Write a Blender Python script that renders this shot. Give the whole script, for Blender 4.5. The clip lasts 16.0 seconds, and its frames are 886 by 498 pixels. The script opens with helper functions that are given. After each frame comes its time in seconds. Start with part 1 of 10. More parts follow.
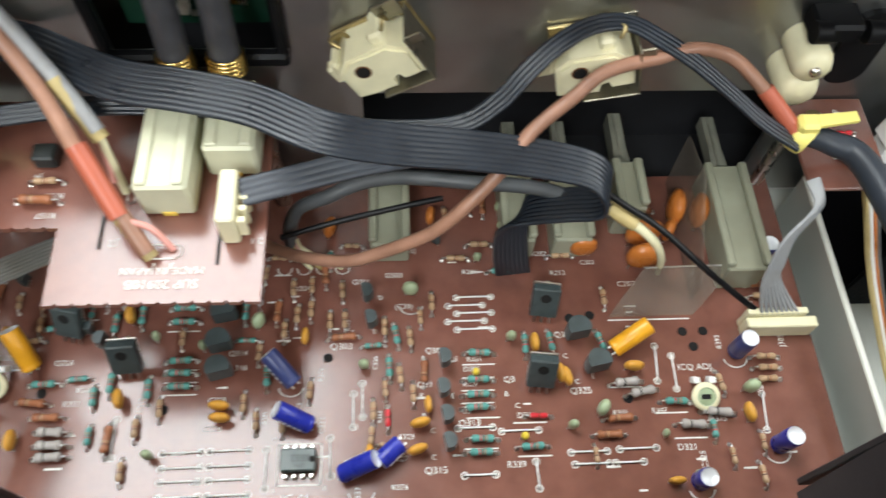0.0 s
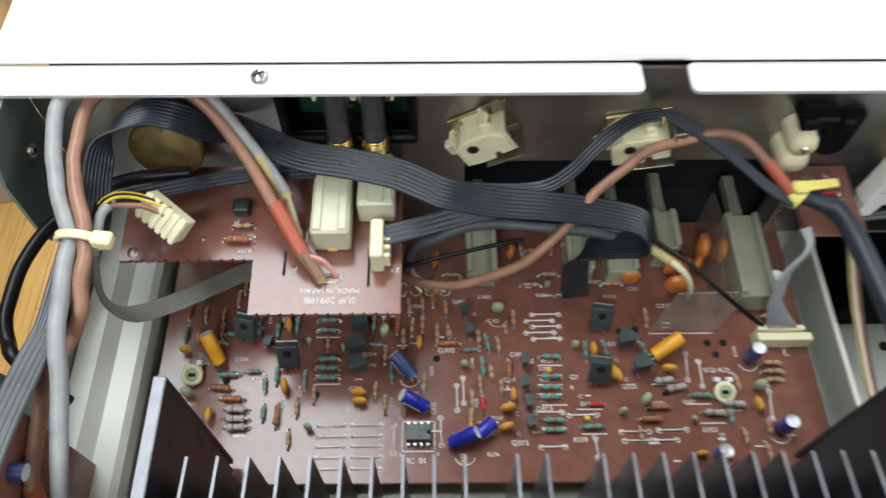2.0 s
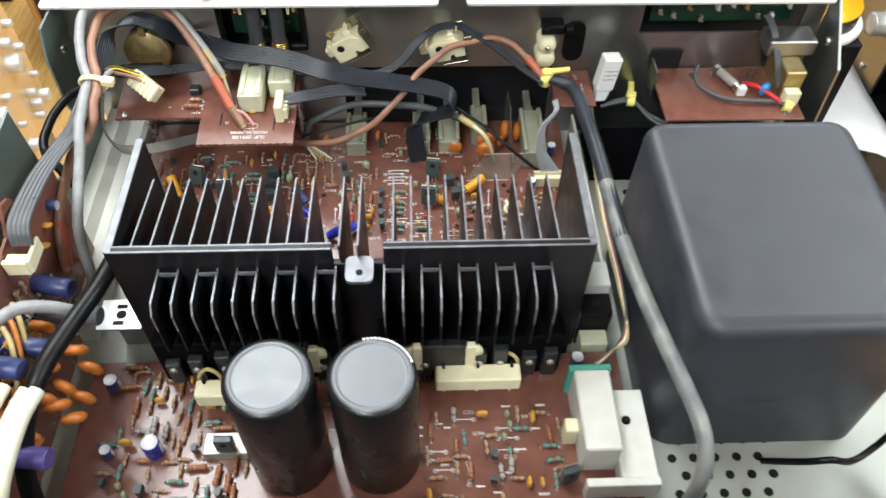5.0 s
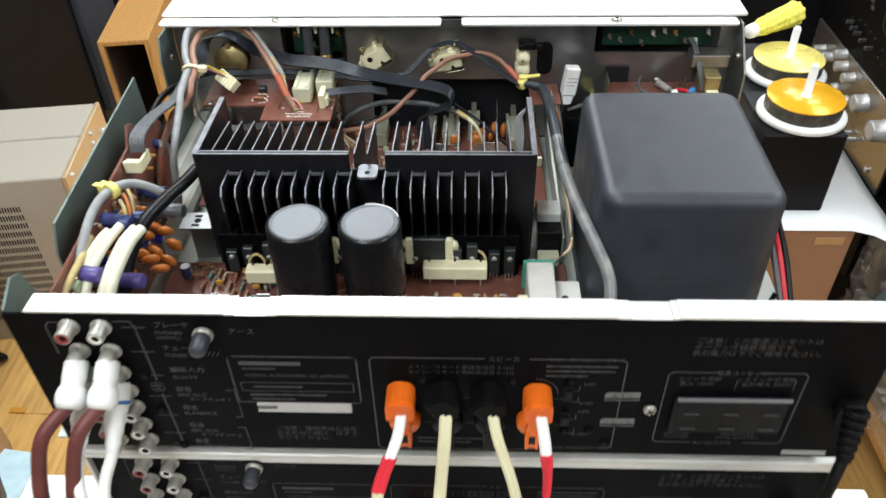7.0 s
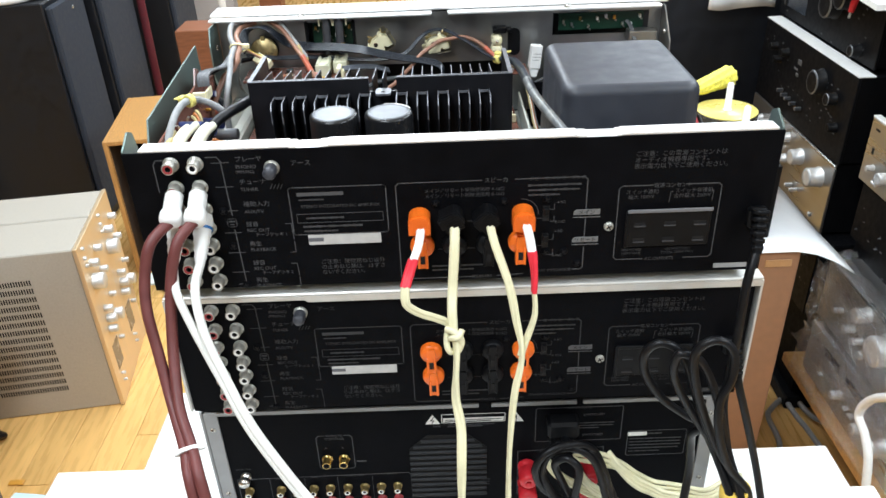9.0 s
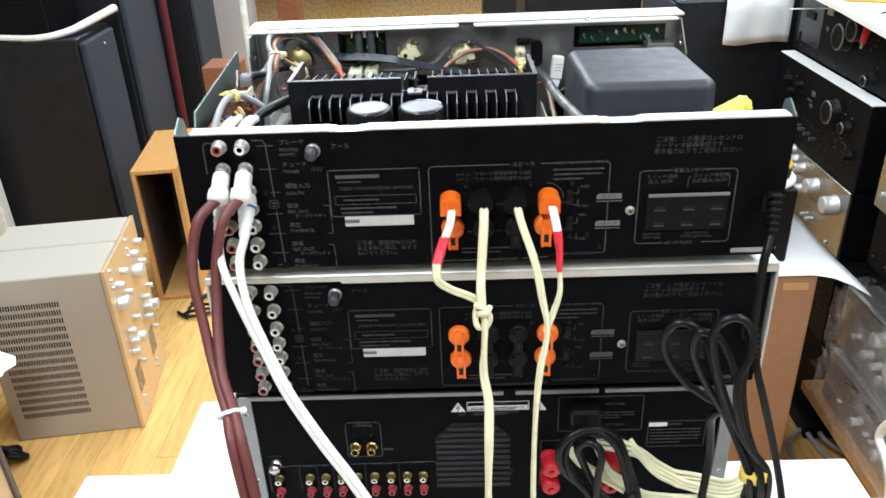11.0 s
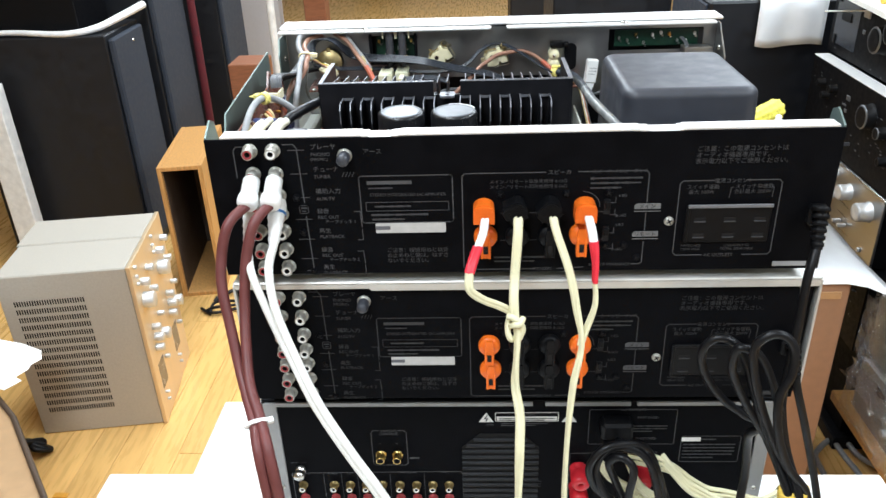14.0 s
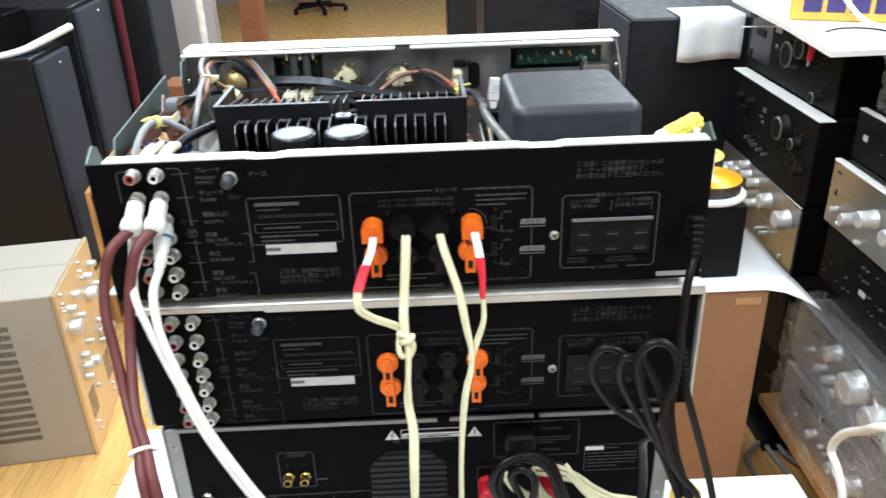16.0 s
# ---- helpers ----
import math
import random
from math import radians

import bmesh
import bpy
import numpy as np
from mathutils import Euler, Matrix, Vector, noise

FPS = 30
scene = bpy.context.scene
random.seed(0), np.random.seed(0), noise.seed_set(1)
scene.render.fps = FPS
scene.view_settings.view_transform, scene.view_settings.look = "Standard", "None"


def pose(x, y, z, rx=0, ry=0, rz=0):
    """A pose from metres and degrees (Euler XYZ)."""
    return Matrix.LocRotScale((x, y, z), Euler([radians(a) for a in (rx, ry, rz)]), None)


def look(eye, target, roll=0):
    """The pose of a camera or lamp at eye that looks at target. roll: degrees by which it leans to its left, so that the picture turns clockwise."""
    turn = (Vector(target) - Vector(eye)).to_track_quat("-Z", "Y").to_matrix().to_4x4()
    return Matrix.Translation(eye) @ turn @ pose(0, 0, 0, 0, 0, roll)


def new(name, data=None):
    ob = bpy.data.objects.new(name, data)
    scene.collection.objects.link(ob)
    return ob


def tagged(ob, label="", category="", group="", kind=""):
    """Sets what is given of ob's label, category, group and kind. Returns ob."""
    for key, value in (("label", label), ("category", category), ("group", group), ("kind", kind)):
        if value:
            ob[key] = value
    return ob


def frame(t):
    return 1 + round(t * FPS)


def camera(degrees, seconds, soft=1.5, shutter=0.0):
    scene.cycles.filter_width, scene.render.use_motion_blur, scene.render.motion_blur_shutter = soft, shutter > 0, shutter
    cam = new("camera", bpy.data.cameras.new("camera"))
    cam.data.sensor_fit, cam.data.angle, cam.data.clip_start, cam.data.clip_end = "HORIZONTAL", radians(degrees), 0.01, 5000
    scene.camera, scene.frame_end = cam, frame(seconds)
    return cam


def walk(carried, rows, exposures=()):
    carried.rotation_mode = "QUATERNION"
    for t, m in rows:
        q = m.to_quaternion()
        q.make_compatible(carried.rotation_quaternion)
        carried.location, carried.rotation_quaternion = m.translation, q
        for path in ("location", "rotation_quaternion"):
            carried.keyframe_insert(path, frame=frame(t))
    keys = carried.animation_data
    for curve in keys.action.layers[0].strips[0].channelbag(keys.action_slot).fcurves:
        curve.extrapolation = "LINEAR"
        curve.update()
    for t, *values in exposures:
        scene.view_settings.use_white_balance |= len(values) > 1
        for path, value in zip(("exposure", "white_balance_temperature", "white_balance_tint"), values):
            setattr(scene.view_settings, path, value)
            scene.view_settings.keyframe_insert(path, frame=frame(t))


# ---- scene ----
cam = camera(59.5, 16.0, 1.5, 0.5)
PATH = [
    (0, (-0.058, 0.163, 0.264), (0.038, 1.131, -1.483), 3.9),
    (0.5, (-0.08, 0.157, 0.278), (-0.027, 1.111, -1.478), 2.9),
    (1, (-0.092, 0.147, 0.292), (-0.091, 1.143, -1.443), 0.7),
    (1.5, (-0.096, 0.142, 0.301), (-0.111, 1.156, -1.423), -0.3),
    (2, (-0.081, 0.127, 0.33), (-0.066, 1.158, -1.383), 0.3),
    (2.5, (-0.056, 0.096, 0.363), (0.03, 1.176, -1.318), 1.9),
    (3, (-0.018, 0.078, 0.374), (0.149, 1.214, -1.264), 2.9),
    (3.5, (-0.019, 0.05, 0.373), (0.189, 1.19, -1.257), 4.6),
    (4, (-0.05, -0.007, 0.372), (0.085, 1.124, -1.272), 3.1),
    (4.5, (-0.053, -0.026, 0.379), (0.023, 1.103, -1.27), 1.3),
    (4.7, (-0.044, -0.041, 0.388), (0.033, 1.128, -1.234), 1.5),
    (6.8, (0.014, -0.229, 0.388), (-0.064, 1.264, -0.942), -1.2),
    (7, (0.011, -0.251, 0.389), (-0.06, 1.271, -0.908), -1.3),
    (7.5, (-0.004, -0.347, 0.366), (-0.048, 1.222, -0.874), -1.5),
    (8, (-0.013, -0.416, 0.358), (-0.038, 1.19, -0.833), -2.0),
    (8.2, (-0.011, -0.424, 0.353), (-0.03, 1.21, -0.801), -2.4),
    (10.3, (-0.005, -0.493, 0.292), (-0.001, 1.281, -0.631), -1.9),
    (10.5, (-0.008, -0.494, 0.293), (-0.014, 1.277, -0.636), -2.0),
    (11, (-0.018, -0.5, 0.3), (-0.061, 1.277, -0.617), -2.3),
    (11.5, (-0.025, -0.496, 0.305), (-0.099, 1.294, -0.585), -2.7),
    (12, (-0.026, -0.496, 0.301), (-0.103, 1.293, -0.591), -2.7),
    (12.5, (-0.025, -0.494, 0.298), (-0.094, 1.282, -0.618), -2.1),
    (13, (-0.029, -0.499, 0.308), (-0.11, 1.272, -0.619), -1.9),
    (13.5, (-0.035, -0.489, 0.302), (-0.133, 1.281, -0.623), -2.1),
    (14, (-0.026, -0.486, 0.301), (-0.123, 1.287, -0.618), -2.2),
    (14.5, (-0.022, -0.5, 0.301), (-0.116, 1.277, -0.612), -1.4),
    (15, (-0.012, -0.499, 0.306), (-0.087, 1.292, -0.583), -1.1),
    (15.5, (-0.003, -0.494, 0.302), (-0.041, 1.297, -0.586), -1.8),
    (16, (0.017, -0.49, 0.303), (0.045, 1.303, -0.582), -2.0),
]
EXPOSURES = [(0.0, 0.45, 6950, 10), (1.0, 0.15, 6850, 10), (1.5, -0.02, 6800, 10), (2.0, -0.08, 6750, 10), (2.5, -0.3, 6650, 10), (3.0, -0.42, 6600, 10), (3.5, -0.2, 6650, 10), (4.0, 0.42, 6950, 10), (4.5, 0.48, 6950, 10), (7.0, 0.15, 6750, 10), (7.5, 0.3, 6650, 10), (8.0, 0.4, 6550, 10), (10.5, 0.58, 6380, 10), (16.0, 0.58, 6380, 10)]
walk(cam, [(t, look(eye, target, roll)) for t, eye, target, roll in PATH], EXPOSURES)

# ---- light: fluorescent ceiling lights of a workshop room ----
def area_lamp(name, x, y, z, sx, sy, watts, colour):
    data = bpy.data.lights.new(name, "AREA")
    data.shape, data.size, data.size_y, data.energy, data.color = "RECTANGLE", sx, sy, watts, colour
    ob = new(name, data)
    ob.matrix_basis = pose(x, y, z)
    return ob


world = bpy.data.worlds.new("room_air")
world.use_nodes = True
world.node_tree.nodes["Background"].inputs[0].default_value = (0.8, 0.9, 1.0, 1)
world.node_tree.nodes["Background"].inputs[1].default_value = 0.02
scene.world = world
CEIL, FLOOR = 1.55, -1.0
LAMPS = [(x, y) for x in (-0.53, 1.55) for y in (-1.07, 0.93, 2.93, 4.93)]
for lx, ly in LAMPS:
    area_lamp("tube_light", lx, ly, CEIL - 0.085, 0.66, 1.32, 31, (0.88, 0.985, 1.07))

# ---- mesh builder ----
class Mesh:
    """Collects faces with materials; made into one mesh object at the end."""

    def __init__(self):
        self.v, self.f, self.mi, self.sm, self.mats = [], [], [], [], []

    def slot(self, mat):
        if mat not in self.mats:
            self.mats.append(mat)
        return self.mats.index(mat)

    def add(self, verts, faces, mat, smooth=False, m=None):
        base, k = len(self.v), self.slot(mat)
        for p in verts:
            self.v.append(tuple(m @ Vector(p)) if m is not None else tuple(p))
        for q in faces:
            self.f.append([base + i for i in q])
            self.mi.append(k)
            self.sm.append(smooth)
        return self

    def bx(self, x0, x1, y0, y1, z0, z1, mat, bev=0.0, m=None):
        """A box between two corners, with chamfered edges."""
        if x0 > x1: x0, x1 = x1, x0
        if y0 > y1: y0, y1 = y1, y0
        if z0 > z1: z0, z1 = z1, z0
        b = min(bev, (x1 - x0) * 0.45, (y1 - y0) * 0.45, (z1 - z0) * 0.45)
        if b <= 0:
            vs = [(x, y, z) for x in (x0, x1) for y in (y0, y1) for z in (z0, z1)]
            fs = [(0, 1, 3, 2), (4, 6, 7, 5), (0, 4, 5, 1), (2, 3, 7, 6), (0, 2, 6, 4), (1, 5, 7, 3)]
            return self.add(vs, fs, mat, False, m)
        vs, idx = [], {}
        for sx in (0, 1):
            for sy in (0, 1):
                for sz in (0, 1):
                    cx, cy, cz = (x0, x1)[sx], (y0, y1)[sy], (z0, z1)[sz]
                    ix, iy, iz = (b, -b)[sx], (b, -b)[sy], (b, -b)[sz]
                    for k, p in enumerate(((cx, cy + iy, cz + iz), (cx + ix, cy, cz + iz), (cx + ix, cy + iy, cz))):
                        idx[sx, sy, sz, k] = len(vs)
                        vs.append(p)
        I = lambda *a: idx[a]
        fs = []
        for s in (0, 1):
            q = [I(s, 0, 0, 0), I(s, 0, 1, 0), I(s, 1, 1, 0), I(s, 1, 0, 0)]
            fs.append(q if s == 0 else q[::-1])
            q = [I(0, s, 0, 1), I(1, s, 0, 1), I(1, s, 1, 1), I(0, s, 1, 1)]
            fs.append(q if s == 0 else q[::-1])
            q = [I(0, 0, s, 2), I(0, 1, s, 2), I(1, 1, s, 2), I(1, 0, s, 2)]
            fs.append(q if s == 0 else q[::-1])
        for a in (0, 1):
            for c in (0, 1):
                q = [I(a, c, 0, 0), I(a, c, 0, 1), I(a, c, 1, 1), I(a, c, 1, 0)]
                fs.append(q if a == c else q[::-1])
                q = [I(a, 0, c, 0), I(a, 0, c, 2), I(a, 1, c, 2), I(a, 1, c, 0)]
                fs.append(q[::-1] if a == c else q)
                q = [I(0, a, c, 1), I(0, a, c, 2), I(1, a, c, 2), I(1, a, c, 1)]
                fs.append(q if a == c else q[::-1])
        for sx in (0, 1):
            for sy in (0, 1):
                for sz in (0, 1):
                    q = [I(sx, sy, sz, k) for k in range(3)]
                    fs.append(q if (sx + sy + sz) % 2 == 0 else q[::-1])
        return self.add(vs, fs, mat, False, m)

    def lathe(self, prof, mat, n=16, m=None, smooth=True, close=True):
        """A turned body about z: prof is a list of (radius, height) from bottom to top."""
        vs, fs = [], []
        for r, h in prof:
            for i in range(n):
                a = 2 * math.pi * i / n
                vs.append((r * math.cos(a), r * math.sin(a), h))
        for j in range(len(prof) - 1):
            for i in range(n):
                fs.append((j * n + i, j * n + (i + 1) % n, (j + 1) * n + (i + 1) % n, (j + 1) * n + i))
        self.add(vs, fs, mat, smooth, m)
        if close:
            if prof[0][0] > 1e-6:
                self.add(vs[:n], [tuple(range(n))[::-1]], mat, False, m)
            if prof[-1][0] > 1e-6:
                self.add(vs[-n:], [tuple(range(n))], mat, False, m)
        return self

    def rod(self, p0, p1, r, mat, n=10, r1=None, bev=0.0):
        """A round bar from p0 to p1."""
        p0, p1 = Vector(p0), Vector(p1)
        h = (p1 - p0).length
        m = Matrix.Translation(p0) @ (p1 - p0).to_track_quat("Z", "Y").to_matrix().to_4x4()
        r1 = r if r1 is None else r1
        prof = [(r, 0), (r1, h)] if bev <= 0 else [(r - bev, 0), (r, bev), (r1, h - bev), (r1 - bev, h)]
        return self.lathe(prof, mat, n, m)

    def prism(self, poly, h0, h1, mat, axis="z", m=None):
        """An upright prism on a polygon (counter-clockwise seen from the axis' tip)."""
        n = len(poly)
        put = {"z": lambda a, b, h: (a, b, h), "y": lambda a, b, h: (a, h, b), "x": lambda a, b, h: (h, a, b)}[axis]
        vs = [put(a, b, h0) for a, b in poly] + [put(a, b, h1) for a, b in poly]
        fs = [tuple(range(n))[::-1], tuple(range(n, 2 * n))] + [(i, (i + 1) % n, n + (i + 1) % n, n + i) for i in range(n)]
        if axis == "y":
            fs = [q[::-1] for q in fs]
        return self.add(vs, fs, mat, False, m)

    def tube(self, pts, r, mat, n=8, step=4, flat=None):
        """A cable through pts. flat: (side vector list, half width) turns the round section into a strip."""
        path = spline(pts, step)
        rings, up = [], None
        for i, p in enumerate(path):
            d = (path[min(i + 1, len(path) - 1)] - path[max(i - 1, 0)]).normalized()
            if up is None:
                up = d.orthogonal().normalized()
            up = (up - d * up.dot(d)).normalized()
            side = d.cross(up)
            rr = r(i / (len(path) - 1)) if callable(r) else r
            rings.append([p + (up * math.cos(2 * math.pi * k / n) + side * math.sin(2 * math.pi * k / n)) * rr for k in range(n)])
        vs = [q for ring in rings for q in ring]
        fs = [(j * n + i, j * n + (i + 1) % n, (j + 1) * n + (i + 1) % n, (j + 1) * n + i) for j in range(len(path) - 1) for i in range(n)]
        self.add(vs, fs, mat, True)
        self.add(rings[0], [tuple(range(n))[::-1]], mat)
        return self.add(rings[-1], [tuple(range(n))], mat)

    def ribbon(self, pts, sides, wires, r, mat, step=5):
        """A flat cable of parallel wires moulded side by side; sides: the across direction at each point."""
        path, across = spline(pts, step), spline(sides, step)
        n, vs = 4 * wires, []
        lift = [r * (0.25 if k in (0, n) else (0.34, 0.66, 0.76, 0.66)[k % 4]) for k in range(n + 1)]
        place = [((k // 4) + (0.0, 0.16, 0.5, 0.84)[k % 4] - wires / 2) * r * 1.56 for k in range(n + 1)]
        for i, (p, a) in enumerate(zip(path, across)):
            d = (path[min(i + 1, len(path) - 1)] - path[max(i - 1, 0)]).normalized()
            a = (a - d * a.dot(d)).normalized()
            up = a.cross(d)
            vs += [p + a * place[k] + up * lift[k] for k in range(n + 1)]
            vs += [p + a * place[k] - up * lift[k] for k in range(n, -1, -1)]
        m = 2 * (n + 1)
        count = len(vs) // m
        fs = [(j * m + k, j * m + (k + 1) % m, (j + 1) * m + (k + 1) % m, (j + 1) * m + k) for j in range(count - 1) for k in range(m)]
        self.add(vs, fs, mat, True)
        self.add(vs[:m], [tuple(range(m))[::-1]], mat)
        return self.add(vs[-m:], [tuple(range(m))], mat)

    def make(self, name, parent=None, label=""):
        mesh = bpy.data.meshes.new(name)
        mesh.from_pydata(self.v, [], self.f)
        for m in self.mats:
            mesh.materials.append(m)
        mesh.polygons.foreach_set("material_index", self.mi)
        mesh.polygons.foreach_set("use_smooth", self.sm)
        mesh.validate()
        return part(name, mesh, parent, label)


def spline(pts, step):
    pts = [Vector(p) for p in pts]
    if step <= 1 or len(pts) < 3:
        return pts
    out = []
    for i in range(len(pts) - 1):
        a, b, c, d = pts[max(i - 1, 0)], pts[i], pts[i + 1], pts[min(i + 2, len(pts) - 1)]
        for k in range(step):
            t = k / step
            out.append(0.5 * ((2 * b) + (c - a) * t + (2 * a - 5 * b + 4 * c - d) * t * t + (3 * b - a - 3 * c + d) * t ** 3))
    out.append(pts[-1])
    return out


def part(name, mesh, parent=None, label=""):
    """One mesh object; under a thing its points stay where they were built in the world."""
    ob = new(name, mesh)
    if parent is not None:
        ob.parent = parent
        here = Vector((0, 0, 0))
        p = parent
        while p is not None:
            here += p.location
            p = p.parent
        if not mesh.get("settled"):
            mesh.transform(Matrix.Translation(-here))
            mesh["settled"] = 1
    if label:
        tagged(ob, label)
    return ob


def thing(name, loc, label, category, group="", kind=""):
    ob = new(name)
    ob.empty_display_size = 0.02
    ob.location = loc
    return tagged(ob, label, category, group, kind)


def one(name, b, label, category, group="", kind=""):
    """A thing that is a single mesh."""
    return tagged(b.make(name), label, category, group, kind)


def lettering(body, size, m, mat, name, parent, align="LEFT"):
    """Printed characters in the built-in font, as a thin mesh on a surface."""
    curve = bpy.data.curves.new("lettering", "FONT")
    curve.body, curve.size, curve.resolution_u, curve.align_x = body, size, 2, align
    ob = new("lettering", curve)
    mesh = bpy.data.meshes.new_from_object(ob)
    bpy.data.objects.remove(ob)
    bpy.data.curves.remove(curve)
    mesh.transform(m)
    mesh.materials.clear()
    mesh.materials.append(mat)
    return part(name, mesh, parent)


# ---- materials ----
def surface(name, colour, rough=0.5, metal=0.0, vary=0.12, scale=40.0, bump=0.0, bscale=None, stain=0.0, sscale=6.0, stain_colour=None, coat=0.0, spec=0.5, per_object=0.0, alpha=1.0, trans=0.0, ior=1.45, stretch=None):
    """A procedural surface: base colour with fine grain, larger stains, uneven gloss and relief."""
    mat = bpy.data.materials.new(name)
    mat.use_nodes = True
    nt = mat.node_tree
    N, L = nt.nodes, nt.links
    p = N["Principled BSDF"]
    p.inputs["Roughness"].default_value, p.inputs["Metallic"].default_value = rough, metal
    p.inputs["Specular IOR Level"].default_value, p.inputs["Coat Weight"].default_value = spec, coat
    p.inputs["Transmission Weight"].default_value, p.inputs["IOR"].default_value = trans, ior
    tc = N.new("ShaderNodeTexCoord")
    src = tc.outputs["Object"]
    if stretch:
        mp = N.new("ShaderNodeMapping")
        mp.inputs["Scale"].default_value = stretch
        L.new(src, mp.inputs["Vector"])
        src = mp.outputs["Vector"]
    fine = N.new("ShaderNodeTexNoise")
    fine.inputs["Scale"].default_value, fine.inputs["Detail"].default_value = scale, 6
    L.new(src, fine.inputs["Vector"])
    ramp = N.new("ShaderNodeMapRange")
    ramp.inputs[1].default_value, ramp.inputs[2].default_value = 0.3, 0.7
    ramp.inputs[3].default_value, ramp.inputs[4].default_value = 1 - vary, 1 + vary
    L.new(fine.outputs[0], ramp.inputs[0])
    mul = N.new("ShaderNodeVectorMath")
    mul.operation = "SCALE"
    mul.inputs[0].default_value = colour
    L.new(ramp.outputs[0], mul.inputs["Scale"])
    out = mul.outputs[0]
    if stain:
        big = N.new("ShaderNodeTexNoise")
        big.inputs["Scale"].default_value, big.inputs["Detail"].default_value = sscale, 4
        L.new(tc.outputs["Object"], big.inputs["Vector"])
        r2 = N.new("ShaderNodeMapRange")
        r2.inputs[1].default_value, r2.inputs[2].default_value, r2.inputs[3].default_value, r2.inputs[4].default_value = 0.42, 0.75, 0.0, stain
        L.new(big.outputs[0], r2.inputs[0])
        mix = N.new("ShaderNodeMix")
        mix.data_type = "RGBA"
        L.new(r2.outputs[0], mix.inputs[0])
        L.new(out, mix.inputs[6])
        sc = stain_colour or tuple(c * 0.6 for c in colour)
        mix.inputs[7].default_value = (*sc, 1)
        out = mix.outputs[2]
    if per_object:
        oi = N.new("ShaderNodeObjectInfo")
        r3 = N.new("ShaderNodeMapRange")
        r3.inputs[3].default_value, r3.inputs[4].default_value = 1 - per_object, 1 + per_object
        L.new(oi.outputs["Random"], r3.inputs[0])
        m2 = N.new("ShaderNodeVectorMath")
        m2.operation = "SCALE"
        L.new(out, m2.inputs[0])
        L.new(r3.outputs[0], m2.inputs["Scale"])
        out = m2.outputs[0]
    L.new(out, p.inputs["Base Color"])
    rr = N.new("ShaderNodeMapRange")
    rr.inputs[1].default_value, rr.inputs[2].default_value = 0.3, 0.7
    rr.inputs[3].default_value, rr.inputs[4].default_value = max(0.02, rough * 0.82), min(1, rough * 1.2)
    L.new(fine.outputs[0], rr.inputs[0])
    L.new(rr.outputs[0], p.inputs["Roughness"])
    if bump:
        bn = N.new("ShaderNodeTexNoise")
        bn.inputs["Scale"].default_value, bn.inputs["Detail"].default_value = bscale or scale * 2, 4
        L.new(src, bn.inputs["Vector"])
        b = N.new("ShaderNodeBump")
        b.inputs["Strength"].default_value, b.inputs["Distance"].default_value = bump, 0.001
        L.new(bn.outputs[0], b.inputs["Height"])
        L.new(b.outputs[0], p.inputs["Normal"])
    p.inputs["Alpha"].default_value = alpha
    return mat


WHITE_PAINT = surface("white_paint", (0.78, 0.77, 0.74), 0.6, stain=0.2, sscale=2, bump=0.1, bscale=60)
ALU = surface("brushed_aluminium", (0.82, 0.82, 0.81), 0.38, 0.45, 0.06, 90, 0.05, 300, stretch=(0.05, 1, 1))
ZINC = surface("grey_zinc_steel", (0.37, 0.375, 0.37), 0.34, 0.95, 0.08, 60, 0.06, 250, stain=0.15, sscale=14)
CHASSIS = surface("pale_zinc_chassis", (0.44, 0.46, 0.42), 0.42, 0.3, 0.06, 50, 0.05, 250, stain=0.2, sscale=8)
# Paler copy of the chassis steel, for the brightly lit channel and divider edge.
PALE_STEEL = surface("lit_pale_steel", (0.62, 0.62, 0.56), 0.38, 0.1, 0.06, 50, 0.04, 250, stain=0.2, sscale=12)
GREEN_STEEL = surface("grey_green_coated_steel", (0.17, 0.225, 0.21), 0.38, 0.6, 0.08, 50, 0.05, 250, stain=0.2, sscale=10)
BLACK_STEEL = surface("black_painted_steel", (0.0034, 0.0034, 0.0042), 0.50, 0.0, 0.25, 70, 0.15, 900, stain=0.3, sscale=9, stain_colour=(0.005, 0.005, 0.0062), spec=0.035)
BLACK_ALU = surface("black_anodised_aluminium", (0.010, 0.010, 0.012), 0.34, 0.0, 0.2, 90, 0.03, 500, spec=0.28)
# pale metal for the sink's edge highlights, and for its bright tab
EDGE_ALU = surface("edge_glint_and_tab", (0.20, 0.205, 0.225), 0.42, 0.5, 0.3, 120)
PCB = surface("red_brown_phenolic_board", (0.182, 0.073, 0.054), 0.19, 0.0, 0.16, 120, 0.03, 700, stain=0.35, sscale=22, stain_colour=(0.128, 0.049, 0.036), spec=0.66)
SILK = surface("white_silkscreen", (0.72, 0.70, 0.66), 0.55, vary=0.1, scale=500)
SOLDER = surface("solder", (0.62, 0.61, 0.58), 0.3, 1.0, 0.2, 400)
GREY_STEEL = surface("dark_grey_painted_case", (0.034, 0.037, 0.047), 0.44, 0.0, 0.12, 60, 0.05, 1500, spec=0.6, stain=0.3, sscale=14, stain_colour=(0.017, 0.018, 0.023))
FLOOR_WOOD = surface("floorboard_wood", (0.66, 0.395, 0.135), 0.28, 0.0, 0.14, 8, 0.06, 60, per_object=0.12, stretch=(9, 1, 9), stain=0.25, sscale=3, stain_colour=(0.56, 0.31, 0.095))
CREAM = surface("cream_nylon", (0.74, 0.69, 0.47), 0.42, vary=0.08, scale=120)
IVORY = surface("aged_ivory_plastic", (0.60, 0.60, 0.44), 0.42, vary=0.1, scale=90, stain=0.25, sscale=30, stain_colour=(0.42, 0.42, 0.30))
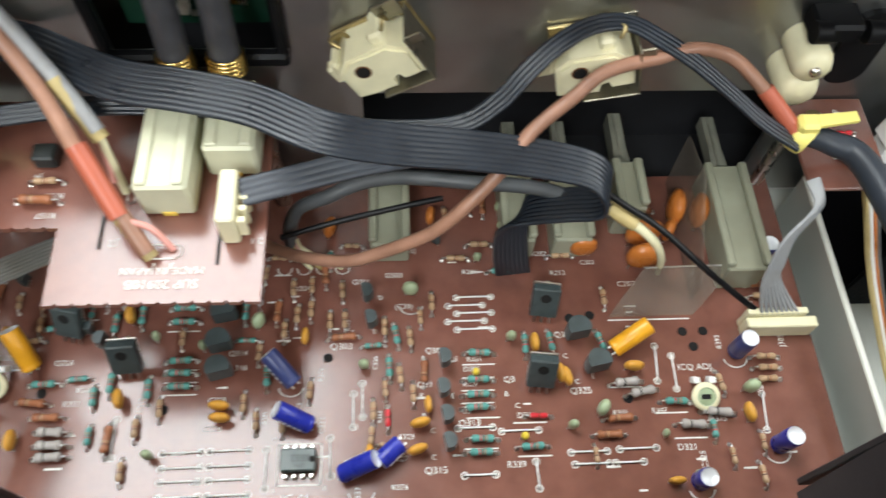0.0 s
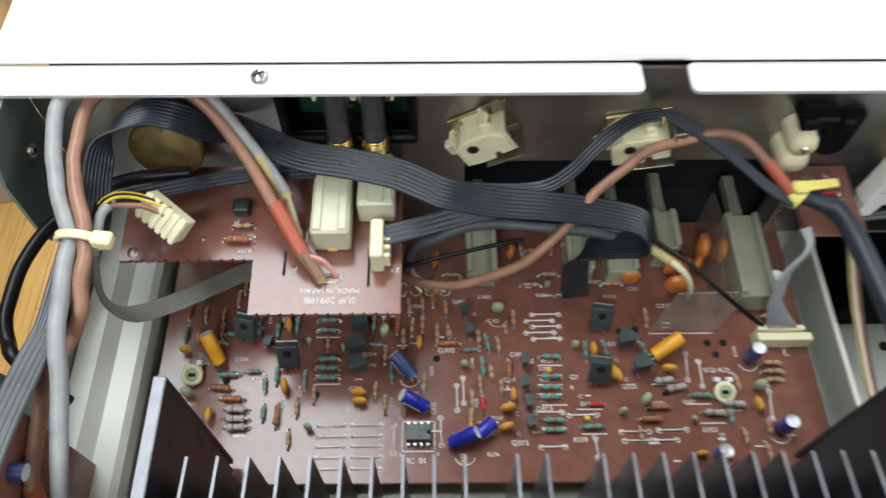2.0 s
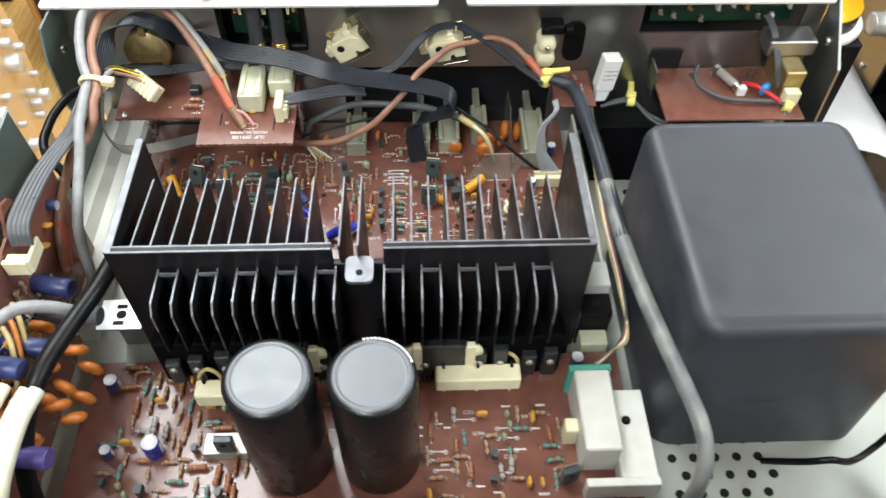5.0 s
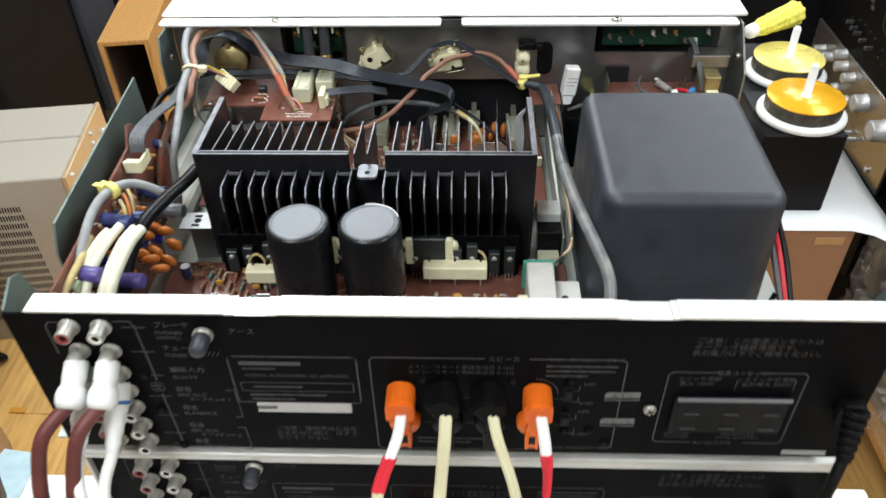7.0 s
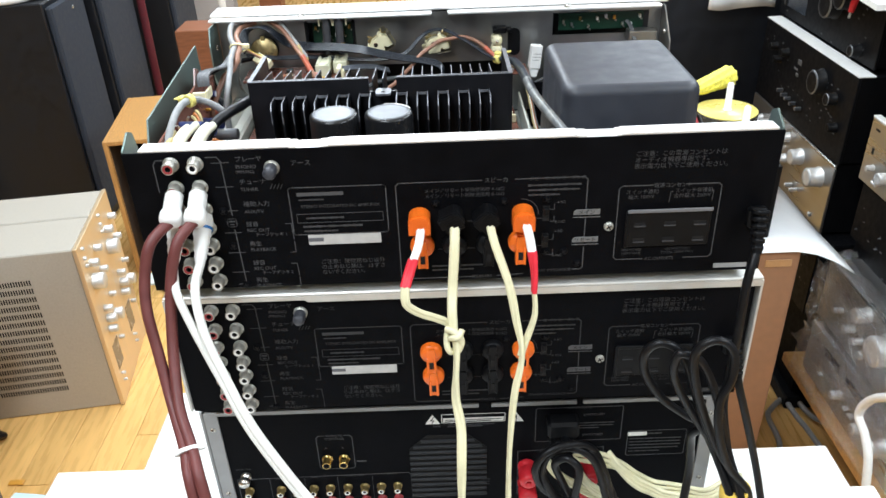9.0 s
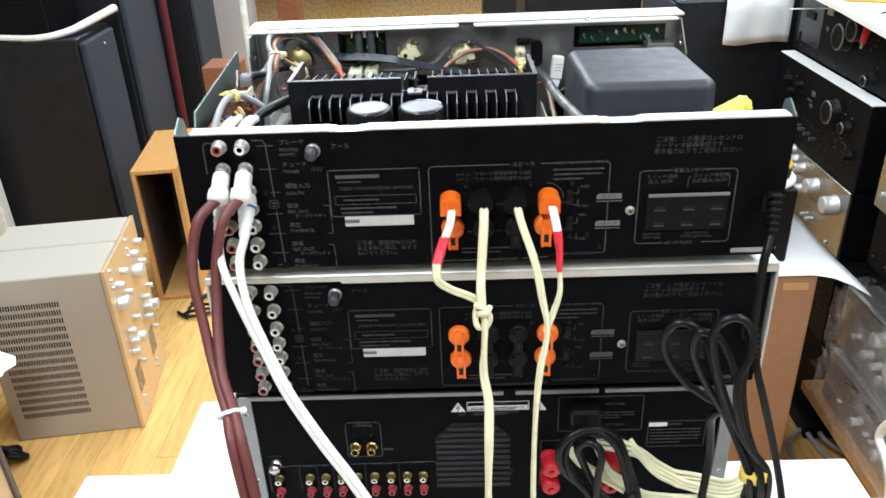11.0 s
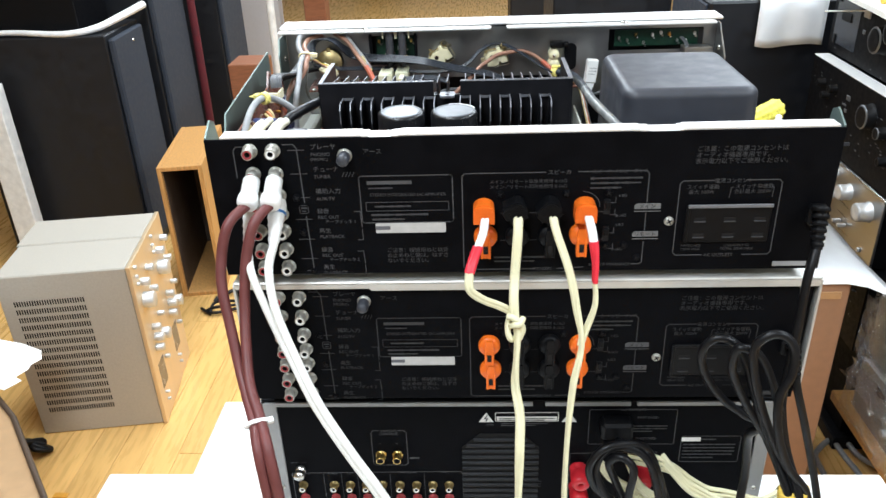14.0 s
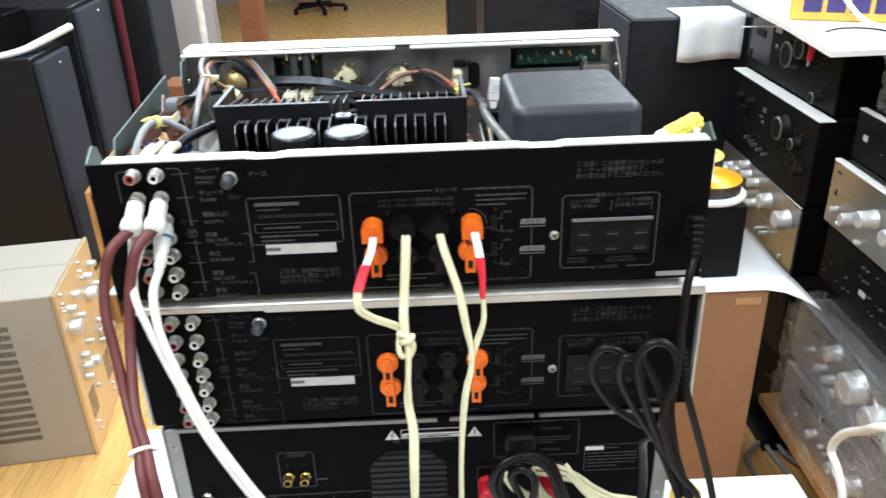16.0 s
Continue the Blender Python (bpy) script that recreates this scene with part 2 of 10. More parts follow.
PRINT = surface("pale_panel_print", (0.060, 0.060, 0.064), 0.6, vary=0.15, scale=700)
PRINT_DIM = surface("worn_panel_print", (0.040, 0.040, 0.043), 0.6, vary=0.25, scale=700)
# darker copy of the print, holding the shade on the second amplifier
PRINT_SHADED = surface("shaded_panel_print", (0.022, 0.022, 0.024), 0.6, vary=0.25, scale=700)
LABEL_DIM = surface("greyed_switch_plate", (0.14, 0.14, 0.14), 0.5, vary=0.1, scale=300)
LABEL_WHITE = surface("white_serial_label", (0.46, 0.45, 0.435), 0.5, vary=0.06, scale=200)
BLACK_PLASTIC = surface("black_plastic", (0.0045, 0.0045, 0.0052), 0.45, vary=0.2, scale=150, spec=0.16)
RUBBER = surface("black_cord_sheath", (0.0055, 0.0055, 0.0065), 0.38, vary=0.2, scale=120, bump=0.05, spec=0.3)
ORANGE = surface("orange_plastic", (0.80, 0.15, 0.012), 0.4, vary=0.08, scale=150)
RED = surface("red_plastic", (0.55, 0.02, 0.03), 0.35, vary=0.08, scale=150)
DULL_RED = surface("dull_red_socket", (0.32, 0.04, 0.045), 0.4, vary=0.12, scale=200)
SOCKET = surface("dull_tin_shell", (0.40, 0.39, 0.35), 0.42, 0.55, 0.15, 250)
POST = surface("grey_post_cap", (0.035, 0.037, 0.045), 0.45, vary=0.15, scale=200)
KNOB = surface("turned_silver_knob", (0.60, 0.60, 0.59), 0.34, 0.45, 0.08, 120)
NICKEL = surface("dull_nickel", (0.66, 0.64, 0.60), 0.28, 1.0, 0.12, 250)
GOLD = surface("gold_plating", (0.75, 0.52, 0.18), 0.28, 1.0, 0.12, 250)
BRASS = surface("tarnished_brass", (0.42, 0.33, 0.16), 0.38, 0.9, 0.2, 200, stain=0.3, sscale=60)
CREAM_SLEEVE = surface("cream_glass_fibre_sleeve", (0.72, 0.69, 0.55), 0.6, vary=0.1, scale=120, bump=0.1, stain=0.4, sscale=40, stain_colour=(0.55, 0.49, 0.33))
PLUG_WHITE = surface("white_plug_sleeve", (0.80, 0.80, 0.78), 0.45, vary=0.05, scale=100)
CORD_WHITE = surface("white_flat_cord", (0.78, 0.78, 0.74), 0.5, vary=0.05, scale=80)
WINE = surface("wine_brown_cord", (0.13, 0.035, 0.032), 0.48, vary=0.12, scale=90)
SPK_CORD = surface("cream_speaker_cord", (0.72, 0.68, 0.45), 0.45, vary=0.08, scale=60)
RED_TAPE = surface("red_heat_shrink", (0.72, 0.03, 0.05), 0.4, vary=0.06, scale=120)
YELLOW = surface("yellow_tape", (0.80, 0.55, 0.10), 0.45, vary=0.08, scale=120)
TIE = surface("yellowed_nylon_tie", (0.78, 0.68, 0.20), 0.42, vary=0.1, scale=120)
TIE_PALE = surface("ivory_nylon_tie", (0.76, 0.66, 0.40), 0.42, vary=0.1, scale=120)
RIBBON = surface("dark_ribbon_cable", (0.014, 0.018, 0.025), 0.32, vary=0.2, scale=90, spec=0.5)
RIBBON_GREY = surface("grey_ribbon_cable", (0.088, 0.092, 0.10), 0.32, vary=0.12, scale=90)
GREY_WIRE = surface("grey_cable", (0.30, 0.305, 0.31), 0.42, vary=0.2, scale=180, stain=0.6, sscale=45, stain_colour=(0.20, 0.20, 0.205))
SLEEVE = surface("slate_grey_sleeve", (0.13, 0.135, 0.138), 0.38, vary=0.2, scale=90, stain=0.8, sscale=70, stain_colour=(0.30, 0.295, 0.265))
DARK_WIRE = surface("dark_grey_cable", (0.075, 0.08, 0.085), 0.45, vary=0.15, scale=60, stain=0.3, sscale=30, stain_colour=(0.16, 0.16, 0.15))
BROWN_WIRE = surface("salmon_brown_cable", (0.32, 0.165, 0.11), 0.38, vary=0.2, scale=160, stain=0.55, sscale=45, stain_colour=(0.19, 0.09, 0.06))
RED_SLEEVE = surface("red_orange_sleeve", (0.42, 0.105, 0.060), 0.38, vary=0.08, scale=90)
PINK_WIRE = surface("pink_wire", (0.62, 0.28, 0.24), 0.4, vary=0.1, scale=90)
KHAKI = surface("glue_stained_wire", (0.46, 0.36, 0.16), 0.45, vary=0.2, scale=120)
YELLOW_WIRE = surface("yellow_wire", (0.70, 0.52, 0.05), 0.4, vary=0.1, scale=90)
BLUE_CAP = surface("blue_capacitor_sleeve", (0.015, 0.025, 0.30), 0.3, vary=0.12, scale=250)
NAVY_CAP = surface("slate_blue_sleeve", (0.035, 0.05, 0.16), 0.35, vary=0.15, scale=250)
VIOLET = surface("violet_sleeve", (0.075, 0.055, 0.21), 0.35, vary=0.12, scale=250)
AMBER_CAP = surface("amber_capacitor_sleeve", (0.72, 0.33, 0.02), 0.32, vary=0.12, scale=250)
# can ends kept pale: their white reflection is put into the colour
CAN_END = surface("pale_can_end", (0.70, 0.71, 0.74), 0.35, 0.2, vary=0.06, scale=200)
# chip colour lifted to grey-green to hold the glare on its top
CHIP = surface("glare_grey_chip", (0.075, 0.098, 0.094), 0.34, vary=0.15, scale=300)
# ivory darkened to hold the shade under the front plate
SHADED_IVORY = surface("shaded_ivory_plastic", (0.29, 0.295, 0.22), 0.42, vary=0.12, scale=90, stain=0.5, sscale=30, stain_colour=(0.17, 0.16, 0.11))
CERAMIC = surface("ochre_ceramic", (0.62, 0.30, 0.045), 0.35, vary=0.12, scale=250)
FILM = surface("orange_brown_film_dip", (0.48, 0.15, 0.03), 0.3, vary=0.14, scale=200)
PALE_GREEN = surface("pale_green_dip", (0.33, 0.40, 0.25), 0.4, vary=0.12, scale=250)
TEAL = surface("teal_resistor_paint", (0.075, 0.27, 0.24), 0.4, vary=0.12, scale=300)
TAN = surface("tan_resistor_paint", (0.40, 0.26, 0.15), 0.4, vary=0.14, scale=300)
RUST = surface("brown_resistor_paint", (0.30, 0.11, 0.05), 0.4, vary=0.14, scale=300)
BAND = surface("resistor_band", (0.10, 0.04, 0.02), 0.4)
GREY_GLASS = surface("grey_glass_diode", (0.35, 0.32, 0.30), 0.2, vary=0.1, scale=300)
EPOXY = surface("black_epoxy", (0.018, 0.022, 0.022), 0.35, vary=0.2, scale=300)
# green-black epoxy, lightened for the glare on the transistor tops
EPOXY_GREEN = surface("green_black_epoxy", (0.042, 0.056, 0.058), 0.38, vary=0.2, scale=300)
HOLE = surface("dark_hole", (0.004, 0.003, 0.003), 0.9)
GREEN_PCB = surface("green_board", (0.008, 0.045, 0.026), 0.35, vary=0.2, scale=200, stain=0.3, sscale=60)
CLEAR_SHEET = surface("clear_insulating_sheet", (0.26, 0.22, 0.18), 0.14, vary=0.2, scale=60, alpha=0.26)
SLATE_RIBBON = surface("slate_ribbon_cable", (0.055, 0.062, 0.075), 0.4, vary=0.15, scale=90)
SHIELD = surface("dull_shield_steel", (0.42, 0.40, 0.37), 0.4, 0.8, 0.12, 90, stain=0.4, sscale=40, stain_colour=(0.26, 0.22, 0.18))
BLUE_DIP = surface("blue_dip", (0.02, 0.22, 0.55), 0.3)
CAP_TOP = surface("silver_grey_can_top", (0.092, 0.102, 0.118), 0.40, 0.0, 0.10, 90, 0.05, 300, spec=1.0, stain=0.5, sscale=70, stain_colour=(0.070, 0.074, 0.082))


def facing_back(x, y, z):
    """A pose on a rear panel: x across, y up, z out of it."""
    return pose(x, y, z, 90, 0, 0)


def stroke(b, pts, w, mat, m, closed=False):
    """A printed line of width w through 2D points, in the plane of m."""
    pts = list(pts) + ([pts[0]] if closed else [])
    for (x0, y0), (x1, y1) in zip(pts, pts[1:]):
        d = Vector((x1 - x0, y1 - y0)).normalized() * (w / 2)
        n = Vector((-d.y, d.x))
        a, c = Vector((x0, y0)) - d, Vector((x1, y1)) + d
        b.add([(*(a - n), 0), (*(c - n), 0), (*(c + n), 0), (*(a + n), 0)], [(0, 1, 2, 3)], mat, False, m)


def rounded(x0, x1, y0, y1, r, n=4):
    out = []
    for cx, cy, a0 in ((x1 - r, y0 + r, -90), (x1 - r, y1 - r, 0), (x0 + r, y1 - r, 90), (x0 + r, y0 + r, 180)):
        for i in range(n + 1):
            a = radians(a0 + 90 * i / n)
            out.append((cx + r * math.cos(a), cy + r * math.sin(a)))
    return out


def text_bars(b, x, y, w, rows, pitch, h, mat, m, seed=0):
    """Lines of writing too small to read, as broken bars."""
    rnd = random.Random(seed)
    for r in range(rows):
        cx = x
        end = x + w * (1.0 if r < rows - 1 else rnd.uniform(0.4, 0.95))
        while cx < end:
            k = rnd.uniform(0.5, 1.3) * h
            stroke(b, [(cx, y - r * pitch), (cx + k, y - r * pitch)], h * rnd.uniform(0.55, 0.95), mat, m)
            cx += k + h * rnd.uniform(0.35, 0.8)


def cross_screw(b, m, r, mat):
    b.lathe([(r, -0.0005), (r, r * 0.25), (r * 0.75, r * 0.55), (0.0, r * 0.6)], mat, 12, m)
    for a in (0, 90):
        b.bx(-r * 0.6, r * 0.6, -r * 0.12, r * 0.12, r * 0.55, r * 0.64, HOLE, 0, m @ pose(0, 0, 0, 0, 0, a + 30))

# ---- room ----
# Unseen walls kept mid grey so less light bounces onto black surfaces.
WALL_PAINT = surface("bounce_limiting_grey", (0.34, 0.33, 0.32), 0.7, stain=0.3, sscale=1.5)


def room():
    b = Mesh()
    b.bx(-4.6, 2.6, -2.6, 8.6, FLOOR - 0.06, FLOOR - 0.006, surface("floor_underlay", (0.20, 0.11, 0.05), 0.7))
    floor = tagged(b.make("floor"), "warm honey-coloured wooden strip floor of the workshop", "floor", kind="structure")
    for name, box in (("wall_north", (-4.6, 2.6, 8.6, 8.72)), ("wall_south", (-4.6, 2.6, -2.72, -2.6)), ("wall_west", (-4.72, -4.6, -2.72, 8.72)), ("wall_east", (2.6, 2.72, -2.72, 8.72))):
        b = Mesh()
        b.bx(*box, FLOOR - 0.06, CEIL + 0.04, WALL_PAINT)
        tagged(b.make(name), "plain mid-grey wall closing the room, dimmed to limit bounced light", "wall", kind="structure")
    b = Mesh()
    b.bx(-4.72, 2.72, -2.72, 8.72, CEIL + 0.042, CEIL + 0.12, WHITE_PAINT)
    tagged(b.make("ceiling"), "plain white painted ceiling above the workshop", "ceiling", kind="structure")
    return floor


FLOOR_OB = room()
HOUSING = surface("white_enamel", (0.8, 0.8, 0.79), 0.4)
for lx, ly in LAMPS:
    b = Mesh()
    b.prism([(-0.34, 0), (0.34, 0), (0.28, 0.07), (-0.28, 0.07)], ly - 0.68, ly + 0.68, HOUSING, "y", Matrix.Translation((lx, 0, CEIL - 0.03)))
    one("ceiling_light", b, "white enamelled fluorescent light fixed under the ceiling", "ceiling light", "ceiling lights")

# ---- the table under the stack ----
TABLE = -0.42
WHITE_BOARD = surface("white_laminate", (0.80, 0.80, 0.78), 0.45, vary=0.04, scale=20, stain=0.1, sscale=5)
table = thing("work_table", (0, -0.1, FLOOR), "white laminate work table carrying the stack of amplifiers", "table")
Mesh().bx(-0.522, 0.475, -0.50, 0.273, TABLE - 0.028, TABLE, WHITE_BOARD, 0.003).make("tabletop", table)
for lx in (-0.48, 0.43):
    for ly in (-0.44, 0.21):
        Mesh().bx(lx - 0.02, lx + 0.02, ly - 0.02, ly + 0.02, FLOOR, TABLE - 0.0275, ZINC, 0.002).make("leg", table)
b = Mesh()
b.bx(-0.40, 0.30, 0.02, 0.40, TABLE, TABLE + 0.018, WHITE_BOARD, 0.003)
one("white_board", b, "white board laid on the table under the stack", "board")
TABLE2 = TABLE + 0.018

# ---- rear panel shared by the two matching amplifiers ----
def rca_socket(b, m, ring, shell=SOCKET, r=0.0040, long=0.0085):
    b.lathe([(r * 1.28, 0), (r * 1.28, 0.0012), (r * 1.05, 0.0013), (r, 0.002), (r, long - 0.0006), (r * 0.93, long), (r * 0.80, long)], shell, 20, m, close=False)
    b.lathe([(r * 0.80, long - 0.0001), (r * 0.46, long - 0.0004)], ring, 20, m, close=False)
    b.lathe([(r * 0.46, long - 0.0004), (r * 0.44, long - 0.005), (0.0, long - 0.005)], HOLE, 14, m, close=False)


def lever_knob(name, parent, m, mat, lifted):
    """A push-lever speaker terminal: a round boss and a lever; lifted where a cord is clamped under it."""
    b = Mesh()
    if lifted:
        arch = [(-0.0072, -0.008), (0.0072, -0.008)] + [(0.0072 * math.cos(radians(a)), 0.001 + 0.0055 * math.sin(radians(a))) for a in range(0, 181, 20)]
        b.prism(arch, 0.0, 0.0125, mat, "z", m)
        arch2 = [(x * 0.88, y * 0.9) for x, y in arch]
        b.prism(arch2, 0.0125, 0.0140, mat, "z", m)
        for i in range(7):
            x = -0.0050 + i * 0.00165
            b.bx(x, x + 0.0007, -0.0062, 0.0048, 0.0140, 0.0145, mat, 0, m)
        b.bx(-0.0035, 0.0035, -0.0105, -0.0078, 0.002, 0.010, mat, 0.0006, m)
    else:
        b.lathe([(0.0082, 0), (0.0082, 0.0035), (0.0073, 0.0055), (0.0, 0.0060)], mat, 26, m)
        lever = [(-0.0035, -0.0140), (0.0035, -0.0140), (0.0035, 0.0), (0.0024, 0.0070), (-0.0024, 0.0070), (-0.0035, 0.0)]
        b.prism(lever, 0.0035, 0.0085, mat, "z", m)
        b.bx(-0.0016, 0.0016, -0.0105, -0.0045, 0.0084, 0.0089, HOLE, 0, m)
        b.bx(-0.0035, -0.0017, -0.0140, 0.0, 0.0085, 0.0096, mat, 0.0004, m)
        b.bx(0.0017, 0.0035, -0.0140, 0.0, 0.0085, 0.0096, mat, 0.0004, m)
    return b.make(name, parent)


def rear_panel(amp, dx, dy, dz, first):
    F = lambda x, z, out=0.0: facing_back(dx + x, dy - out, dz + z)
    b = Mesh()
    b.bx(dx - 0.21, dx + 0.21, dy, dy + 0.0016, dz + 0.030, dz + 0.133, BLACK_STEEL, 0.0003)
    panel = b.make("back_panel", amp, "black rear panel with sockets and fine pale lettering")
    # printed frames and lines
    # second amplifier: print darkened for the shade lower in the stack
    P = PRINT if first else PRINT_SHADED
    Q = PRINT_DIM if first else PRINT_SHADED
    b = Mesh()
    g = F(0, 0, 0.0003)
    stroke(b, [(-0.183, 0.128), (-0.189, 0.128), (-0.191, 0.125), (-0.191, 0.106)], 0.0007, P, g)
    stroke(b, [(-0.157, 0.129), (-0.150, 0.129), (-0.148, 0.126), (-0.147, 0.087)], 0.0007, P, g)
    stroke(b, [(-0.147, 0.076), (-0.146, 0.034), (-0.151, 0.033)], 0.0007, P, g)
    for z in (0.125, 0.108, 0.0905, 0.074, 0.0585, 0.043, 0.030):
        stroke(b, [(-0.154, z), (-0.143, z)], 0.0005, P, g)
    for z1, z0 in ((0.0795, 0.0575), (0.0485, 0.029)):
        stroke(b, [(-0.113, z1), (-0.109, z1), (-0.1085, z0 + 0.010)], 0.0005, P, g)
        stroke(b, [(-0.1085, z0 + 0.008), (-0.1085, z0), (-0.112, z0)], 0.0005, P, g)
    stroke(b, rounded(-0.108, -0.0445, 0.0705, 0.1055, 0.002), 0.0007, P, g, True)
    stroke(b, rounded(-0.1045, -0.0475, 0.0795, 0.086, 0.0002, 1), 0.0004, P, g, True)
    stroke(b, [(0.018, 0.106), (-0.036, 0.106), (-0.038, 0.104), (-0.038, 0.034), (-0.036, 0.0325), (0.012, 0.0325)], 0.0007, P, g)
    stroke(b, [(0.040, 0.106), (0.085, 0.106), (0.087, 0.104), (0.087, 0.083)], 0.0007, P, g)
    stroke(b, [(0.087, 0.075), (0.087, 0.060)], 0.0007, P, g)
    stroke(b, [(0.087, 0.053), (0.087, 0.037), (0.085, 0.0355), (0.080, 0.0355)], 0.0007, P, g)
    stroke(b, [(0.046, 0.0335), (0.028, 0.0325)], 0.0007, P, g)
    stroke(b, [(0.130, 0.098), (0.110, 0.098), (0.108, 0.096), (0.108, 0.044), (0.110, 0.042), (0.128, 0.042)], 0.0007, P, g)
    stroke(b, [(0.152, 0.098), (0.173, 0.098), (0.175, 0.096), (0.175, 0.044), (0.173, 0.042), (0.156, 0.042)], 0.0007, P, g)
    for a in range(0, 90, 15):
        stroke(b, [(0.044 + 0.0115 * math.cos(radians(a)), 0.080 + 0.0115 * math.sin(radians(a))), (0.044 + 0.0115 * math.cos(radians(a + 15)), 0.080 + 0.0115 * math.sin(radians(a + 15)))], 0.0005, P, g)
    for z in (0.087, 0.078, 0.064, 0.052):
        stroke(b, [(0.066, z), (0.066, z - 0.004), (0.063, z - 0.004)], 0.0004, P, g)
    for z in (0.0765, 0.0555):
        stroke(b, [(-0.012, z), (-0.009, z)], 0.0004, P, g)
        stroke(b, [(0.008, z), (0.013, z)], 0.0004, P, g)
        stroke(b, [(0.052, z), (0.058, z)], 0.0004, P, g)
    for i in range(4):
        stroke(b, [(-0.119 + i * 0.0022, 0.1055), (-0.1175 + i * 0.0022, 0.1085)], 0.0004, P, g)
    tagged(b.make("printed_scale", panel), kind="stuff")
    # the maker's mark and the lines too small to read, as bars
    b = Mesh()
    stroke(b, [(-0.1015, 0.1005), (-0.0735, 0.1005)], 0.0026, P, g)
    text_bars(b, -0.1015, 0.0965, 0.030, 1, 0.0028, 0.0013, Q, g, 3)
    text_bars(b, -0.098, 0.0828, 0.045, 1, 0.003, 0.0016, Q, g, 4)
    text_bars(b, -0.1005, 0.0765, 0.036, 2, 0.0035, 0.0018, Q, g, 5)
    text_bars(b, 0.049, 0.1010, 0.033, 3, 0.0035, 0.0017, Q, g, 8)
    stroke(b, [(0.1415, 0.0855), (0.1420, 0.0925), (0.1435, 0.0930)], 0.0004, P, g)
    stroke(b, [(0.1690, 0.0930), (0.1702, 0.0925), (0.1698, 0.0855)], 0.0004, P, g)
    text_bars(b, -0.016, 0.042, 0.040, 2, 0.0032, 0.0016, Q, g, 14)
    tagged(b.make("small_print", panel), kind="stuff")
    # readable lettering
    for body, x, z, s in (("プレーヤ", -0.139, 0.1255, 0.0044), ("PHONO", -0.139, 0.1205, 0.0036), ("(MM/MC)", -0.1395, 0.1172, 0.0030), ("チューナ", -0.1385, 0.1095, 0.0044), ("TUNER", -0.1385, 0.1045, 0.0036),
                          ("補助入力", -0.1385, 0.0935, 0.0044), ("AUX/TV", -0.1385, 0.0882, 0.0036), ("録音", -0.139, 0.0785, 0.0042), ("REC OUT", -0.139, 0.0742, 0.0036), ("テープデッキ 1", -0.134, 0.0707, 0.0032),
                          ("再生", -0.139, 0.0635, 0.0042), ("PLAYBACK", -0.139, 0.0592, 0.0036), ("録音", -0.139, 0.0485, 0.0042), ("REC OUT", -0.139, 0.0442, 0.0036), ("テープデッキ 2", -0.134, 0.0407, 0.0032),
                          ("再生", -0.139, 0.0345, 0.0042), ("PLAYBACK", -0.139, 0.0302, 0.0036), ("アース", -0.104, 0.1215, 0.0044), ("スピーカ", 0.0195, 0.1045, 0.0040), ("SPEAKERS", 0.0105, 0.0315, 0.0032),
                          ("電源コンセント", 0.1305, 0.0965, 0.0036), ("AC OUTLETS", 0.1295, 0.0408, 0.0034), ("4-8Ω", 0.0675, 0.0872, 0.0028), ("8-16Ω", 0.0665, 0.0725, 0.0028), ("4-8Ω", 0.0665, 0.0655, 0.0028), ("8-16Ω", 0.0655, 0.0465, 0.0028)):
        lettering(body, s, F(x, z, 0.0004), P, "lettering", panel)
    for body, x, z, s in (("STEREO INTEGRATED DC AMPLIFIER", -0.1012, 0.0905, 0.0032), ("MADE IN JAPAN", -0.1005, 0.0722, 0.0026), ("ご注意：接続用ねじ以外", -0.0925, 0.0475, 0.0040), ("の止めねじ類は、はずさ", -0.0925, 0.0433, 0.0040), ("ないでください。", -0.0925, 0.0391, 0.0040), ("メイン／リモート単独使用時 4-16Ω", -0.0195, 0.0985, 0.0033), ("メイン／リモート同時使用時 8-16Ω", -0.0195, 0.0947, 0.0033), ("スピーカ インピーダンス", 0.0490, 0.1048, 0.0033), ("SPEAKER IMPEDANCE", 0.0500, 0.0345, 0.0030), ("ご注意：この電源コンセントは", 0.1165, 0.1190, 0.0042), ("オーディオ機器専用です。", 0.1163, 0.1147, 0.0042), ("表示電力以下でご使用ください。", 0.1160, 0.1104, 0.0042), ("スイッチ連動", 0.1125, 0.0922, 0.0036), ("最大 100W", 0.1140, 0.0885, 0.0036), ("スイッチ非連動", 0.1445, 0.0922, 0.0036), ("合計最大 200W", 0.1440, 0.0885, 0.0036), ("SWITCHED", 0.1130, 0.0485, 0.0027), ("100W MAX", 0.1130, 0.0458, 0.0027), ("UNSWITCHED", 0.1425, 0.0485, 0.0027), ("TOTAL 200W MAX", 0.1400, 0.0458, 0.0027)):
        lettering(body, s, F(x, z, 0.0004), Q, "lettering", panel)
    # serial label, left blank, and the two switch plates
    b = Mesh()
    b.prism(rounded(-0.099, -0.050, 0.0625, 0.0700, 0.0008), 0, 0.0004, LABEL_WHITE, "z", F(0, 0))
    stroke(b, [(-0.0975, 0.0665), (-0.090, 0.0665)], 0.0028, surface("label_ink", (0.10, 0.10, 0.11), 0.6), F(0, 0, 0.0006))
    b.make("serial_label", panel, "blank white serial label")
    for z, word in ((0.0785, "メイン"), (0.0575, "リモート")):
        b = Mesh()
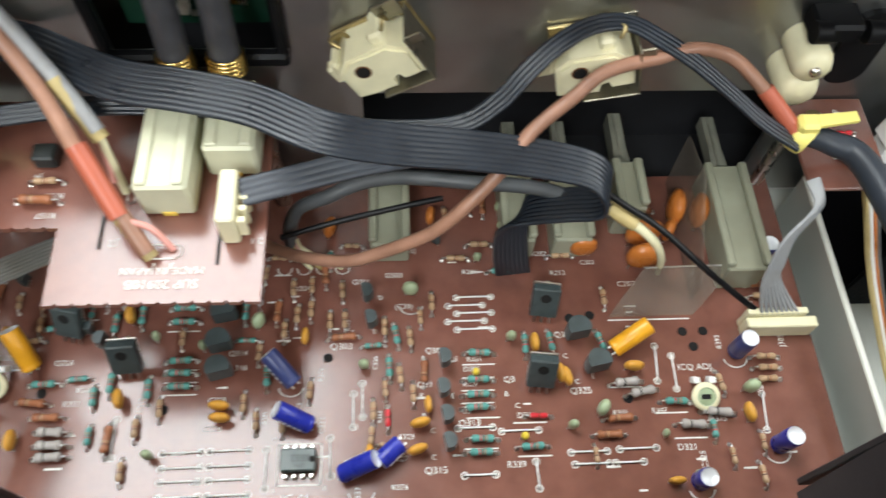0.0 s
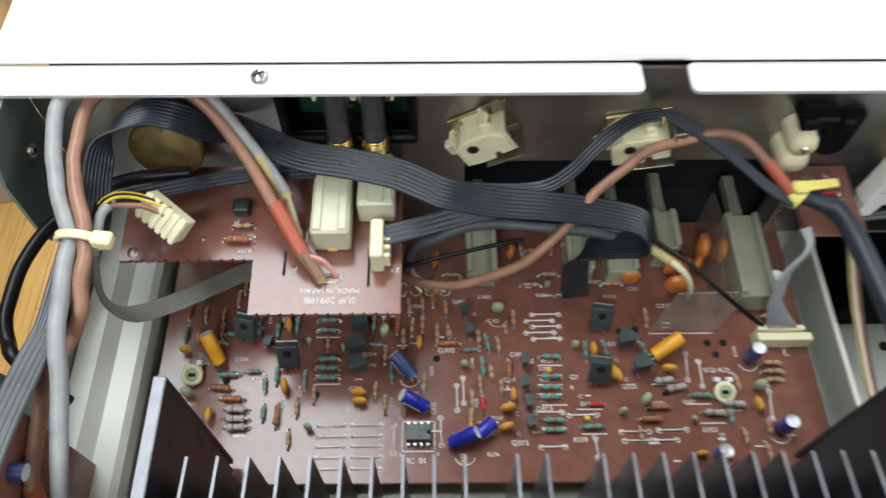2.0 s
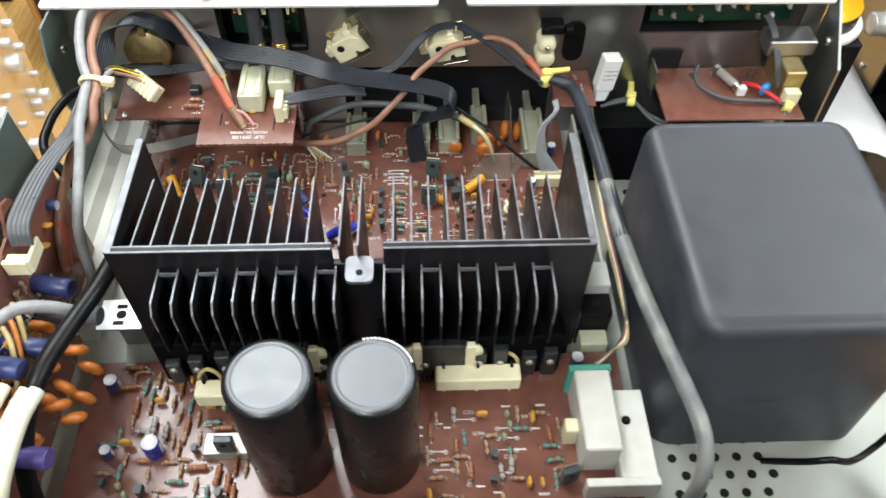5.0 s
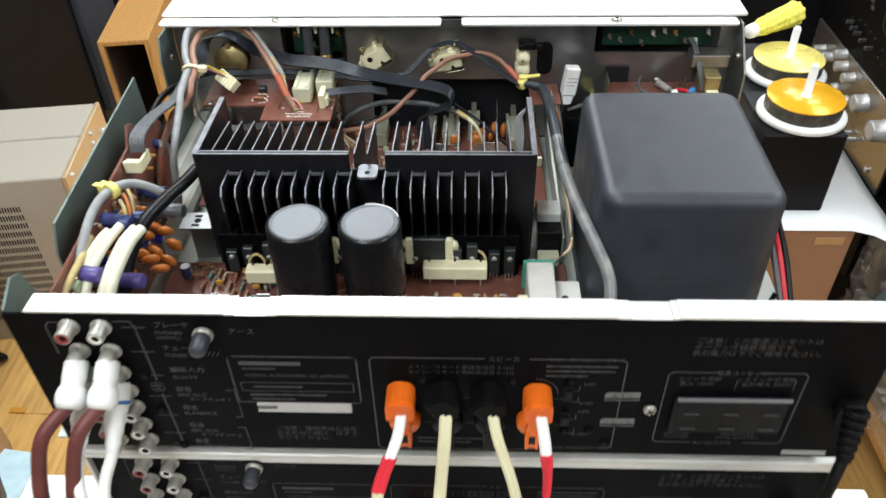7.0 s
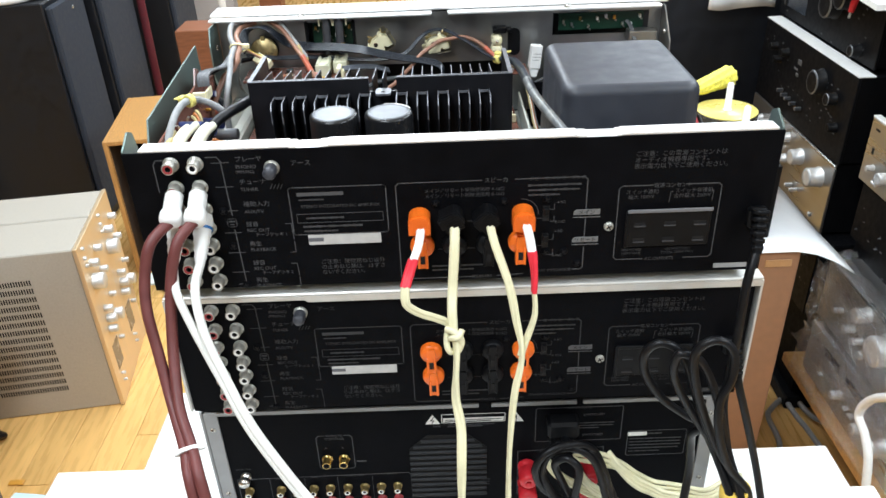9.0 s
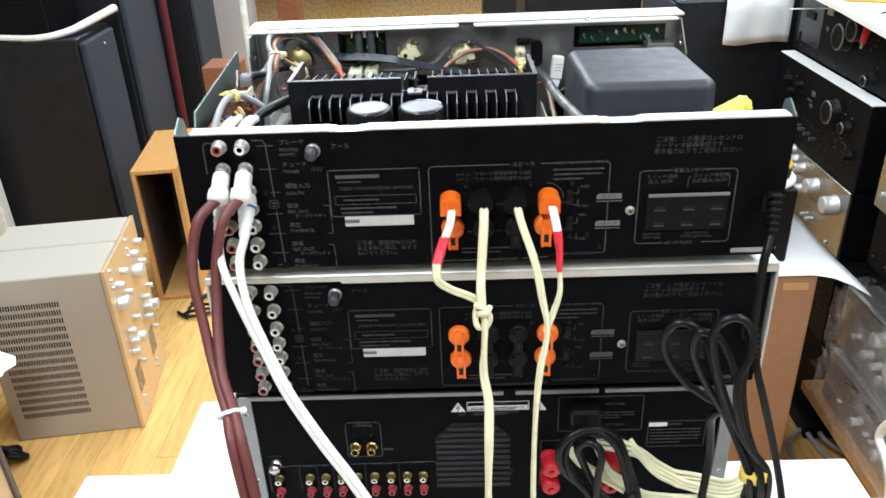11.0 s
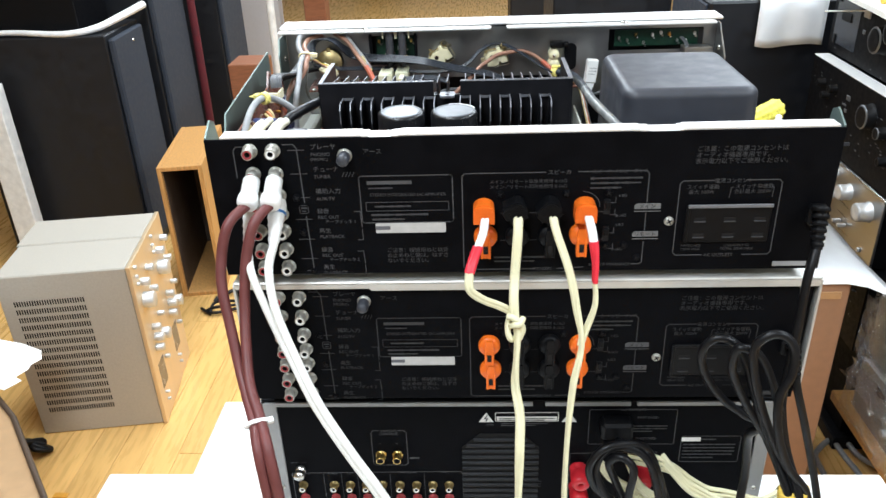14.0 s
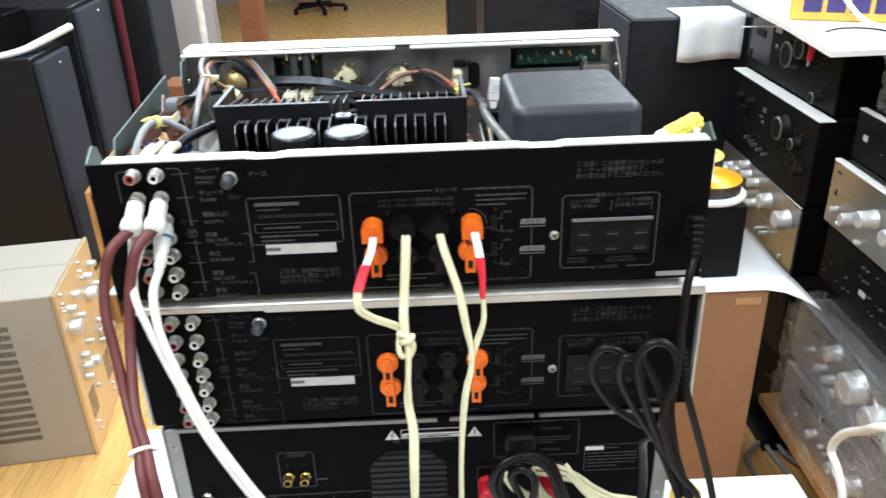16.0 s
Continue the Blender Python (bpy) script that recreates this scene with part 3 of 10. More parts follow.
        # the second amplifier's plate is dimmed for shade as well
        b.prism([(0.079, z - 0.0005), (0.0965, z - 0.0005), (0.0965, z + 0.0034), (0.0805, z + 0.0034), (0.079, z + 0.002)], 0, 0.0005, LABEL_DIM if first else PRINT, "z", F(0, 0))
        stroke(b, [(0.079, z - 0.0022), (0.0965, z - 0.0022)], 0.0006, LABEL_DIM if first else PRINT, F(0, 0, 0.0005))
        b.make("switch_plate", panel)
        lettering(word, 0.0038, F(0.0875, z + 0.0002, 0.0009), BLACK_PLASTIC, "lettering", panel, "CENTER")
    # sockets
    rows = ((0.0785, 0), (0.0655, 0), (0.0510, 0), (0.0370, 0), (0.0925, 0))
    spots = [(-0.1795, 0.1250, DULL_RED), (-0.1640, 0.1250, PLUG_WHITE)]
    for z, _ in rows:
        spots += [(-0.1640, z, PLUG_WHITE), (-0.1810, z, DULL_RED)]
    spots += [(-0.1640, 0.1085, PLUG_WHITE), (-0.1795, 0.1085, DULL_RED)]
    for x, z, ring in spots:
        b = Mesh()
        rca_socket(b, F(x, z), ring)
        b.make("rca_socket", panel, "nickel socket with a coloured ring")
    b = Mesh()
    b.lathe([(0.0050, 0), (0.0050, 0.0016), (0.0042, 0.0022)], SOCKET, 24, F(-0.116, 0.1205))
    b.lathe([(0.0040, 0.002), (0.0043, 0.003), (0.0041, 0.0105), (0.0033, 0.0120), (0.0, 0.0124)], POST, 24, F(-0.116, 0.1205))
    b.make("ground_post", panel, "nickel ground screw post")
    # speaker terminals
    for x, z, mat, up in ((-0.0235, 0.0815, ORANGE, True), (-0.0005, 0.0820, BLACK_PLASTIC, True), (0.0220, 0.0820, BLACK_PLASTIC, True), (0.0450, 0.0815, ORANGE, True),
                          (-0.0225, 0.0595, ORANGE, False), (-0.0005, 0.0595, BLACK_PLASTIC, False), (0.0220, 0.0595, BLACK_PLASTIC, False), (0.0435, 0.0600, ORANGE, False)):
        turn = 0 if mat is ORANGE or not (up and first) else (-64 if x < 0.01 else -48)
        lever_knob("terminal", panel, F(x, z) @ pose(0, 0, 0, 0, 0, turn), mat, up and first)
    for x, z in ((-0.0125, 0.0905), (0.0325, 0.0905), (0.061, 0.0905), (0.061, 0.0505), (0.0735, 0.0505), (0.083, 0.0405), (0.103, 0.0685), (-0.152, 0.0905), (-0.150, 0.064), (-0.146, 0.0325)):
        b = Mesh()
        shiny = (x, z) == (0.103, 0.0685)
        cross_screw(b, F(x, z), 0.0034 if shiny else 0.0028, SOCKET if shiny else BLACK_STEEL)
        b.make("screw", panel)
    b = Mesh()
    stroke(b, rounded(-0.1510, -0.1450, 0.0785, 0.0845, 0.0012), 0.0006, Q, g, True)
    stroke(b, [(-0.1495, 0.0825), (-0.1465, 0.0825)], 0.0012, Q, g)
    stroke(b, [(-0.1490, 0.0802), (-0.1470, 0.0802)], 0.0009, Q, g)
    b.make("earth_mark", panel)
    for z in (0.080, 0.0595):
        b = Mesh()
        b.bx(-0.0022, 0.0022, -0.0055, 0.0055, -0.0002, 0.0005, HOLE, 0, F(0.0605, z))
        b.bx(-0.0018, 0.0018, -0.0005, 0.0050, 0.0005, 0.0035, BLACK_PLASTIC, 0.0004, F(0.0605, z))
        b.make("slide_switch", panel)
    # mains outlets
    b = Mesh()
    b.bx(0.114, 0.171, 0.0525, 0.0805, 0.0, 0.0022, BLACK_PLASTIC, 0.0008, F(0, 0))
    # top rim: pale grey on the first amplifier, black on the second
    b.bx(0.1145, 0.171, 0.0790, 0.0815, 0.0022, 0.0036, surface("pale_grey_rim", (0.15, 0.15, 0.16), 0.4) if first else BLACK_PLASTIC, 0.0004, F(0, 0))
    b.bx(0.114, 0.1162, 0.0525, 0.0800, 0.0022, 0.0032, BLACK_PLASTIC, 0.0004, F(0, 0))
    outlet = b.make("outlet_block", panel)
    for x in (0.1235, 0.1435, 0.1635):
        for z in (0.0705, 0.0585):
            b = Mesh()
            b.bx(x - 0.0038, x + 0.0038, z - 0.0014, z + 0.0010, 0.0022, 0.0024, HOLE, 0, F(0, 0))
            b.bx(x - 0.0038, x + 0.0038, z - 0.0022, z - 0.0014, 0.0022, 0.0030, Q, 0, F(0, 0))
            b.make("outlet_slot", panel)
    b = Mesh()
    b.bx(0.178, 0.201, 0.0325, 0.0360, 0, 0.0004, surface("grey_strip", (0.30, 0.30, 0.30), 0.5) if first else Q, 0, F(0, 0))
    b.make("small_plate", panel)
    return panel


# ---- the opened amplifier on top ----
AMP = thing("opened_amplifier", (0, 0.15, 0.027), "black integrated amplifier with its lid removed, on top of two more", "amplifier")
rear_panel(AMP, 0, 0, 0, True)
b = Mesh()
for x0, x1, drop in ((-0.199, -0.104, 0), (-0.099, -0.084, 0.0014), (-0.079, 0.079, 0), (0.085, 0.104, 0.0014), (0.107, 0.206, 0)):
    b.bx(x0, x1, 0.0004, 0.0125, 0.1332 - drop, 0.1348 - drop, ALU, 0.0003)
for x0, x1 in ((-0.104, -0.099), (-0.084, -0.079), (0.079, 0.085), (0.104, 0.107)):
    b.bx(x0, x1, 0.0004, 0.0125, 0.1325, 0.1341, ALU, 0.0002)
b.make("rear_flange", AMP, "bright aluminium top flange")
for s in (-1, 1):
    b = Mesh()
    b.prism([(0.0016, 0.034), (0.028, 0.034), (0.028, 0.120), (0.022, 0.139), (0.015, 0.142), (0.0016, 0.134)], s * 0.2085, s * 0.2098, GREEN_STEEL, "x")
    b.make("rear_bracket", AMP, "grey-green folded end of the chassis")
b = Mesh()
b.bx(-0.2172, 0.2110, 0.0018, 0.312, 0.0335, 0.0350, CHASSIS)
bottom = b.make("bottom_plate", AMP, "pale zinc-plated chassis floor")
for i in range(5):
    for j in range(14):
        b = Mesh()
        b.lathe([(0.0022, 0), (0.0022, 0.0003)], HOLE, 12, Matrix.Translation((0.094 + i * 0.0105 + (j % 2) * 0.005, 0.012 + j * 0.0088, 0.0350)))
        b.make("vent_hole", bottom)
for i in range(4):
    for j in range(3):
        b = Mesh()
        b.lathe([(0.0022, 0), (0.0022, 0.0003)], HOLE, 12, Matrix.Translation((0.1035 + i * 0.0085 + (j % 2) * 0.004, 0.2440 + j * 0.0060, 0.0350)))
        b.make("vent_hole", bottom)
# front plate with its openings
def holed_plate(x0, x1, z0, z1, openings, y0, y1, mat):
    """One upright sheet with rectangular openings cut through it."""
    xs = sorted({x0, x1} | {v for o in openings for v in o[:2]})
    zs = sorted({z0, z1} | {v for o in openings for v in o[2:]})
    solid = lambda i, k: 0 <= i < len(xs) - 1 and 0 <= k < len(zs) - 1 and not any(o[0] <= (xs[i] + xs[i + 1]) / 2 <= o[1] and o[2] <= (zs[k] + zs[k + 1]) / 2 <= o[3] for o in openings)
    nx, nz = len(xs), len(zs)
    vs = [(x, y, z) for y in (y0, y1) for z in zs for x in xs]
    at = lambda i, k, back: back * nx * nz + k * nx + i
    fs = []
    for i in range(nx - 1):
        for k in range(nz - 1):
            if not solid(i, k):
                continue
            fs.append((at(i, k, 0), at(i + 1, k, 0), at(i + 1, k + 1, 0), at(i, k + 1, 0)))
            fs.append((at(i, k, 1), at(i, k + 1, 1), at(i + 1, k + 1, 1), at(i + 1, k, 1)))
            for near, p, q in (((i - 1, k), (i, k + 1), (i, k)), ((i + 1, k), (i + 1, k), (i + 1, k + 1)), ((i, k - 1), (i, k), (i + 1, k)), ((i, k + 1), (i + 1, k + 1), (i, k + 1))):
                if not solid(*near):
                    fs.append((at(*q, 0), at(*p, 0), at(*p, 1), at(*q, 1)))
    return Mesh().add(vs, fs, mat)


b = holed_plate(-0.222, 0.212, 0.036, 0.139, ((-0.135, -0.088, 0.106, 0.133), (-0.070, 0.058, 0.036, 0.089), (0.106, 0.200, 0.112, 0.1335)), 0.312, 0.3135, ZINC)
b.make("front_plate", AMP, "zinc-plated inner front plate with square openings")
b = Mesh()
FASCIA = surface("black_front_backing", (0.012, 0.012, 0.014), 0.6)
b.bx(-0.225, 0.216, 0.336, 0.344, 0.036, 0.1395, FASCIA)
b.bx(-0.225, 0.216, 0.3135, 0.336, 0.034, 0.0362, FASCIA)
b.make("fascia", AMP)
b = Mesh()
b.bx(-0.229, 0.2185, 0.3135, 0.3445, 0.1400, 0.1432, ALU, 0.0012)
b.make("front_rail", AMP, "bright brushed aluminium rail along the front")
for x0, x1 in ((-0.228, -0.0125), (0.003, 0.2095)):
    b = Mesh()
    b.prism(rounded(x0, x1, 0.3005, 0.3135, 0.0025), 0.1388, 0.1402, ALU)
    b.make("front_flange", AMP)
for x in (-0.139, 0.1195):
    b = Mesh()
    b.lathe([(0.0042, 0), (0.0042, 0.0003)], SHIELD, 20, Matrix.Translation((x, 0.3075, 0.1402)))
    cross_screw(b, Matrix.Translation((x, 0.3075, 0.1405)), 0.0030, NICKEL)
    b.make("flange_screw", AMP)
# sides
b = Mesh()
b.prism([(-0.2168, 0.0352), (-0.1948, 0.0352), (-0.1948, 0.0500), (-0.1970, 0.0525), (-0.2050, 0.0525), (-0.2085, 0.0600), (-0.2168, 0.0600)], 0.1560, 0.3110, PALE_STEEL, "y")
b.make("side_channel", AMP, "pale pressed steel channel along the chassis side")
b = Mesh()
b.prism([(0.066, 0.0335), (0.300, 0.0335), (0.300, 0.080), (0.222, 0.084), (0.2195, 0.105), (0.2165, 0.141), (0.075, 0.1275), (0.067, 0.112)], -0.2185, -0.2172, GREEN_STEEL, "x")
b.make("side_plate", AMP, "grey-green steel side plate")
b = Mesh()
b.bx(0.0722, 0.0734, 0.150, 0.302, 0.0352, 0.0575, CHASSIS, 0.0003)
# paler top strip: the lit edge is put into its colour
b.bx(0.0718, 0.0738, 0.150, 0.302, 0.0575, 0.0587, PALE_STEEL, 0.0004)
b.make("divider", AMP, "pale folded steel divider beside the main board")
b = Mesh()
b.prism([(0.290, 0.060), (0.312, 0.060), (0.312, 0.138), (0.284, 0.138), (0.277, 0.122), (0.276, 0.092)], -0.2235, -0.2222, GREEN_STEEL, "x")
b.make("front_bracket", AMP)
b = Mesh()
b.prism([(0.272, 0.040), (0.312, 0.040), (0.312, 0.139), (0.304, 0.139), (0.276, 0.112)], 0.2122, 0.2135, ZINC, "x")
b.make("front_bracket", AMP)
for i, (y, z) in enumerate(((0.297, 0.116), (0.297, 0.116))):
    b = Mesh()
    cross_screw(b, pose(0.2120 if i else -0.2220, y, z, 0, -90 if i else 90, 0), 0.0026, NICKEL)
    b.make("bracket_screw", AMP)
for x in (-0.17, 0.17):
    for y in (0.035, 0.285):
        b = Mesh()
        b.lathe([(0.012, 0.0265), (0.013, 0.028), (0.013, 0.0335)], BLACK_PLASTIC, 24, Matrix.Translation((x, y, 0)))
        b.make("foot", AMP)
# lit boards seen through the front plate's openings
for x0, x1, z0, z1 in ((-0.131, -0.091, 0.109, 0.130), (0.113, 0.197, 0.1145, 0.1305)):
    b = Mesh()
    b.bx(x0, x1, 0.320, 0.3215, z0, z1, GREEN_PCB)
    board = b.make("indicator_board", AMP, "small green board behind the front plate")
    rnd = random.Random(int(x0 * 1e4))
    n = 10 if x0 > 0 else 6
    for i in range(n):
        x = x0 + (i + 0.5) * (x1 - x0) / n
        b = Mesh()
        z = z0 + rnd.uniform(0.003, z1 - z0 - 0.003)
        b.bx(x - 0.0012, x + 0.0012, 0.3165, 0.320, z - 0.0018, z + 0.0018, rnd.choice((CERAMIC, PLUG_WHITE, GOLD, NICKEL)), 0.0004)
        b.bx(x + 0.001, x + 0.0028, 0.3185, 0.320, z - 0.004, z - 0.0025, SOLDER, 0.0003)
        b.make("board_part", board)

# ---- the main circuit board and its parts ----
TOP = 0.0460
BOARD = thing("main_circuit_board", (-0.06, 0.25, 0.0444), "red-brown circuit board crowded with resistors and capacitors", "circuit board")
b = Mesh()
b.bx(-0.190, 0.0665, 0.199, 0.311, 0.0444, TOP, PCB, 0.0003)
b.make("board", BOARD, "bare red-brown board")
for x in (-0.183, 0.058):
    for y in (0.205, 0.300):
        b = Mesh()
        b.rod((x, y, 0.0348), (x, y, 0.0446), 0.003, NICKEL, 10)
        b.make("standoff", BOARD)


def shared(b, name):
    mesh = bpy.data.meshes.new(name)
    mesh.from_pydata(b.v, [], b.f)
    for m in b.mats:
        mesh.materials.append(m)
    mesh.polygons.foreach_set("material_index", b.mi)
    mesh.polygons.foreach_set("use_smooth", b.sm)
    mesh["settled"] = 1
    return mesh


def put(name, mesh, parent, x, y, z, turn=0.0, tip=0.0, roll=0.0, size=1.0):
    ob = new(name, mesh)
    ob.parent = parent
    p = parent.location if parent.parent is None else parent.location + parent.parent.location
    ob.matrix_basis = Matrix.Translation(Vector((x, y, z)) - p) @ Euler((radians(tip), radians(roll), radians(turn))).to_matrix().to_4x4() @ Matrix.Scale(size, 4)
    return ob


def resistor_mesh(paint, bands, long=0.0064, r=0.0012):
    b = Mesh()
    h = long / 2
    m = pose(0, 0, r + 0.0008, 0, 90, 0)
    b.lathe([(r * 0.55, -h), (r, -h + 0.0005), (r, -h + 0.0016), (r * 0.84, -h + 0.0020), (r * 0.84, h - 0.0020), (r, h - 0.0016), (r, h - 0.0005), (r * 0.55, h)], paint, 10, m)
    for i, c in enumerate(bands):
        z = -h + 0.0024 + i * 0.0008
        b.lathe([(r * 0.87, z), (r * 0.87, z + 0.0004)], c, 10, m, close=False)
    for s in (-1, 1):
        b.tube([(s * h * 0.95, 0, r + 0.0008), (s * (h + 0.0010), 0, r + 0.0008), (s * (h + 0.0014), 0, r * 0.6), (s * (h + 0.0014), 0, -0.0004)], 0.00028, SOLDER, 5, 2)
        b.lathe([(0.0008, 0), (0.0006, 0.0004), (0.0, 0.0006)], SOLDER, 8, Matrix.Translation((s * (h + 0.0014), 0, 0)))
    return shared(b, "resistor")


R_TEAL = resistor_mesh(TEAL, (RED, BAND, RUST), 0.0064, 0.0011)
R_TAN = resistor_mesh(TAN, (BAND, RUST, CERAMIC), 0.0058, 0.0010)
R_RUST = resistor_mesh(RUST, (BAND, TAN), 0.0085, 0.0014)
R_GLASS = resistor_mesh(GREY_GLASS, (BLACK_PLASTIC,), 0.0070, 0.0014)
R_RED = resistor_mesh(RED, (BAND,), 0.0050, 0.0008)


def electrolytic_mesh(sleeve, r, h, print_mat=None):
    b = Mesh()
    b.lathe([(r * 0.9, 0), (r, 0.0004), (r, 0.0010), (r * 0.94, 0.0014), (r, 0.0018), (r, h - 0.0006), (r * 0.93, h)], sleeve, 18, close=False)
    b.lathe([(r * 0.93, h), (r * 0.86, h - 0.0003), (0, h - 0.0002)], CAN_END, 18, close=False)
    b.lathe([(0.0, 0.0), (r * 0.9, 0)], BLACK_PLASTIC, 18, close=False)
    if print_mat:
        for k in range(5):
            b.bx(r * 0.985, r * 1.02, -r * 0.25, r * 0.25, h * (0.2 + 0.14 * k), h * (0.28 + 0.14 * k), print_mat, 0)
    for s in (-1, 1):
        b.rod((s * r * 0.4, 0, 0), (s * r * 0.4, 0, -0.0012), 0.0003, SOLDER, 5)
    return shared(b, "electrolytic_capacitor")


E_BLUE = electrolytic_mesh(BLUE_CAP, 0.0027, 0.0075, PLUG_WHITE)
E_NAVY = electrolytic_mesh(NAVY_CAP, 0.0027, 0.0070, PLUG_WHITE)
E_AMBER = electrolytic_mesh(AMBER_CAP, 0.0028, 0.0130, BLACK_PLASTIC)
E_BLUE_TALL = electrolytic_mesh(BLUE_CAP, 0.0027, 0.0112, PLUG_WHITE)
E_NAVY_TALL = electrolytic_mesh(NAVY_CAP, 0.0027, 0.0116, PLUG_WHITE)


def to92_mesh(r, h, mat):
    b = Mesh()
    arc = [(r * math.cos(radians(a)), r * math.sin(radians(a))) for a in range(-35, 216, 18)]
    b.prism(arc, 0.0026, 0.0026 + h, mat)
    for x in (-0.0013, 0, 0.0013):
        b.rod((x, 0, -0.0003), (x, 0, 0.0028), 0.0003, SOLDER, 5)
    return shared(b, "transistor")


Q_SMALL, Q_LARGE = to92_mesh(0.0023, 0.0046, EPOXY_GREEN), to92_mesh(0.0036, 0.0062, EPOXY_GREEN)
b = Mesh()
b.bx(-0.0041, 0.0041, -0.0016, 0.0016, 0.0030, 0.0138, EPOXY_GREEN, 0.0004)
b.bx(-0.0041, 0.0041, 0.0016, 0.0022, 0.0034, 0.0142, NICKEL, 0.0002)
b.lathe([(0.0016, 0), (0.0016, 0.0002)], HOLE, 12, pose(0, -0.0016, 0.0105, 90, 0, 0))
for x in (-0.0023, 0, 0.0023):
    b.rod((x, 0, -0.0003), (x, 0, 0.0032), 0.0004, SOLDER, 5)
Q_POWER = shared(b, "driver_transistor")


def dip_mesh(mat, w, d, h, lift=0.0015):
    """A dipped capacitor: a rounded pillow standing on two wires."""
    b = Mesh()
    prof = [(0.0, lift), (0.55, lift + h * 0.04), (0.9, lift + h * 0.2), (1.0, lift + h * 0.5), (0.9, lift + h * 0.8), (0.55, lift + h * 0.96), (0.0, lift + h)]
    b.lathe([(r, z) for r, z in prof], mat, 14, Matrix.Diagonal((w / 2, d / 2, 1, 1)))
    for s in (-1, 1):
        b.rod((s * w * 0.3, 0, -0.0003), (s * w * 0.3, 0, lift + h * 0.2), 0.0003, SOLDER, 5)
    return shared(b, "dipped_capacitor")


C_OCHRE, C_GREEN, C_GREEN_S = dip_mesh(CERAMIC, 0.0060, 0.0026, 0.0048), dip_mesh(PALE_GREEN, 0.0048, 0.0034, 0.0060), dip_mesh(PALE_GREEN, 0.0030, 0.0024, 0.0048)
C_FILM = dip_mesh(FILM, 0.0085, 0.0042, 0.0085)


def row(kind, mesh, spots, lift=0.0, turn=0.0, **more):
    for i, s in enumerate(spots):
        x, y = s[0] / 1000, s[1] / 1000
        put(kind, mesh, BOARD, x, y, TOP + lift, turn + (s[2] if len(s) > 2 else 0) + ((i * 37) % 7 - 3) * 0.8, **more)


row("resistor", R_TEAL, [(-36.7, 247.4), (-37.5, 239.1), (-37.8, 234.6), (-38.2, 230.8), (-37.3, 221.6), (-37.9, 217.8), (-23.2, 219.0), (19.9, 230.9), (-124.8, 259.6), (-124.9, 264.1), (-124.3, 247.2), (-124.1, 243.4), (-123.8, 239.3), (-162.2, 241.0)])
row("resistor", R_TEAL, [(-144.9, 259.5), (-143.3, 240.8), (-137.4, 262.0), (-132.6, 238.8), (-63.5, 243.6, 4), (-22.7, 249.9), (-14.9, 250.4, 6), (0.3, 250.1, 20), (-106.7, 262.7), (-98.9, 241.6), (-61.4, 253.8, 8)], turn=90, size=0.92)
row("resistor", R_RUST, [(-164.4, 235.6, -4), (-159.6, 231.2), (2.7, 226.4, 2), (-1.0, 221.7, -2), (54.2, 268.0)], size=0.86)
row("resistor", R_TAN, [(49.7, 244.0), (49.5, 240.5), (48.6, 237.0), (53.4, 264.2), (-42.3, 279.5), (-34.5, 284.4), (-8.8, 279.8)])
row("resistor", R_TAN, [(-91.2, 261.1), (-87.1, 262.9), (-81.3, 258.9), (-76.8, 259.0), (-101.7, 249.2), (-105.1, 233.9), (-101.2, 228.6), (-86.4, 237.2), (-94.8, 256.2), (-93.7, 227.5), (-64.8, 256.4), (-57.2, 252.8, 6), (-50.4, 264.3), (-60.3, 241.1, 4), (-56.6, 235.4, 4), (-68.1, 230.5, 3), (3.2, 264.8), (-136.8, 215.5), (34.3, 236.3, 12)], turn=90, size=0.9)
row("resistor", R_RED, [(-20.8, 227.8, -90), (-64.0, 228.3, 3)], turn=90)
row("diode", R_GLASS, [(-157.5, 226.9), (-157.0, 223.2), (6.2, 237.0, 4), (10.4, 234.0, 8), (31.8, 227.3, -4), (23.5, 223.9, -4), (-156.6, 219.9)])
row("transistor", Q_SMALL, [(-47.5, 244.9), (-48.2, 235.8), (-47.4, 227.9), (-47.0, 220.2), (-70.4, 266.6), (-69.1, 257.7)], turn=-70)
row("transistor", Q_LARGE, [(-7.1, 252.2), (-2.5, 241.7), (-112.7, 250.9), (-112.0, 242.5), (-112.2, 260.4)], turn=20)
row("driver_transistor", Q_POWER, [(-16.9, 257.7), (-19.9, 235.4), (-138.3, 242.8, 8), (-157.1, 254.6, -10)], turn=-6, tip=-24)
row("ceramic_capacitor", C_OCHRE, [(-111.4, 232.6), (-110.9, 229.1), (-54.8, 226.1, 12), (-55.7, 218.6, 16), (-20.1, 249.4, 95), (-13.4, 239.8, 100), (-11.7, 238.6, 104), (-139.7, 235.4, 95), (-167.0, 224.4, 90), (8.5, 241.3, -6), (-140.3, 261.4, 95), (39.9, 226.4, 100)])
row("dipped_capacitor", C_GREEN, [(-56.8, 267.8), (-2.4, 228.7, 60), (42.0, 233.9), (-102.1, 258.2, 60), (-176.3, 233.0)])
row("dipped_capacitor", C_GREEN_S, [(-11.5, 224.3), (-129.5, 219.3), (-70.8, 243.9), (-27.0, 251.7)])
row("tantalum_bead", dip_mesh(YELLOW_WIRE, 0.0022, 0.0022, 0.0028), [(-38.2, 241.0), (-25.4, 221.7)])
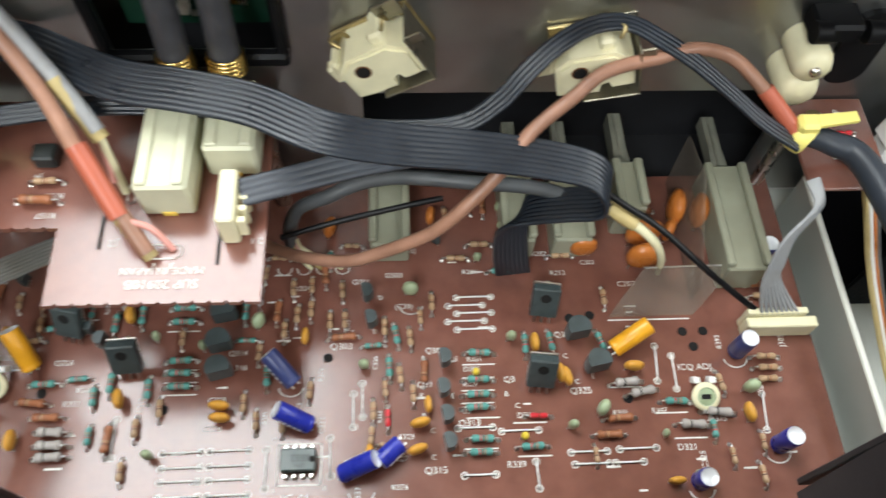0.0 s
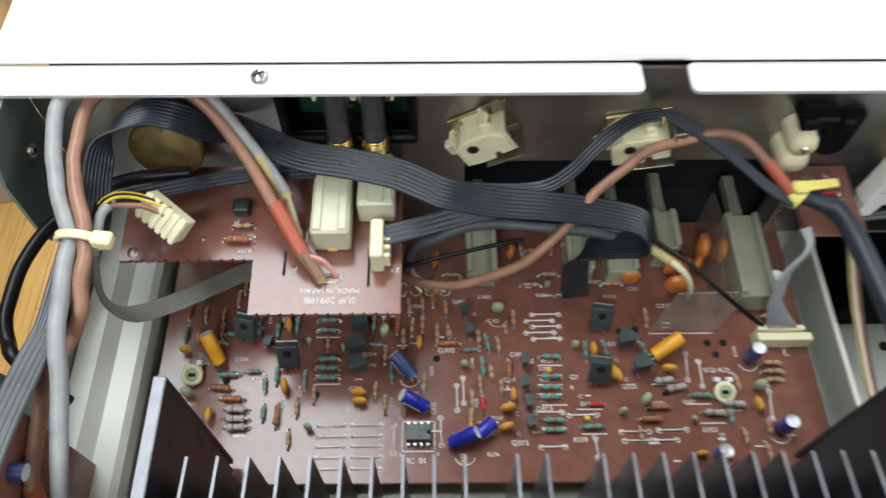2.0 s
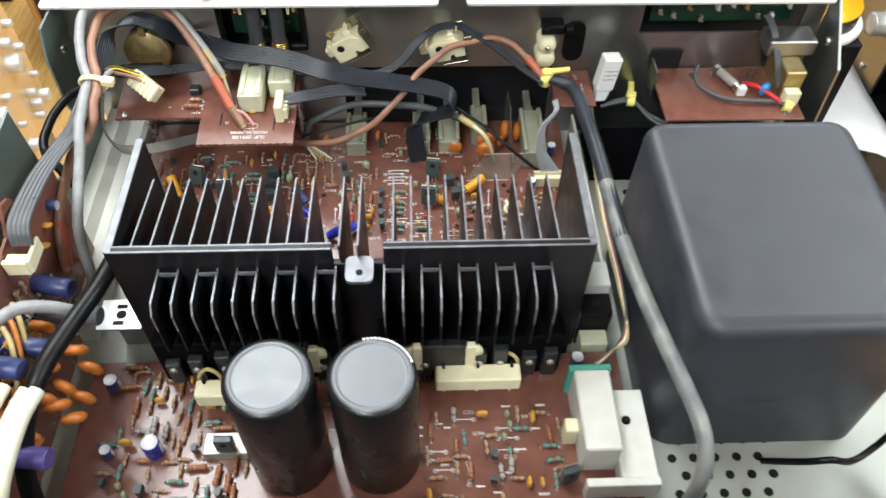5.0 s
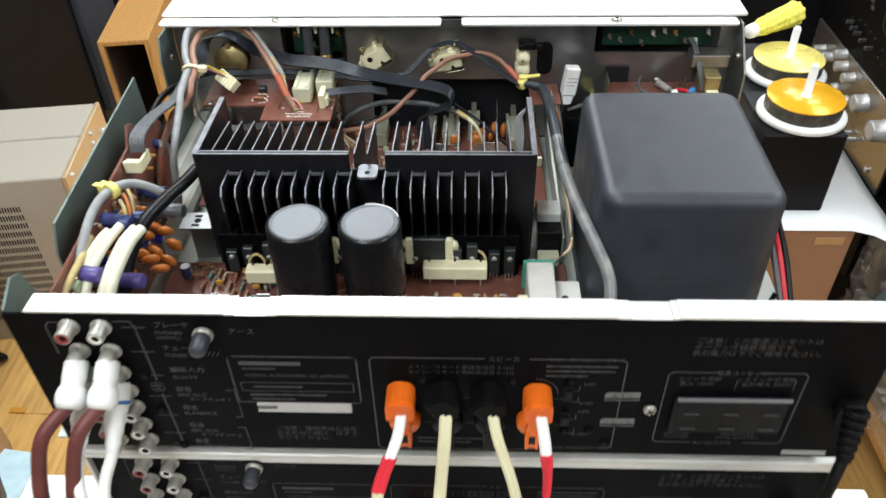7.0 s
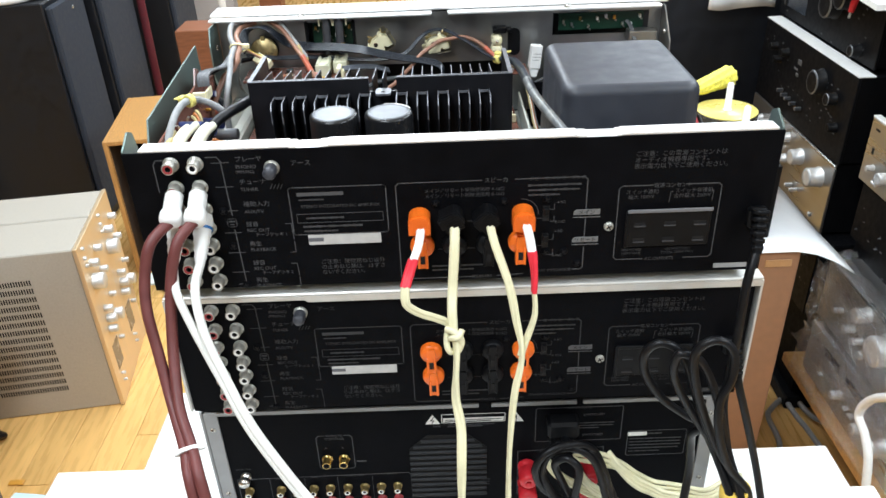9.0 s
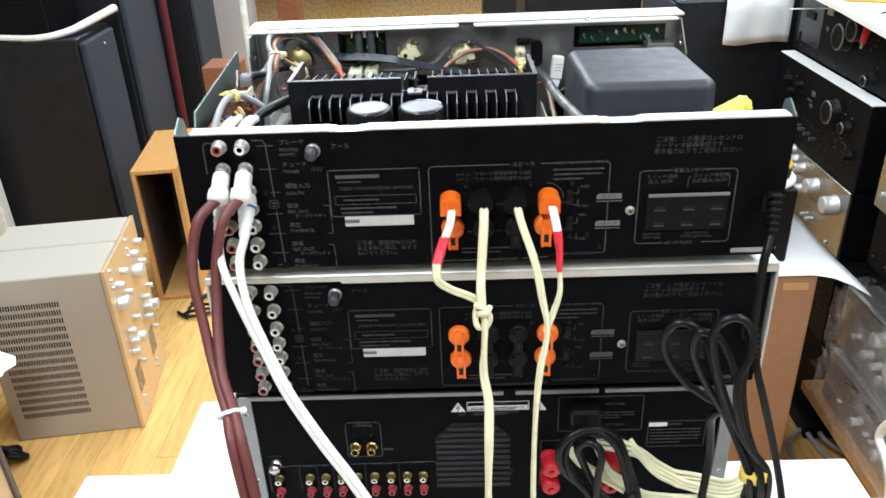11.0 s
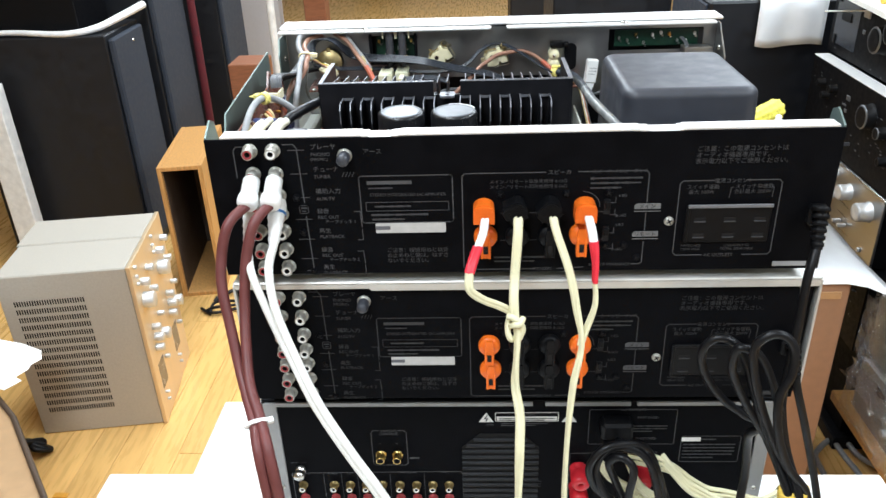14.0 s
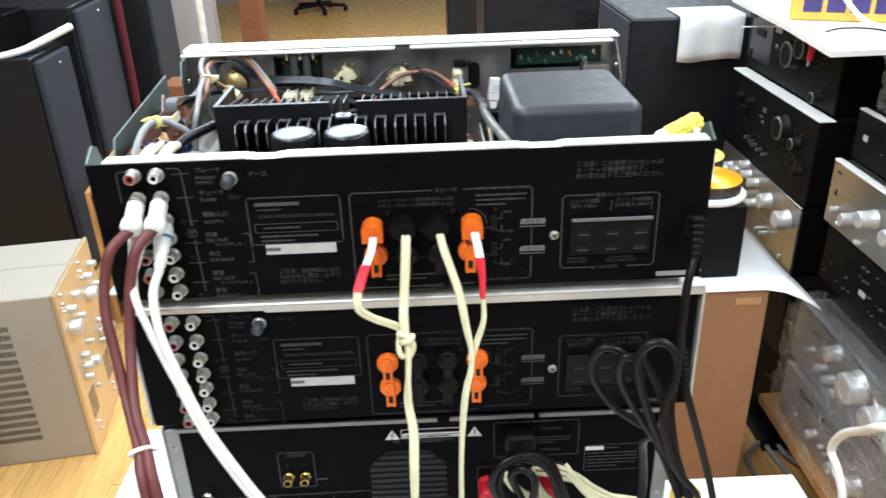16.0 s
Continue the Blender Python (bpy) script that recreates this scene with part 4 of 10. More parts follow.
# the crowd of small parts between them
rnd = random.Random(77)
taken = [(ob.matrix_basis.translation + BOARD.location) for ob in BOARD.children]
KINDS = ((R_TAN, "resistor", 10), (R_TEAL, "resistor", 4), (R_RUST, "resistor", 3), (C_OCHRE, "ceramic_capacitor", 2), (C_GREEN_S, "dipped_capacitor", 2), (Q_SMALL, "transistor", 2), (R_GLASS, "diode", 1))
BAG = [k for k in KINDS for _ in range(k[2])]
for x0, x1, y0, y1, n in ((-0.182, -0.100, 0.250, 0.280, 40), (-0.178, -0.120, 0.224, 0.246, 8), (-0.098, -0.074, 0.252, 0.285, 14), (-0.070, -0.052, 0.216, 0.262, 8), (-0.052, 0.045, 0.272, 0.300, 12), (-0.010, 0.046, 0.208, 0.224, 8)):
    for k in range(n):
        for attempt in range(12):
            p = Vector((rnd.uniform(x0, x1), rnd.uniform(y0, y1), TOP))
            if all((p - q).xy.length > 0.0052 for q in taken) and not (-0.098 < p.x < -0.083 and 0.212 < p.y < 0.226) and not (-0.132 < p.x < -0.102 and p.y < 0.227):
                mesh, kind, c = rnd.choice(BAG)
                put(kind, mesh, BOARD, p.x, p.y, TOP, rnd.choice((0, 90, 90)) + rnd.uniform(-4, 4), 0, 0, rnd.uniform(0.75, 0.92))
                taken.append(p)
                break
b = Mesh()
g = Matrix.Translation((0, 0, TOP + 0.00015))
for k in range(50):
    text_bars(b, rnd.uniform(-0.182, 0.05), rnd.uniform(0.206, 0.285), rnd.uniform(0.003, 0.005), 1, 0.002, 0.0007, SILK, g, k)
tagged(b.make("small_print", BOARD), "white printed part codes on the board", kind="stuff")
# can capacitors, upright, leaning or lying as they stand
for mesh, x, y, turn, tip, lift in ((E_NAVY_TALL, -90.7, 238.7, 225, 64, 0.0034), (E_BLUE_TALL, -85.6, 226.5, 252, 56, 0.0030), (E_BLUE_TALL, -76.5, 212.6, 106, 62, 0.0032), (E_BLUE, -60.4, 220.3, -49, 92, 0.0045), (E_AMBER, -165.7, 245.5, 209, 44, 0.0030), (E_AMBER, 3.2, 246.7, 118, 68, 0.0034), (E_NAVY_TALL, 41.2, 246.0, 0, 2, 0.0010), (E_BLUE_TALL, 47.3, 217.4, 0, 2, 0.0010), (E_BLUE, 22.6, 208.1, 0, 4, 0.0010), (E_NAVY, 57.6, 279.9, 0, 4, 0.0010)):
    put("electrolytic_capacitor", mesh, BOARD, x / 1000, y / 1000, TOP + lift, turn, tip)
# film capacitors in front of the switches
for x, y, turn, k in ((29.7, 293.5, 80, 1.35), (37.2, 292.3, 80, 1.3), (17.4, 284.1, 5, 1.4), (16.4, 275.8, 0, 1.35), (-2.0, 280.6, 0, 1.05), (26.9, 286.6, 60, 0.9), (-19.9, 295.5, 20, 0.8), (-49.9, 294.0, 80, 0.7), (-82.0, 290.0, 70, 0.8)):
    put("film_capacitor", C_FILM, BOARD, x / 1000, y / 1000, TOP, turn, 0, 0, k)
# trimmers
for x, y in ((-175.6, 240.6), (28.2, 231.8)):
    b = Mesh()
    m = pose(x / 1000, y / 1000, TOP + 0.0025, 24, 0, 0) @ Matrix.Scale(0.9, 4)
    b.lathe([(0.0042, 0), (0.0046, 0.0004), (0.0046, 0.0014), (0.0036, 0.0018), (0.0030, 0.0018)], CREAM, 24, m, close=False)
    b.lathe([(0.0030, 0.0018), (0.0029, 0.0011), (0.0026, 0.0014), (0.0, 0.0014)], PALE_GREEN, 20, m, close=False)
    b.bx(-0.0015, 0.0015, -0.0008, 0.0008, 0.0014, 0.0016, HOLE, 0, m)
    for s in (-1, 1):
        b.bx(s * 0.0026 - 0.0011, s * 0.0026 + 0.0011, 0.0042, 0.0062, -0.0030, 0.0010, PLUG_WHITE, 0.0003, m)
    b.bx(-0.0012, 0.0012, -0.0055, -0.0040, -0.0025, 0.0006, SOLDER, 0.0002, m)
    b.make("trimmer", BOARD, "cream trimmer with a slotted disc")
# the eight-legged chip
b = Mesh()
CX, CY = -0.0885, 0.2168
b.bx(CX - 0.0048, CX + 0.0048, CY - 0.0031, CY + 0.0031, TOP + 0.0008, TOP + 0.0040, CHIP, 0.0004)
b.lathe([(0.0009, 0), (0.0009, 0.0001)], HOLE, 12, Matrix.Translation((CX + 0.0040, CY, TOP + 0.0040)))
for i in range(4):
    for y in (CY - 0.0040, CY + 0.0040):
        x = CX - 0.0036 + i * 0.0024
        b.bx(x - 0.0006, x + 0.0006, y - 0.0006, y + 0.0006, TOP - 0.0002, TOP + 0.0022, SOLDER, 0.0002)
chip = b.make("chip", BOARD, "eight-legged black chip")
lettering("6552", 0.0028, pose(CX + 0.0035, CY + 0.0013, TOP + 0.00415, 0, 0, 180), PRINT, "lettering", chip)
lettering("DN", 0.0016, pose(CX + 0.0018, CY - 0.0012, TOP + 0.00415, 0, 0, 180), PRINT, "lettering", chip)


# bare wire jumpers with ringed ends
def jumper(x0, y0, x1, y1):
    b = Mesh()
    a, c = Vector((x0 / 1000, y0 / 1000, TOP)), Vector((x1 / 1000, y1 / 1000, TOP))
    u = Vector((0, 0, 0.0006))
    b.tube([a, a + u, c + u, c], 0.00026, PLUG_WHITE, 5, 1)
    for p in (a, c):
        m = Matrix.Translation(p + Vector((0, 0, 0.00012)))
        b.lathe([(0.0011, 0), (0.0008, 0.00002)], SILK, 16, m, close=False)
        b.lathe([(0.0006, 0), (0.0004, 0.0002), (0, 0.0003)], SOLDER, 8, m)
    b.make("wire_jumper", BOARD)


for q in ((-126.4, 220.4, -115.8, 220.5), (-113.4, 220.6, -102.6, 220.7), (-126.2, 216.2, -115.6, 216.3), (-113.2, 216.4, -102.5, 216.5), (-126.1, 212.5, -115.7, 212.6), (-113.2, 212.6, -102.4, 212.7), (-126.2, 208.4, -115.5, 208.5), (-113.1, 208.5, -102.3, 208.6), (-126.1, 204.2, -115.3, 204.3), (-112.9, 204.3, -102.3, 204.4), (-97.7, 220.7, -97.6, 210.0), (-80.2, 223.4, -79.9, 212.9), (-73.9, 236.2, -73.8, 226.4), (-71.4, 239.3, -71.2, 229.2), (-140.4, 230.5, -140.4, 219.7)):
    jumper(*q)
for q in ((-42.6, 266.3, -31.9, 266.4), (-45.3, 263.5, -34.7, 263.6), (-42.7, 260.9, -32.1, 261.0), (-45.6, 258.2, -34.4, 258.3), (-42.8, 255.5, -32.1, 255.6), (-44.0, 225.1, -34.1, 225.2), (-31.6, 223.9, -21.0, 224.0), (-12.4, 217.3, -2.1, 217.4), (1.6, 217.8, 12.1, 217.9), (-11.6, 213.9, -1.9, 214.0), (-0.1, 214.0, 7.9, 214.1), (-22.6, 215.1, -22.3, 207.7), (16.8, 248.7, 15.9, 237.7), (21.4, 245.4, 21.2, 235.1), (46.3, 232.9, 45.3, 222.1), (-42.8, 211.8, -34.1, 211.9)):
    jumper(*q)
for x, y in [(-81.6, 247.5), (-162.9, 238.8), (-127.9, 233.0), (-8.0, 258.6), (-1.6, 259.4), (26.4, 253.3), (32.8, 253.3), (28.9, 248.3), (6.3, 232.6)]:
    b = Mesh()
    b.lathe([(0.0015, 0), (0.0014, 0.0002)], HOLE, 14, Matrix.Translation((x / 1000, y / 1000, TOP)))
    b.make("board_hole", BOARD)
# printed part numbers
for body, x, y, s in (("Q304", -93.6, 269.7, 2.6), ("Q303", -81.2, 250.0, 3.0), ("C324", -115.9, 226.2, 2.3), ("C328", -115.5, 234.6, 2.3), ("IC  01", -92.9, 206.2, 3.0), ("Q314", -110.9, 248.8, 2.4), ("316", -108.8, 244.2, 2.4), ("D303", -64.5, 273.7, 2.4), ("(C30)", -61.7, 262.9, 2.4), ("Q309", -52.8, 248.1, 2.6), ("Q31", -55.5, 237.6, 2.6), ("Q313", -43.9, 225.7, 2.8), ("Q315", -53.9, 212.6, 2.8), ("R321", -40.5, 245.2, 2.2), ("D305", -41.6, 242.1, 2.2), ("R329", -41.9, 237.5, 2.0), ("R3", -42.3, 229.3, 2.0), ("Q325", -10.6, 234.4, 2.8), ("Q3", -13.5, 252.3, 2.6), ("Q3", -29.9, 238.5, 2.6), ("D311", -26.8, 227.6, 2.4), ("R331", 1.1, 227.7, 2.2), ("R347", 12.6, 228.0, 2.2), ("ICQ ADJ.", 22.6, 240.8, 2.8), ("D321", 18.2, 217.0, 2.6), ("D315", 29.0, 225.0, 2.4), ("R339", -30.8, 213.6, 2.6), ("C323", -61.3, 222.4, 2.2), ("C327", -63.3, 216.3, 2.2), ("R352", -156.4, 234.6, 2.4), ("R348", -153.3, 238.6, 2.2), ("Q326", -161.1, 247.1, 2.4), ("D32", -178.0, 249.1, 2.4), ("304", -176.9, 229.0, 2.4)):
    lettering(body, s / 1000, Matrix.Translation((x / 1000, y / 1000, TOP + 0.0002)), SILK, "lettering", BOARD)
for body, x, y, s in (("B", -53.9, 245.8, 2.2), ("E", -44.3, 245.4, 2.2), ("B", -54.8, 234.4, 2.2), ("E", -45.7, 234.0, 2.2), ("B", -54.2, 228.3, 2.2), ("C", -51.9, 224.0, 2.2), ("C", -51.9, 216.4, 2.2), ("B", -30.0, 234.2, 2.2), ("C", -27.2, 230.6, 2.2), ("E", -3.7, 238.9, 2.2), ("C", -8.8, 237.4, 2.2), ("C", -11.5, 245.5, 2.2), ("S6 (LOUDNESS)", -72.5, 282.4, 2.6), ("J201", -74.3, 278.3, 2.4), ("Q301", -74.9, 271.7, 2.4), ("R201", -40.4, 274.4, 2.4), ("R202", -17.8, 280.5, 2.4), ("R212", -12.5, 273.5, 2.4), ("C202", -2.5, 277.1, 2.2), ("C207", 8.5, 269.0, 2.6), ("VIPEL", 51.1, 270.6, 2.2), ("R376", -63.1, 208.5, 2.2), ("4", -96.2, 222.7, 2.0), ("5", -95.7, 208.9, 2.0), ("8", -81.8, 209.0, 2.0), ("R389", 42.7, 234.0, 2.2), ("D", -66.9, 266.1, 2.2), ("S", -74.8, 254.8, 2.0), ("D", -68.4, 254.9, 2.0)):
    lettering(body, s / 1000, Matrix.Translation((x / 1000, y / 1000, TOP + 0.0002)), SILK, "lettering", BOARD)
for body, x, y, s in (("C322", -81.9, 224.7, 2.2), ("C336", -66.9, 243.3, 2.0), ("C310", -133.6, 232.2, 2.0), ("R337", -71.5, 205.1, 2.2), ("R376", -82.8, 240.2, 2.0), ("C3", -88.7, 231.6, 2.0), ("R391", -93.6, 252.5, 2.0), ("R393", 37.4, 247.2, 2.2), ("C325", 25.9, 211.5, 2.4), ("J305", 57.2, 247.4, 2.4), ("R325", -75.4, 255.9, 1.8), ("R365", -65.8, 227.3, 1.8), ("R371", -98.3, 227.9, 1.8), ("R349", -148.0, 263.1, 1.8)):
    lettering(body, s / 1000, pose(x / 1000, y / 1000, TOP + 0.0002, 0, 0, 90), SILK, "lettering", BOARD)
b = Mesh()
g = Matrix.Translation((0, 0, TOP + 0.0002))
stroke(b, rounded(CX - 0.0060, CX + 0.0060, CY - 0.0062, CY + 0.0052, 0.0003, 1), 0.0004, SILK, g, True)
for x, y in ((-56.7, 264.0), (-92.0, 238.8), (-71.3, 208.4), (22.9, 206.1), (46.8, 215.5), (40.8, 244.2)):
    for a in range(190, 350, 20):
        p = [(x / 1000 + 0.0036 * math.cos(radians(q)), y / 1000 + 0.0030 * math.sin(radians(q))) for q in (a, a + 20)]
        stroke(b, p, 0.0004, SILK, g)
for x, y in (
    (-0.0370, 0.2442),
    (-0.0374, 0.2401),
    (-0.0376, 0.2362),
    (-0.0380, 0.2324),
    (-0.0366, 0.2280),
    (-0.0377, 0.2191),
    (-0.0227, 0.2166),
    (-0.0233, 0.2262),
    (0.0183, 0.2279),
    (0.0060, 0.2360),
    (0.0227, 0.2204),
    (-0.1249, 0.2570),
    (-0.1242, 0.2447),
    (-0.1239, 0.2409),
    (-0.1237, 0.2372),
):
    stroke(b, [(x - 0.0046, y), (x + 0.0046, y)], 0.0004, SILK, g)
stroke(b, [(0.004, 0.2575), (0.029, 0.2575)], 0.0004, SILK, g)
for i in range(4):
    for a in range(180, 360, 30):
        p = [(-0.096 + i * 0.006 + 0.0022 * math.cos(radians(q)), 0.2775 + 0.0022 * math.sin(radians(q))) for q in (a, a + 30)]
        stroke(b, p, 0.0004, SILK, g)
tagged(b.make("printed_mark", BOARD), kind="stuff")
# ribbon header at the right, clear insulating sheet, slide switches to the front keys
b = Mesh()
b.bx(0.0440, 0.0655, 0.2510, 0.2545, TOP, TOP + 0.0075, CREAM, 0.0004)
b.bx(0.0440, 0.0625, 0.2545, 0.2565, TOP, TOP + 0.0095, CREAM, 0.0003)
b.make("ribbon_header", BOARD, "cream ribbon cable header")
b = Mesh()
sheet = [(0.0046, 0.2587, TOP), (0.0308, 0.2588, TOP), (0.0440, 0.2712, TOP + 0.0085), (0.0154, 0.2707, TOP + 0.0085)]
sheet += [(x, y + 0.0005, z + 0.0002) for x, y, z in sheet]
b.add(sheet, [(0, 1, 2, 3), (7, 6, 5, 4), (0, 4, 5, 1), (1, 5, 6, 2), (2, 6, 7, 3), (3, 7, 4, 0)], CLEAR_SHEET)
# bright top edge of the clear sheet: a highlight laid on in steel colour
b.add([(x, y, z + 0.0003) for x, y, z in (sheet[3], sheet[2], sheet[6], sheet[7])], [(0, 1, 2, 3)], SHIELD)
b.prism([(0.2640, TOP), (0.3080, TOP), (0.3080, TOP + 0.026), (0.2900, TOP + 0.030), (0.2640, TOP + 0.010)], 0.0310, 0.0316, CLEAR_SHEET, "x")
b.make("insulating_sheet", BOARD, "dull clear plastic insulating sheet")
STEM = surface("dull_nylon_stem", (0.20, 0.20, 0.16), 0.5, vary=0.2, scale=150)
for x, w, y0, h in ((-0.0630, 0.0118, 0.2795, 0.0110), (-0.0227, 0.0100, 0.2800, 0.0110), (-0.0057, 0.0122, 0.2800, 0.0110), (0.0130, 0.0090, 0.2880, 0.0160), (0.0460, 0.0130, 0.2675, 0.0130)):
    b = Mesh()
    b.bx(x - w / 2, x + w / 2, y0, 0.306, TOP, TOP + h, SHADED_IVORY, 0.0006)
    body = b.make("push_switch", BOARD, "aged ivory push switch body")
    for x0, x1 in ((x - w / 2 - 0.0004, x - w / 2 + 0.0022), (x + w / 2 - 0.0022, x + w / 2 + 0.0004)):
        Mesh().bx(x0, x1, y0 + 0.0008, 0.306, TOP + h, TOP + h + 0.0022, SHADED_IVORY, 0.0005).make("rail", body)
    b = Mesh()
    b.prism([(x - 0.0030, 0.304), (x + 0.0030, 0.304), (x + 0.0021, 0.314), (x + 0.0021, 0.3280), (x - 0.0021, 0.3280), (x - 0.0021, 0.314)], TOP + h * 0.4, TOP + h * 0.8, STEM)
    b.bx(x - 0.0006, x + 0.0006, 0.305, 0.327, TOP + h * 0.8, TOP + h * 0.8 + 0.0008, STEM, 0.0002)
    b.make("switch_stem", body, "dull nylon stem")

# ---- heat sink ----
# fin edges: highlights put into the colour of thin strips
FIN_EDGE = surface("fin_edge_glint", (0.19, 0.19, 0.21), 0.42, 0.5, 0.3, 150)
SINK = thing("heat_sink", (-0.055, 0.16, 0.047), "large black finned aluminium heat sink with highlights laid on its edges", "heat sink")
for x0, x1 in ((-0.1570, -0.0630), (-0.0410, 0.0492)):
    b = Mesh()
    b.bx(x0, x1, 0.1380, 0.1412, 0.0362, 0.1312, BLACK_ALU, 0.0003)
    b.bx(x0, x1, 0.1386, 0.1407, 0.1312, 0.1319, BLACK_ALU, 0.0002)
    plate = b.make("base_plate", SINK)
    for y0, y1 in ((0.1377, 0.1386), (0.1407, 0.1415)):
        Mesh().bx(x0, x1, y0, y1, 0.1312, 0.1320, EDGE_ALU, 0.0002).make("worn_edge", plate, "thin pale strip laid on as the edge's highlight")
b = Mesh()
b.bx(-0.0630, -0.0410, 0.1385, 0.1412, 0.0362, 0.1205, BLACK_ALU, 0.0003)
b.make("base_plate", SINK)
b = Mesh()
b.prism(rounded(-0.0575, -0.0455, 0.1275, 0.1415, 0.003), 0.1205, 0.1222, EDGE_ALU)
b.lathe([(0.0016, 0), (0.0016, 0.0002)], HOLE, 14, Matrix.Translation((-0.0515, 0.1325, 0.1222)))
b.make("fixing_tab", SINK, "bright tab with a screw hole")
for x in (-0.1575, 0.0480):
    b = Mesh()
    b.prism([(0.1385, 0.050), (0.2035, 0.050), (0.2050, 0.090), (0.2065, 0.1312), (0.1385, 0.1312)], x - 0.0006, x + 0.0026, BLACK_ALU, "x")
    b.bx(x - 0.0008, x + 0.0028, 0.1380, 0.2067, 0.1312, 0.1320, EDGE_ALU, 0.0003)
    b.bx(x - 0.0008, x + 0.0028, 0.2050, 0.2068, 0.0520, 0.1312, BLACK_ALU, 0.0003)
    b.make("side_wall", SINK)
front_fins = [-0.1480 + i * 0.00822 for i in range(10)] + [-0.0600, -0.0520] + [-0.0370 + i * 0.0080 for i in range(10)]
for x in front_fins:
    b = Mesh()
    b.prism([(0.1408, 0.052), (0.1845, 0.052), (0.1855, 0.085), (0.1865, 0.1246), (0.1408, 0.1296)], x - 0.0004, x + 0.0004, BLACK_ALU, "x")
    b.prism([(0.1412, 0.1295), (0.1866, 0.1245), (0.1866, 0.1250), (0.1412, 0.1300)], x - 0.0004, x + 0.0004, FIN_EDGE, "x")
    b.make("fin", SINK)
rear_fins = [-0.1380 + i * 0.00845 for i in range(10)] + [-0.0410 + i * 0.0081 for i in range(10)]
for x in rear_fins:
    b = Mesh()
    b.prism([(0.1175, 0.086), (0.1382, 0.080), (0.1382, 0.1195), (0.1202, 0.1195), (0.1165, 0.1150), (0.1165, 0.088)], x - 0.0004, x + 0.0004, BLACK_ALU, "x")
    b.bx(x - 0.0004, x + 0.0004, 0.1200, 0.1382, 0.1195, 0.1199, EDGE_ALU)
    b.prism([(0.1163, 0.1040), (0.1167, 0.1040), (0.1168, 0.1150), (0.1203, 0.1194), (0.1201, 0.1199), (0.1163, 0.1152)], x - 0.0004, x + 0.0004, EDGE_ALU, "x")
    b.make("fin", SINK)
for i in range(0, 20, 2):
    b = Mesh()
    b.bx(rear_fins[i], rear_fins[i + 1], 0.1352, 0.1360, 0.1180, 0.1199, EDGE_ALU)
    b.make("fin_bridge", SINK)
b = Mesh()
b.bx(-0.150, -0.060, 0.1245, 0.1378, 0.0470, 0.0800, BLACK_STEEL, 0.0008)
b.bx(-0.046, 0.042, 0.1245, 0.1378, 0.0470, 0.0800, BLACK_STEEL, 0.0008)
b.make("transistor_rail", SINK, "black rail holding the output transistors")
for i, x in enumerate((-0.142, -0.131, -0.118, -0.105, -0.072, -0.034, -0.024, 0.002, 0.012, 0.026, 0.036)):
    b = Mesh()
    b.bx(x - 0.0035, x + 0.0035, 0.1200, 0.1245, 0.0520, 0.0690 + 0.003 * (i % 3), EPOXY, 0.0006)
    b.lathe([(0.0018, 0), (0.0018, 0.0010), (0, 0.0012)], SOCKET, 10, facing_back(x, 0.1200, 0.0650))
    for s in (-1, 0, 1):
        b.rod((x + s * 0.0022, 0.1222, 0.0458), (x + s * 0.0022, 0.1222, 0.0525), 0.0005, SOLDER, 5)
    b.make("driver_transistor", SINK)

# ---- filter capacitors ----
for x, y in ((-0.0850, 0.0818), (-0.0448, 0.0815)):
    cap = thing("filter_capacitor", (x, y, 0.0462), "tall black electrolytic filter capacitor with a silver-grey top", "capacitor", "filter capacitors")
    b = Mesh()
    m = Matrix.Translation((x, y, 0))
    b.lathe([(0.0168, 0.0462), (0.0177, 0.048), (0.0177, 0.1225), (0.0172, 0.1240), (0.0158, 0.1246)], surface("black_vinyl_sleeve", (0.010, 0.010, 0.011), 0.28, vary=0.2, scale=60) if x < -0.06 else bpy.data.materials["black_vinyl_sleeve"], 40, m, close=False)
    b.make("sleeve", cap)
    b = Mesh()
    b.lathe([(0.0158, 0.1245), (0.0152, 0.1251), (0.0147, 0.1252), (0.0141, 0.1252), (0.0138, 0.1249), (0.0136, 0.1248), (0.0130, 0.1248), (0.0, 0.1248)], CAP_TOP, 40, m, close=False)
    b.make("top", cap, "silver-grey can top with a ring")
    b = Mesh()
    for i in range(16):
        a = radians(20 + i * 5.5)
        b.bx(-0.0004, 0.0004, -0.0005, 0.0005, 0.12455, 0.12475 + 0.0003, PLUG_WHITE, 0, m @ pose(0.0163 * math.cos(a), 0.0163 * math.sin(a), 0, 0, 0, math.degrees(a)))
    if x > -0.06:
        b.make("rim_print", cap)

# ---- power transformer in its can ----
TRAFO = thing("power_transformer", (0.136, 0.148, 0.0352), "dark grey steel can of the power transformer", "transformer")
b = Mesh()


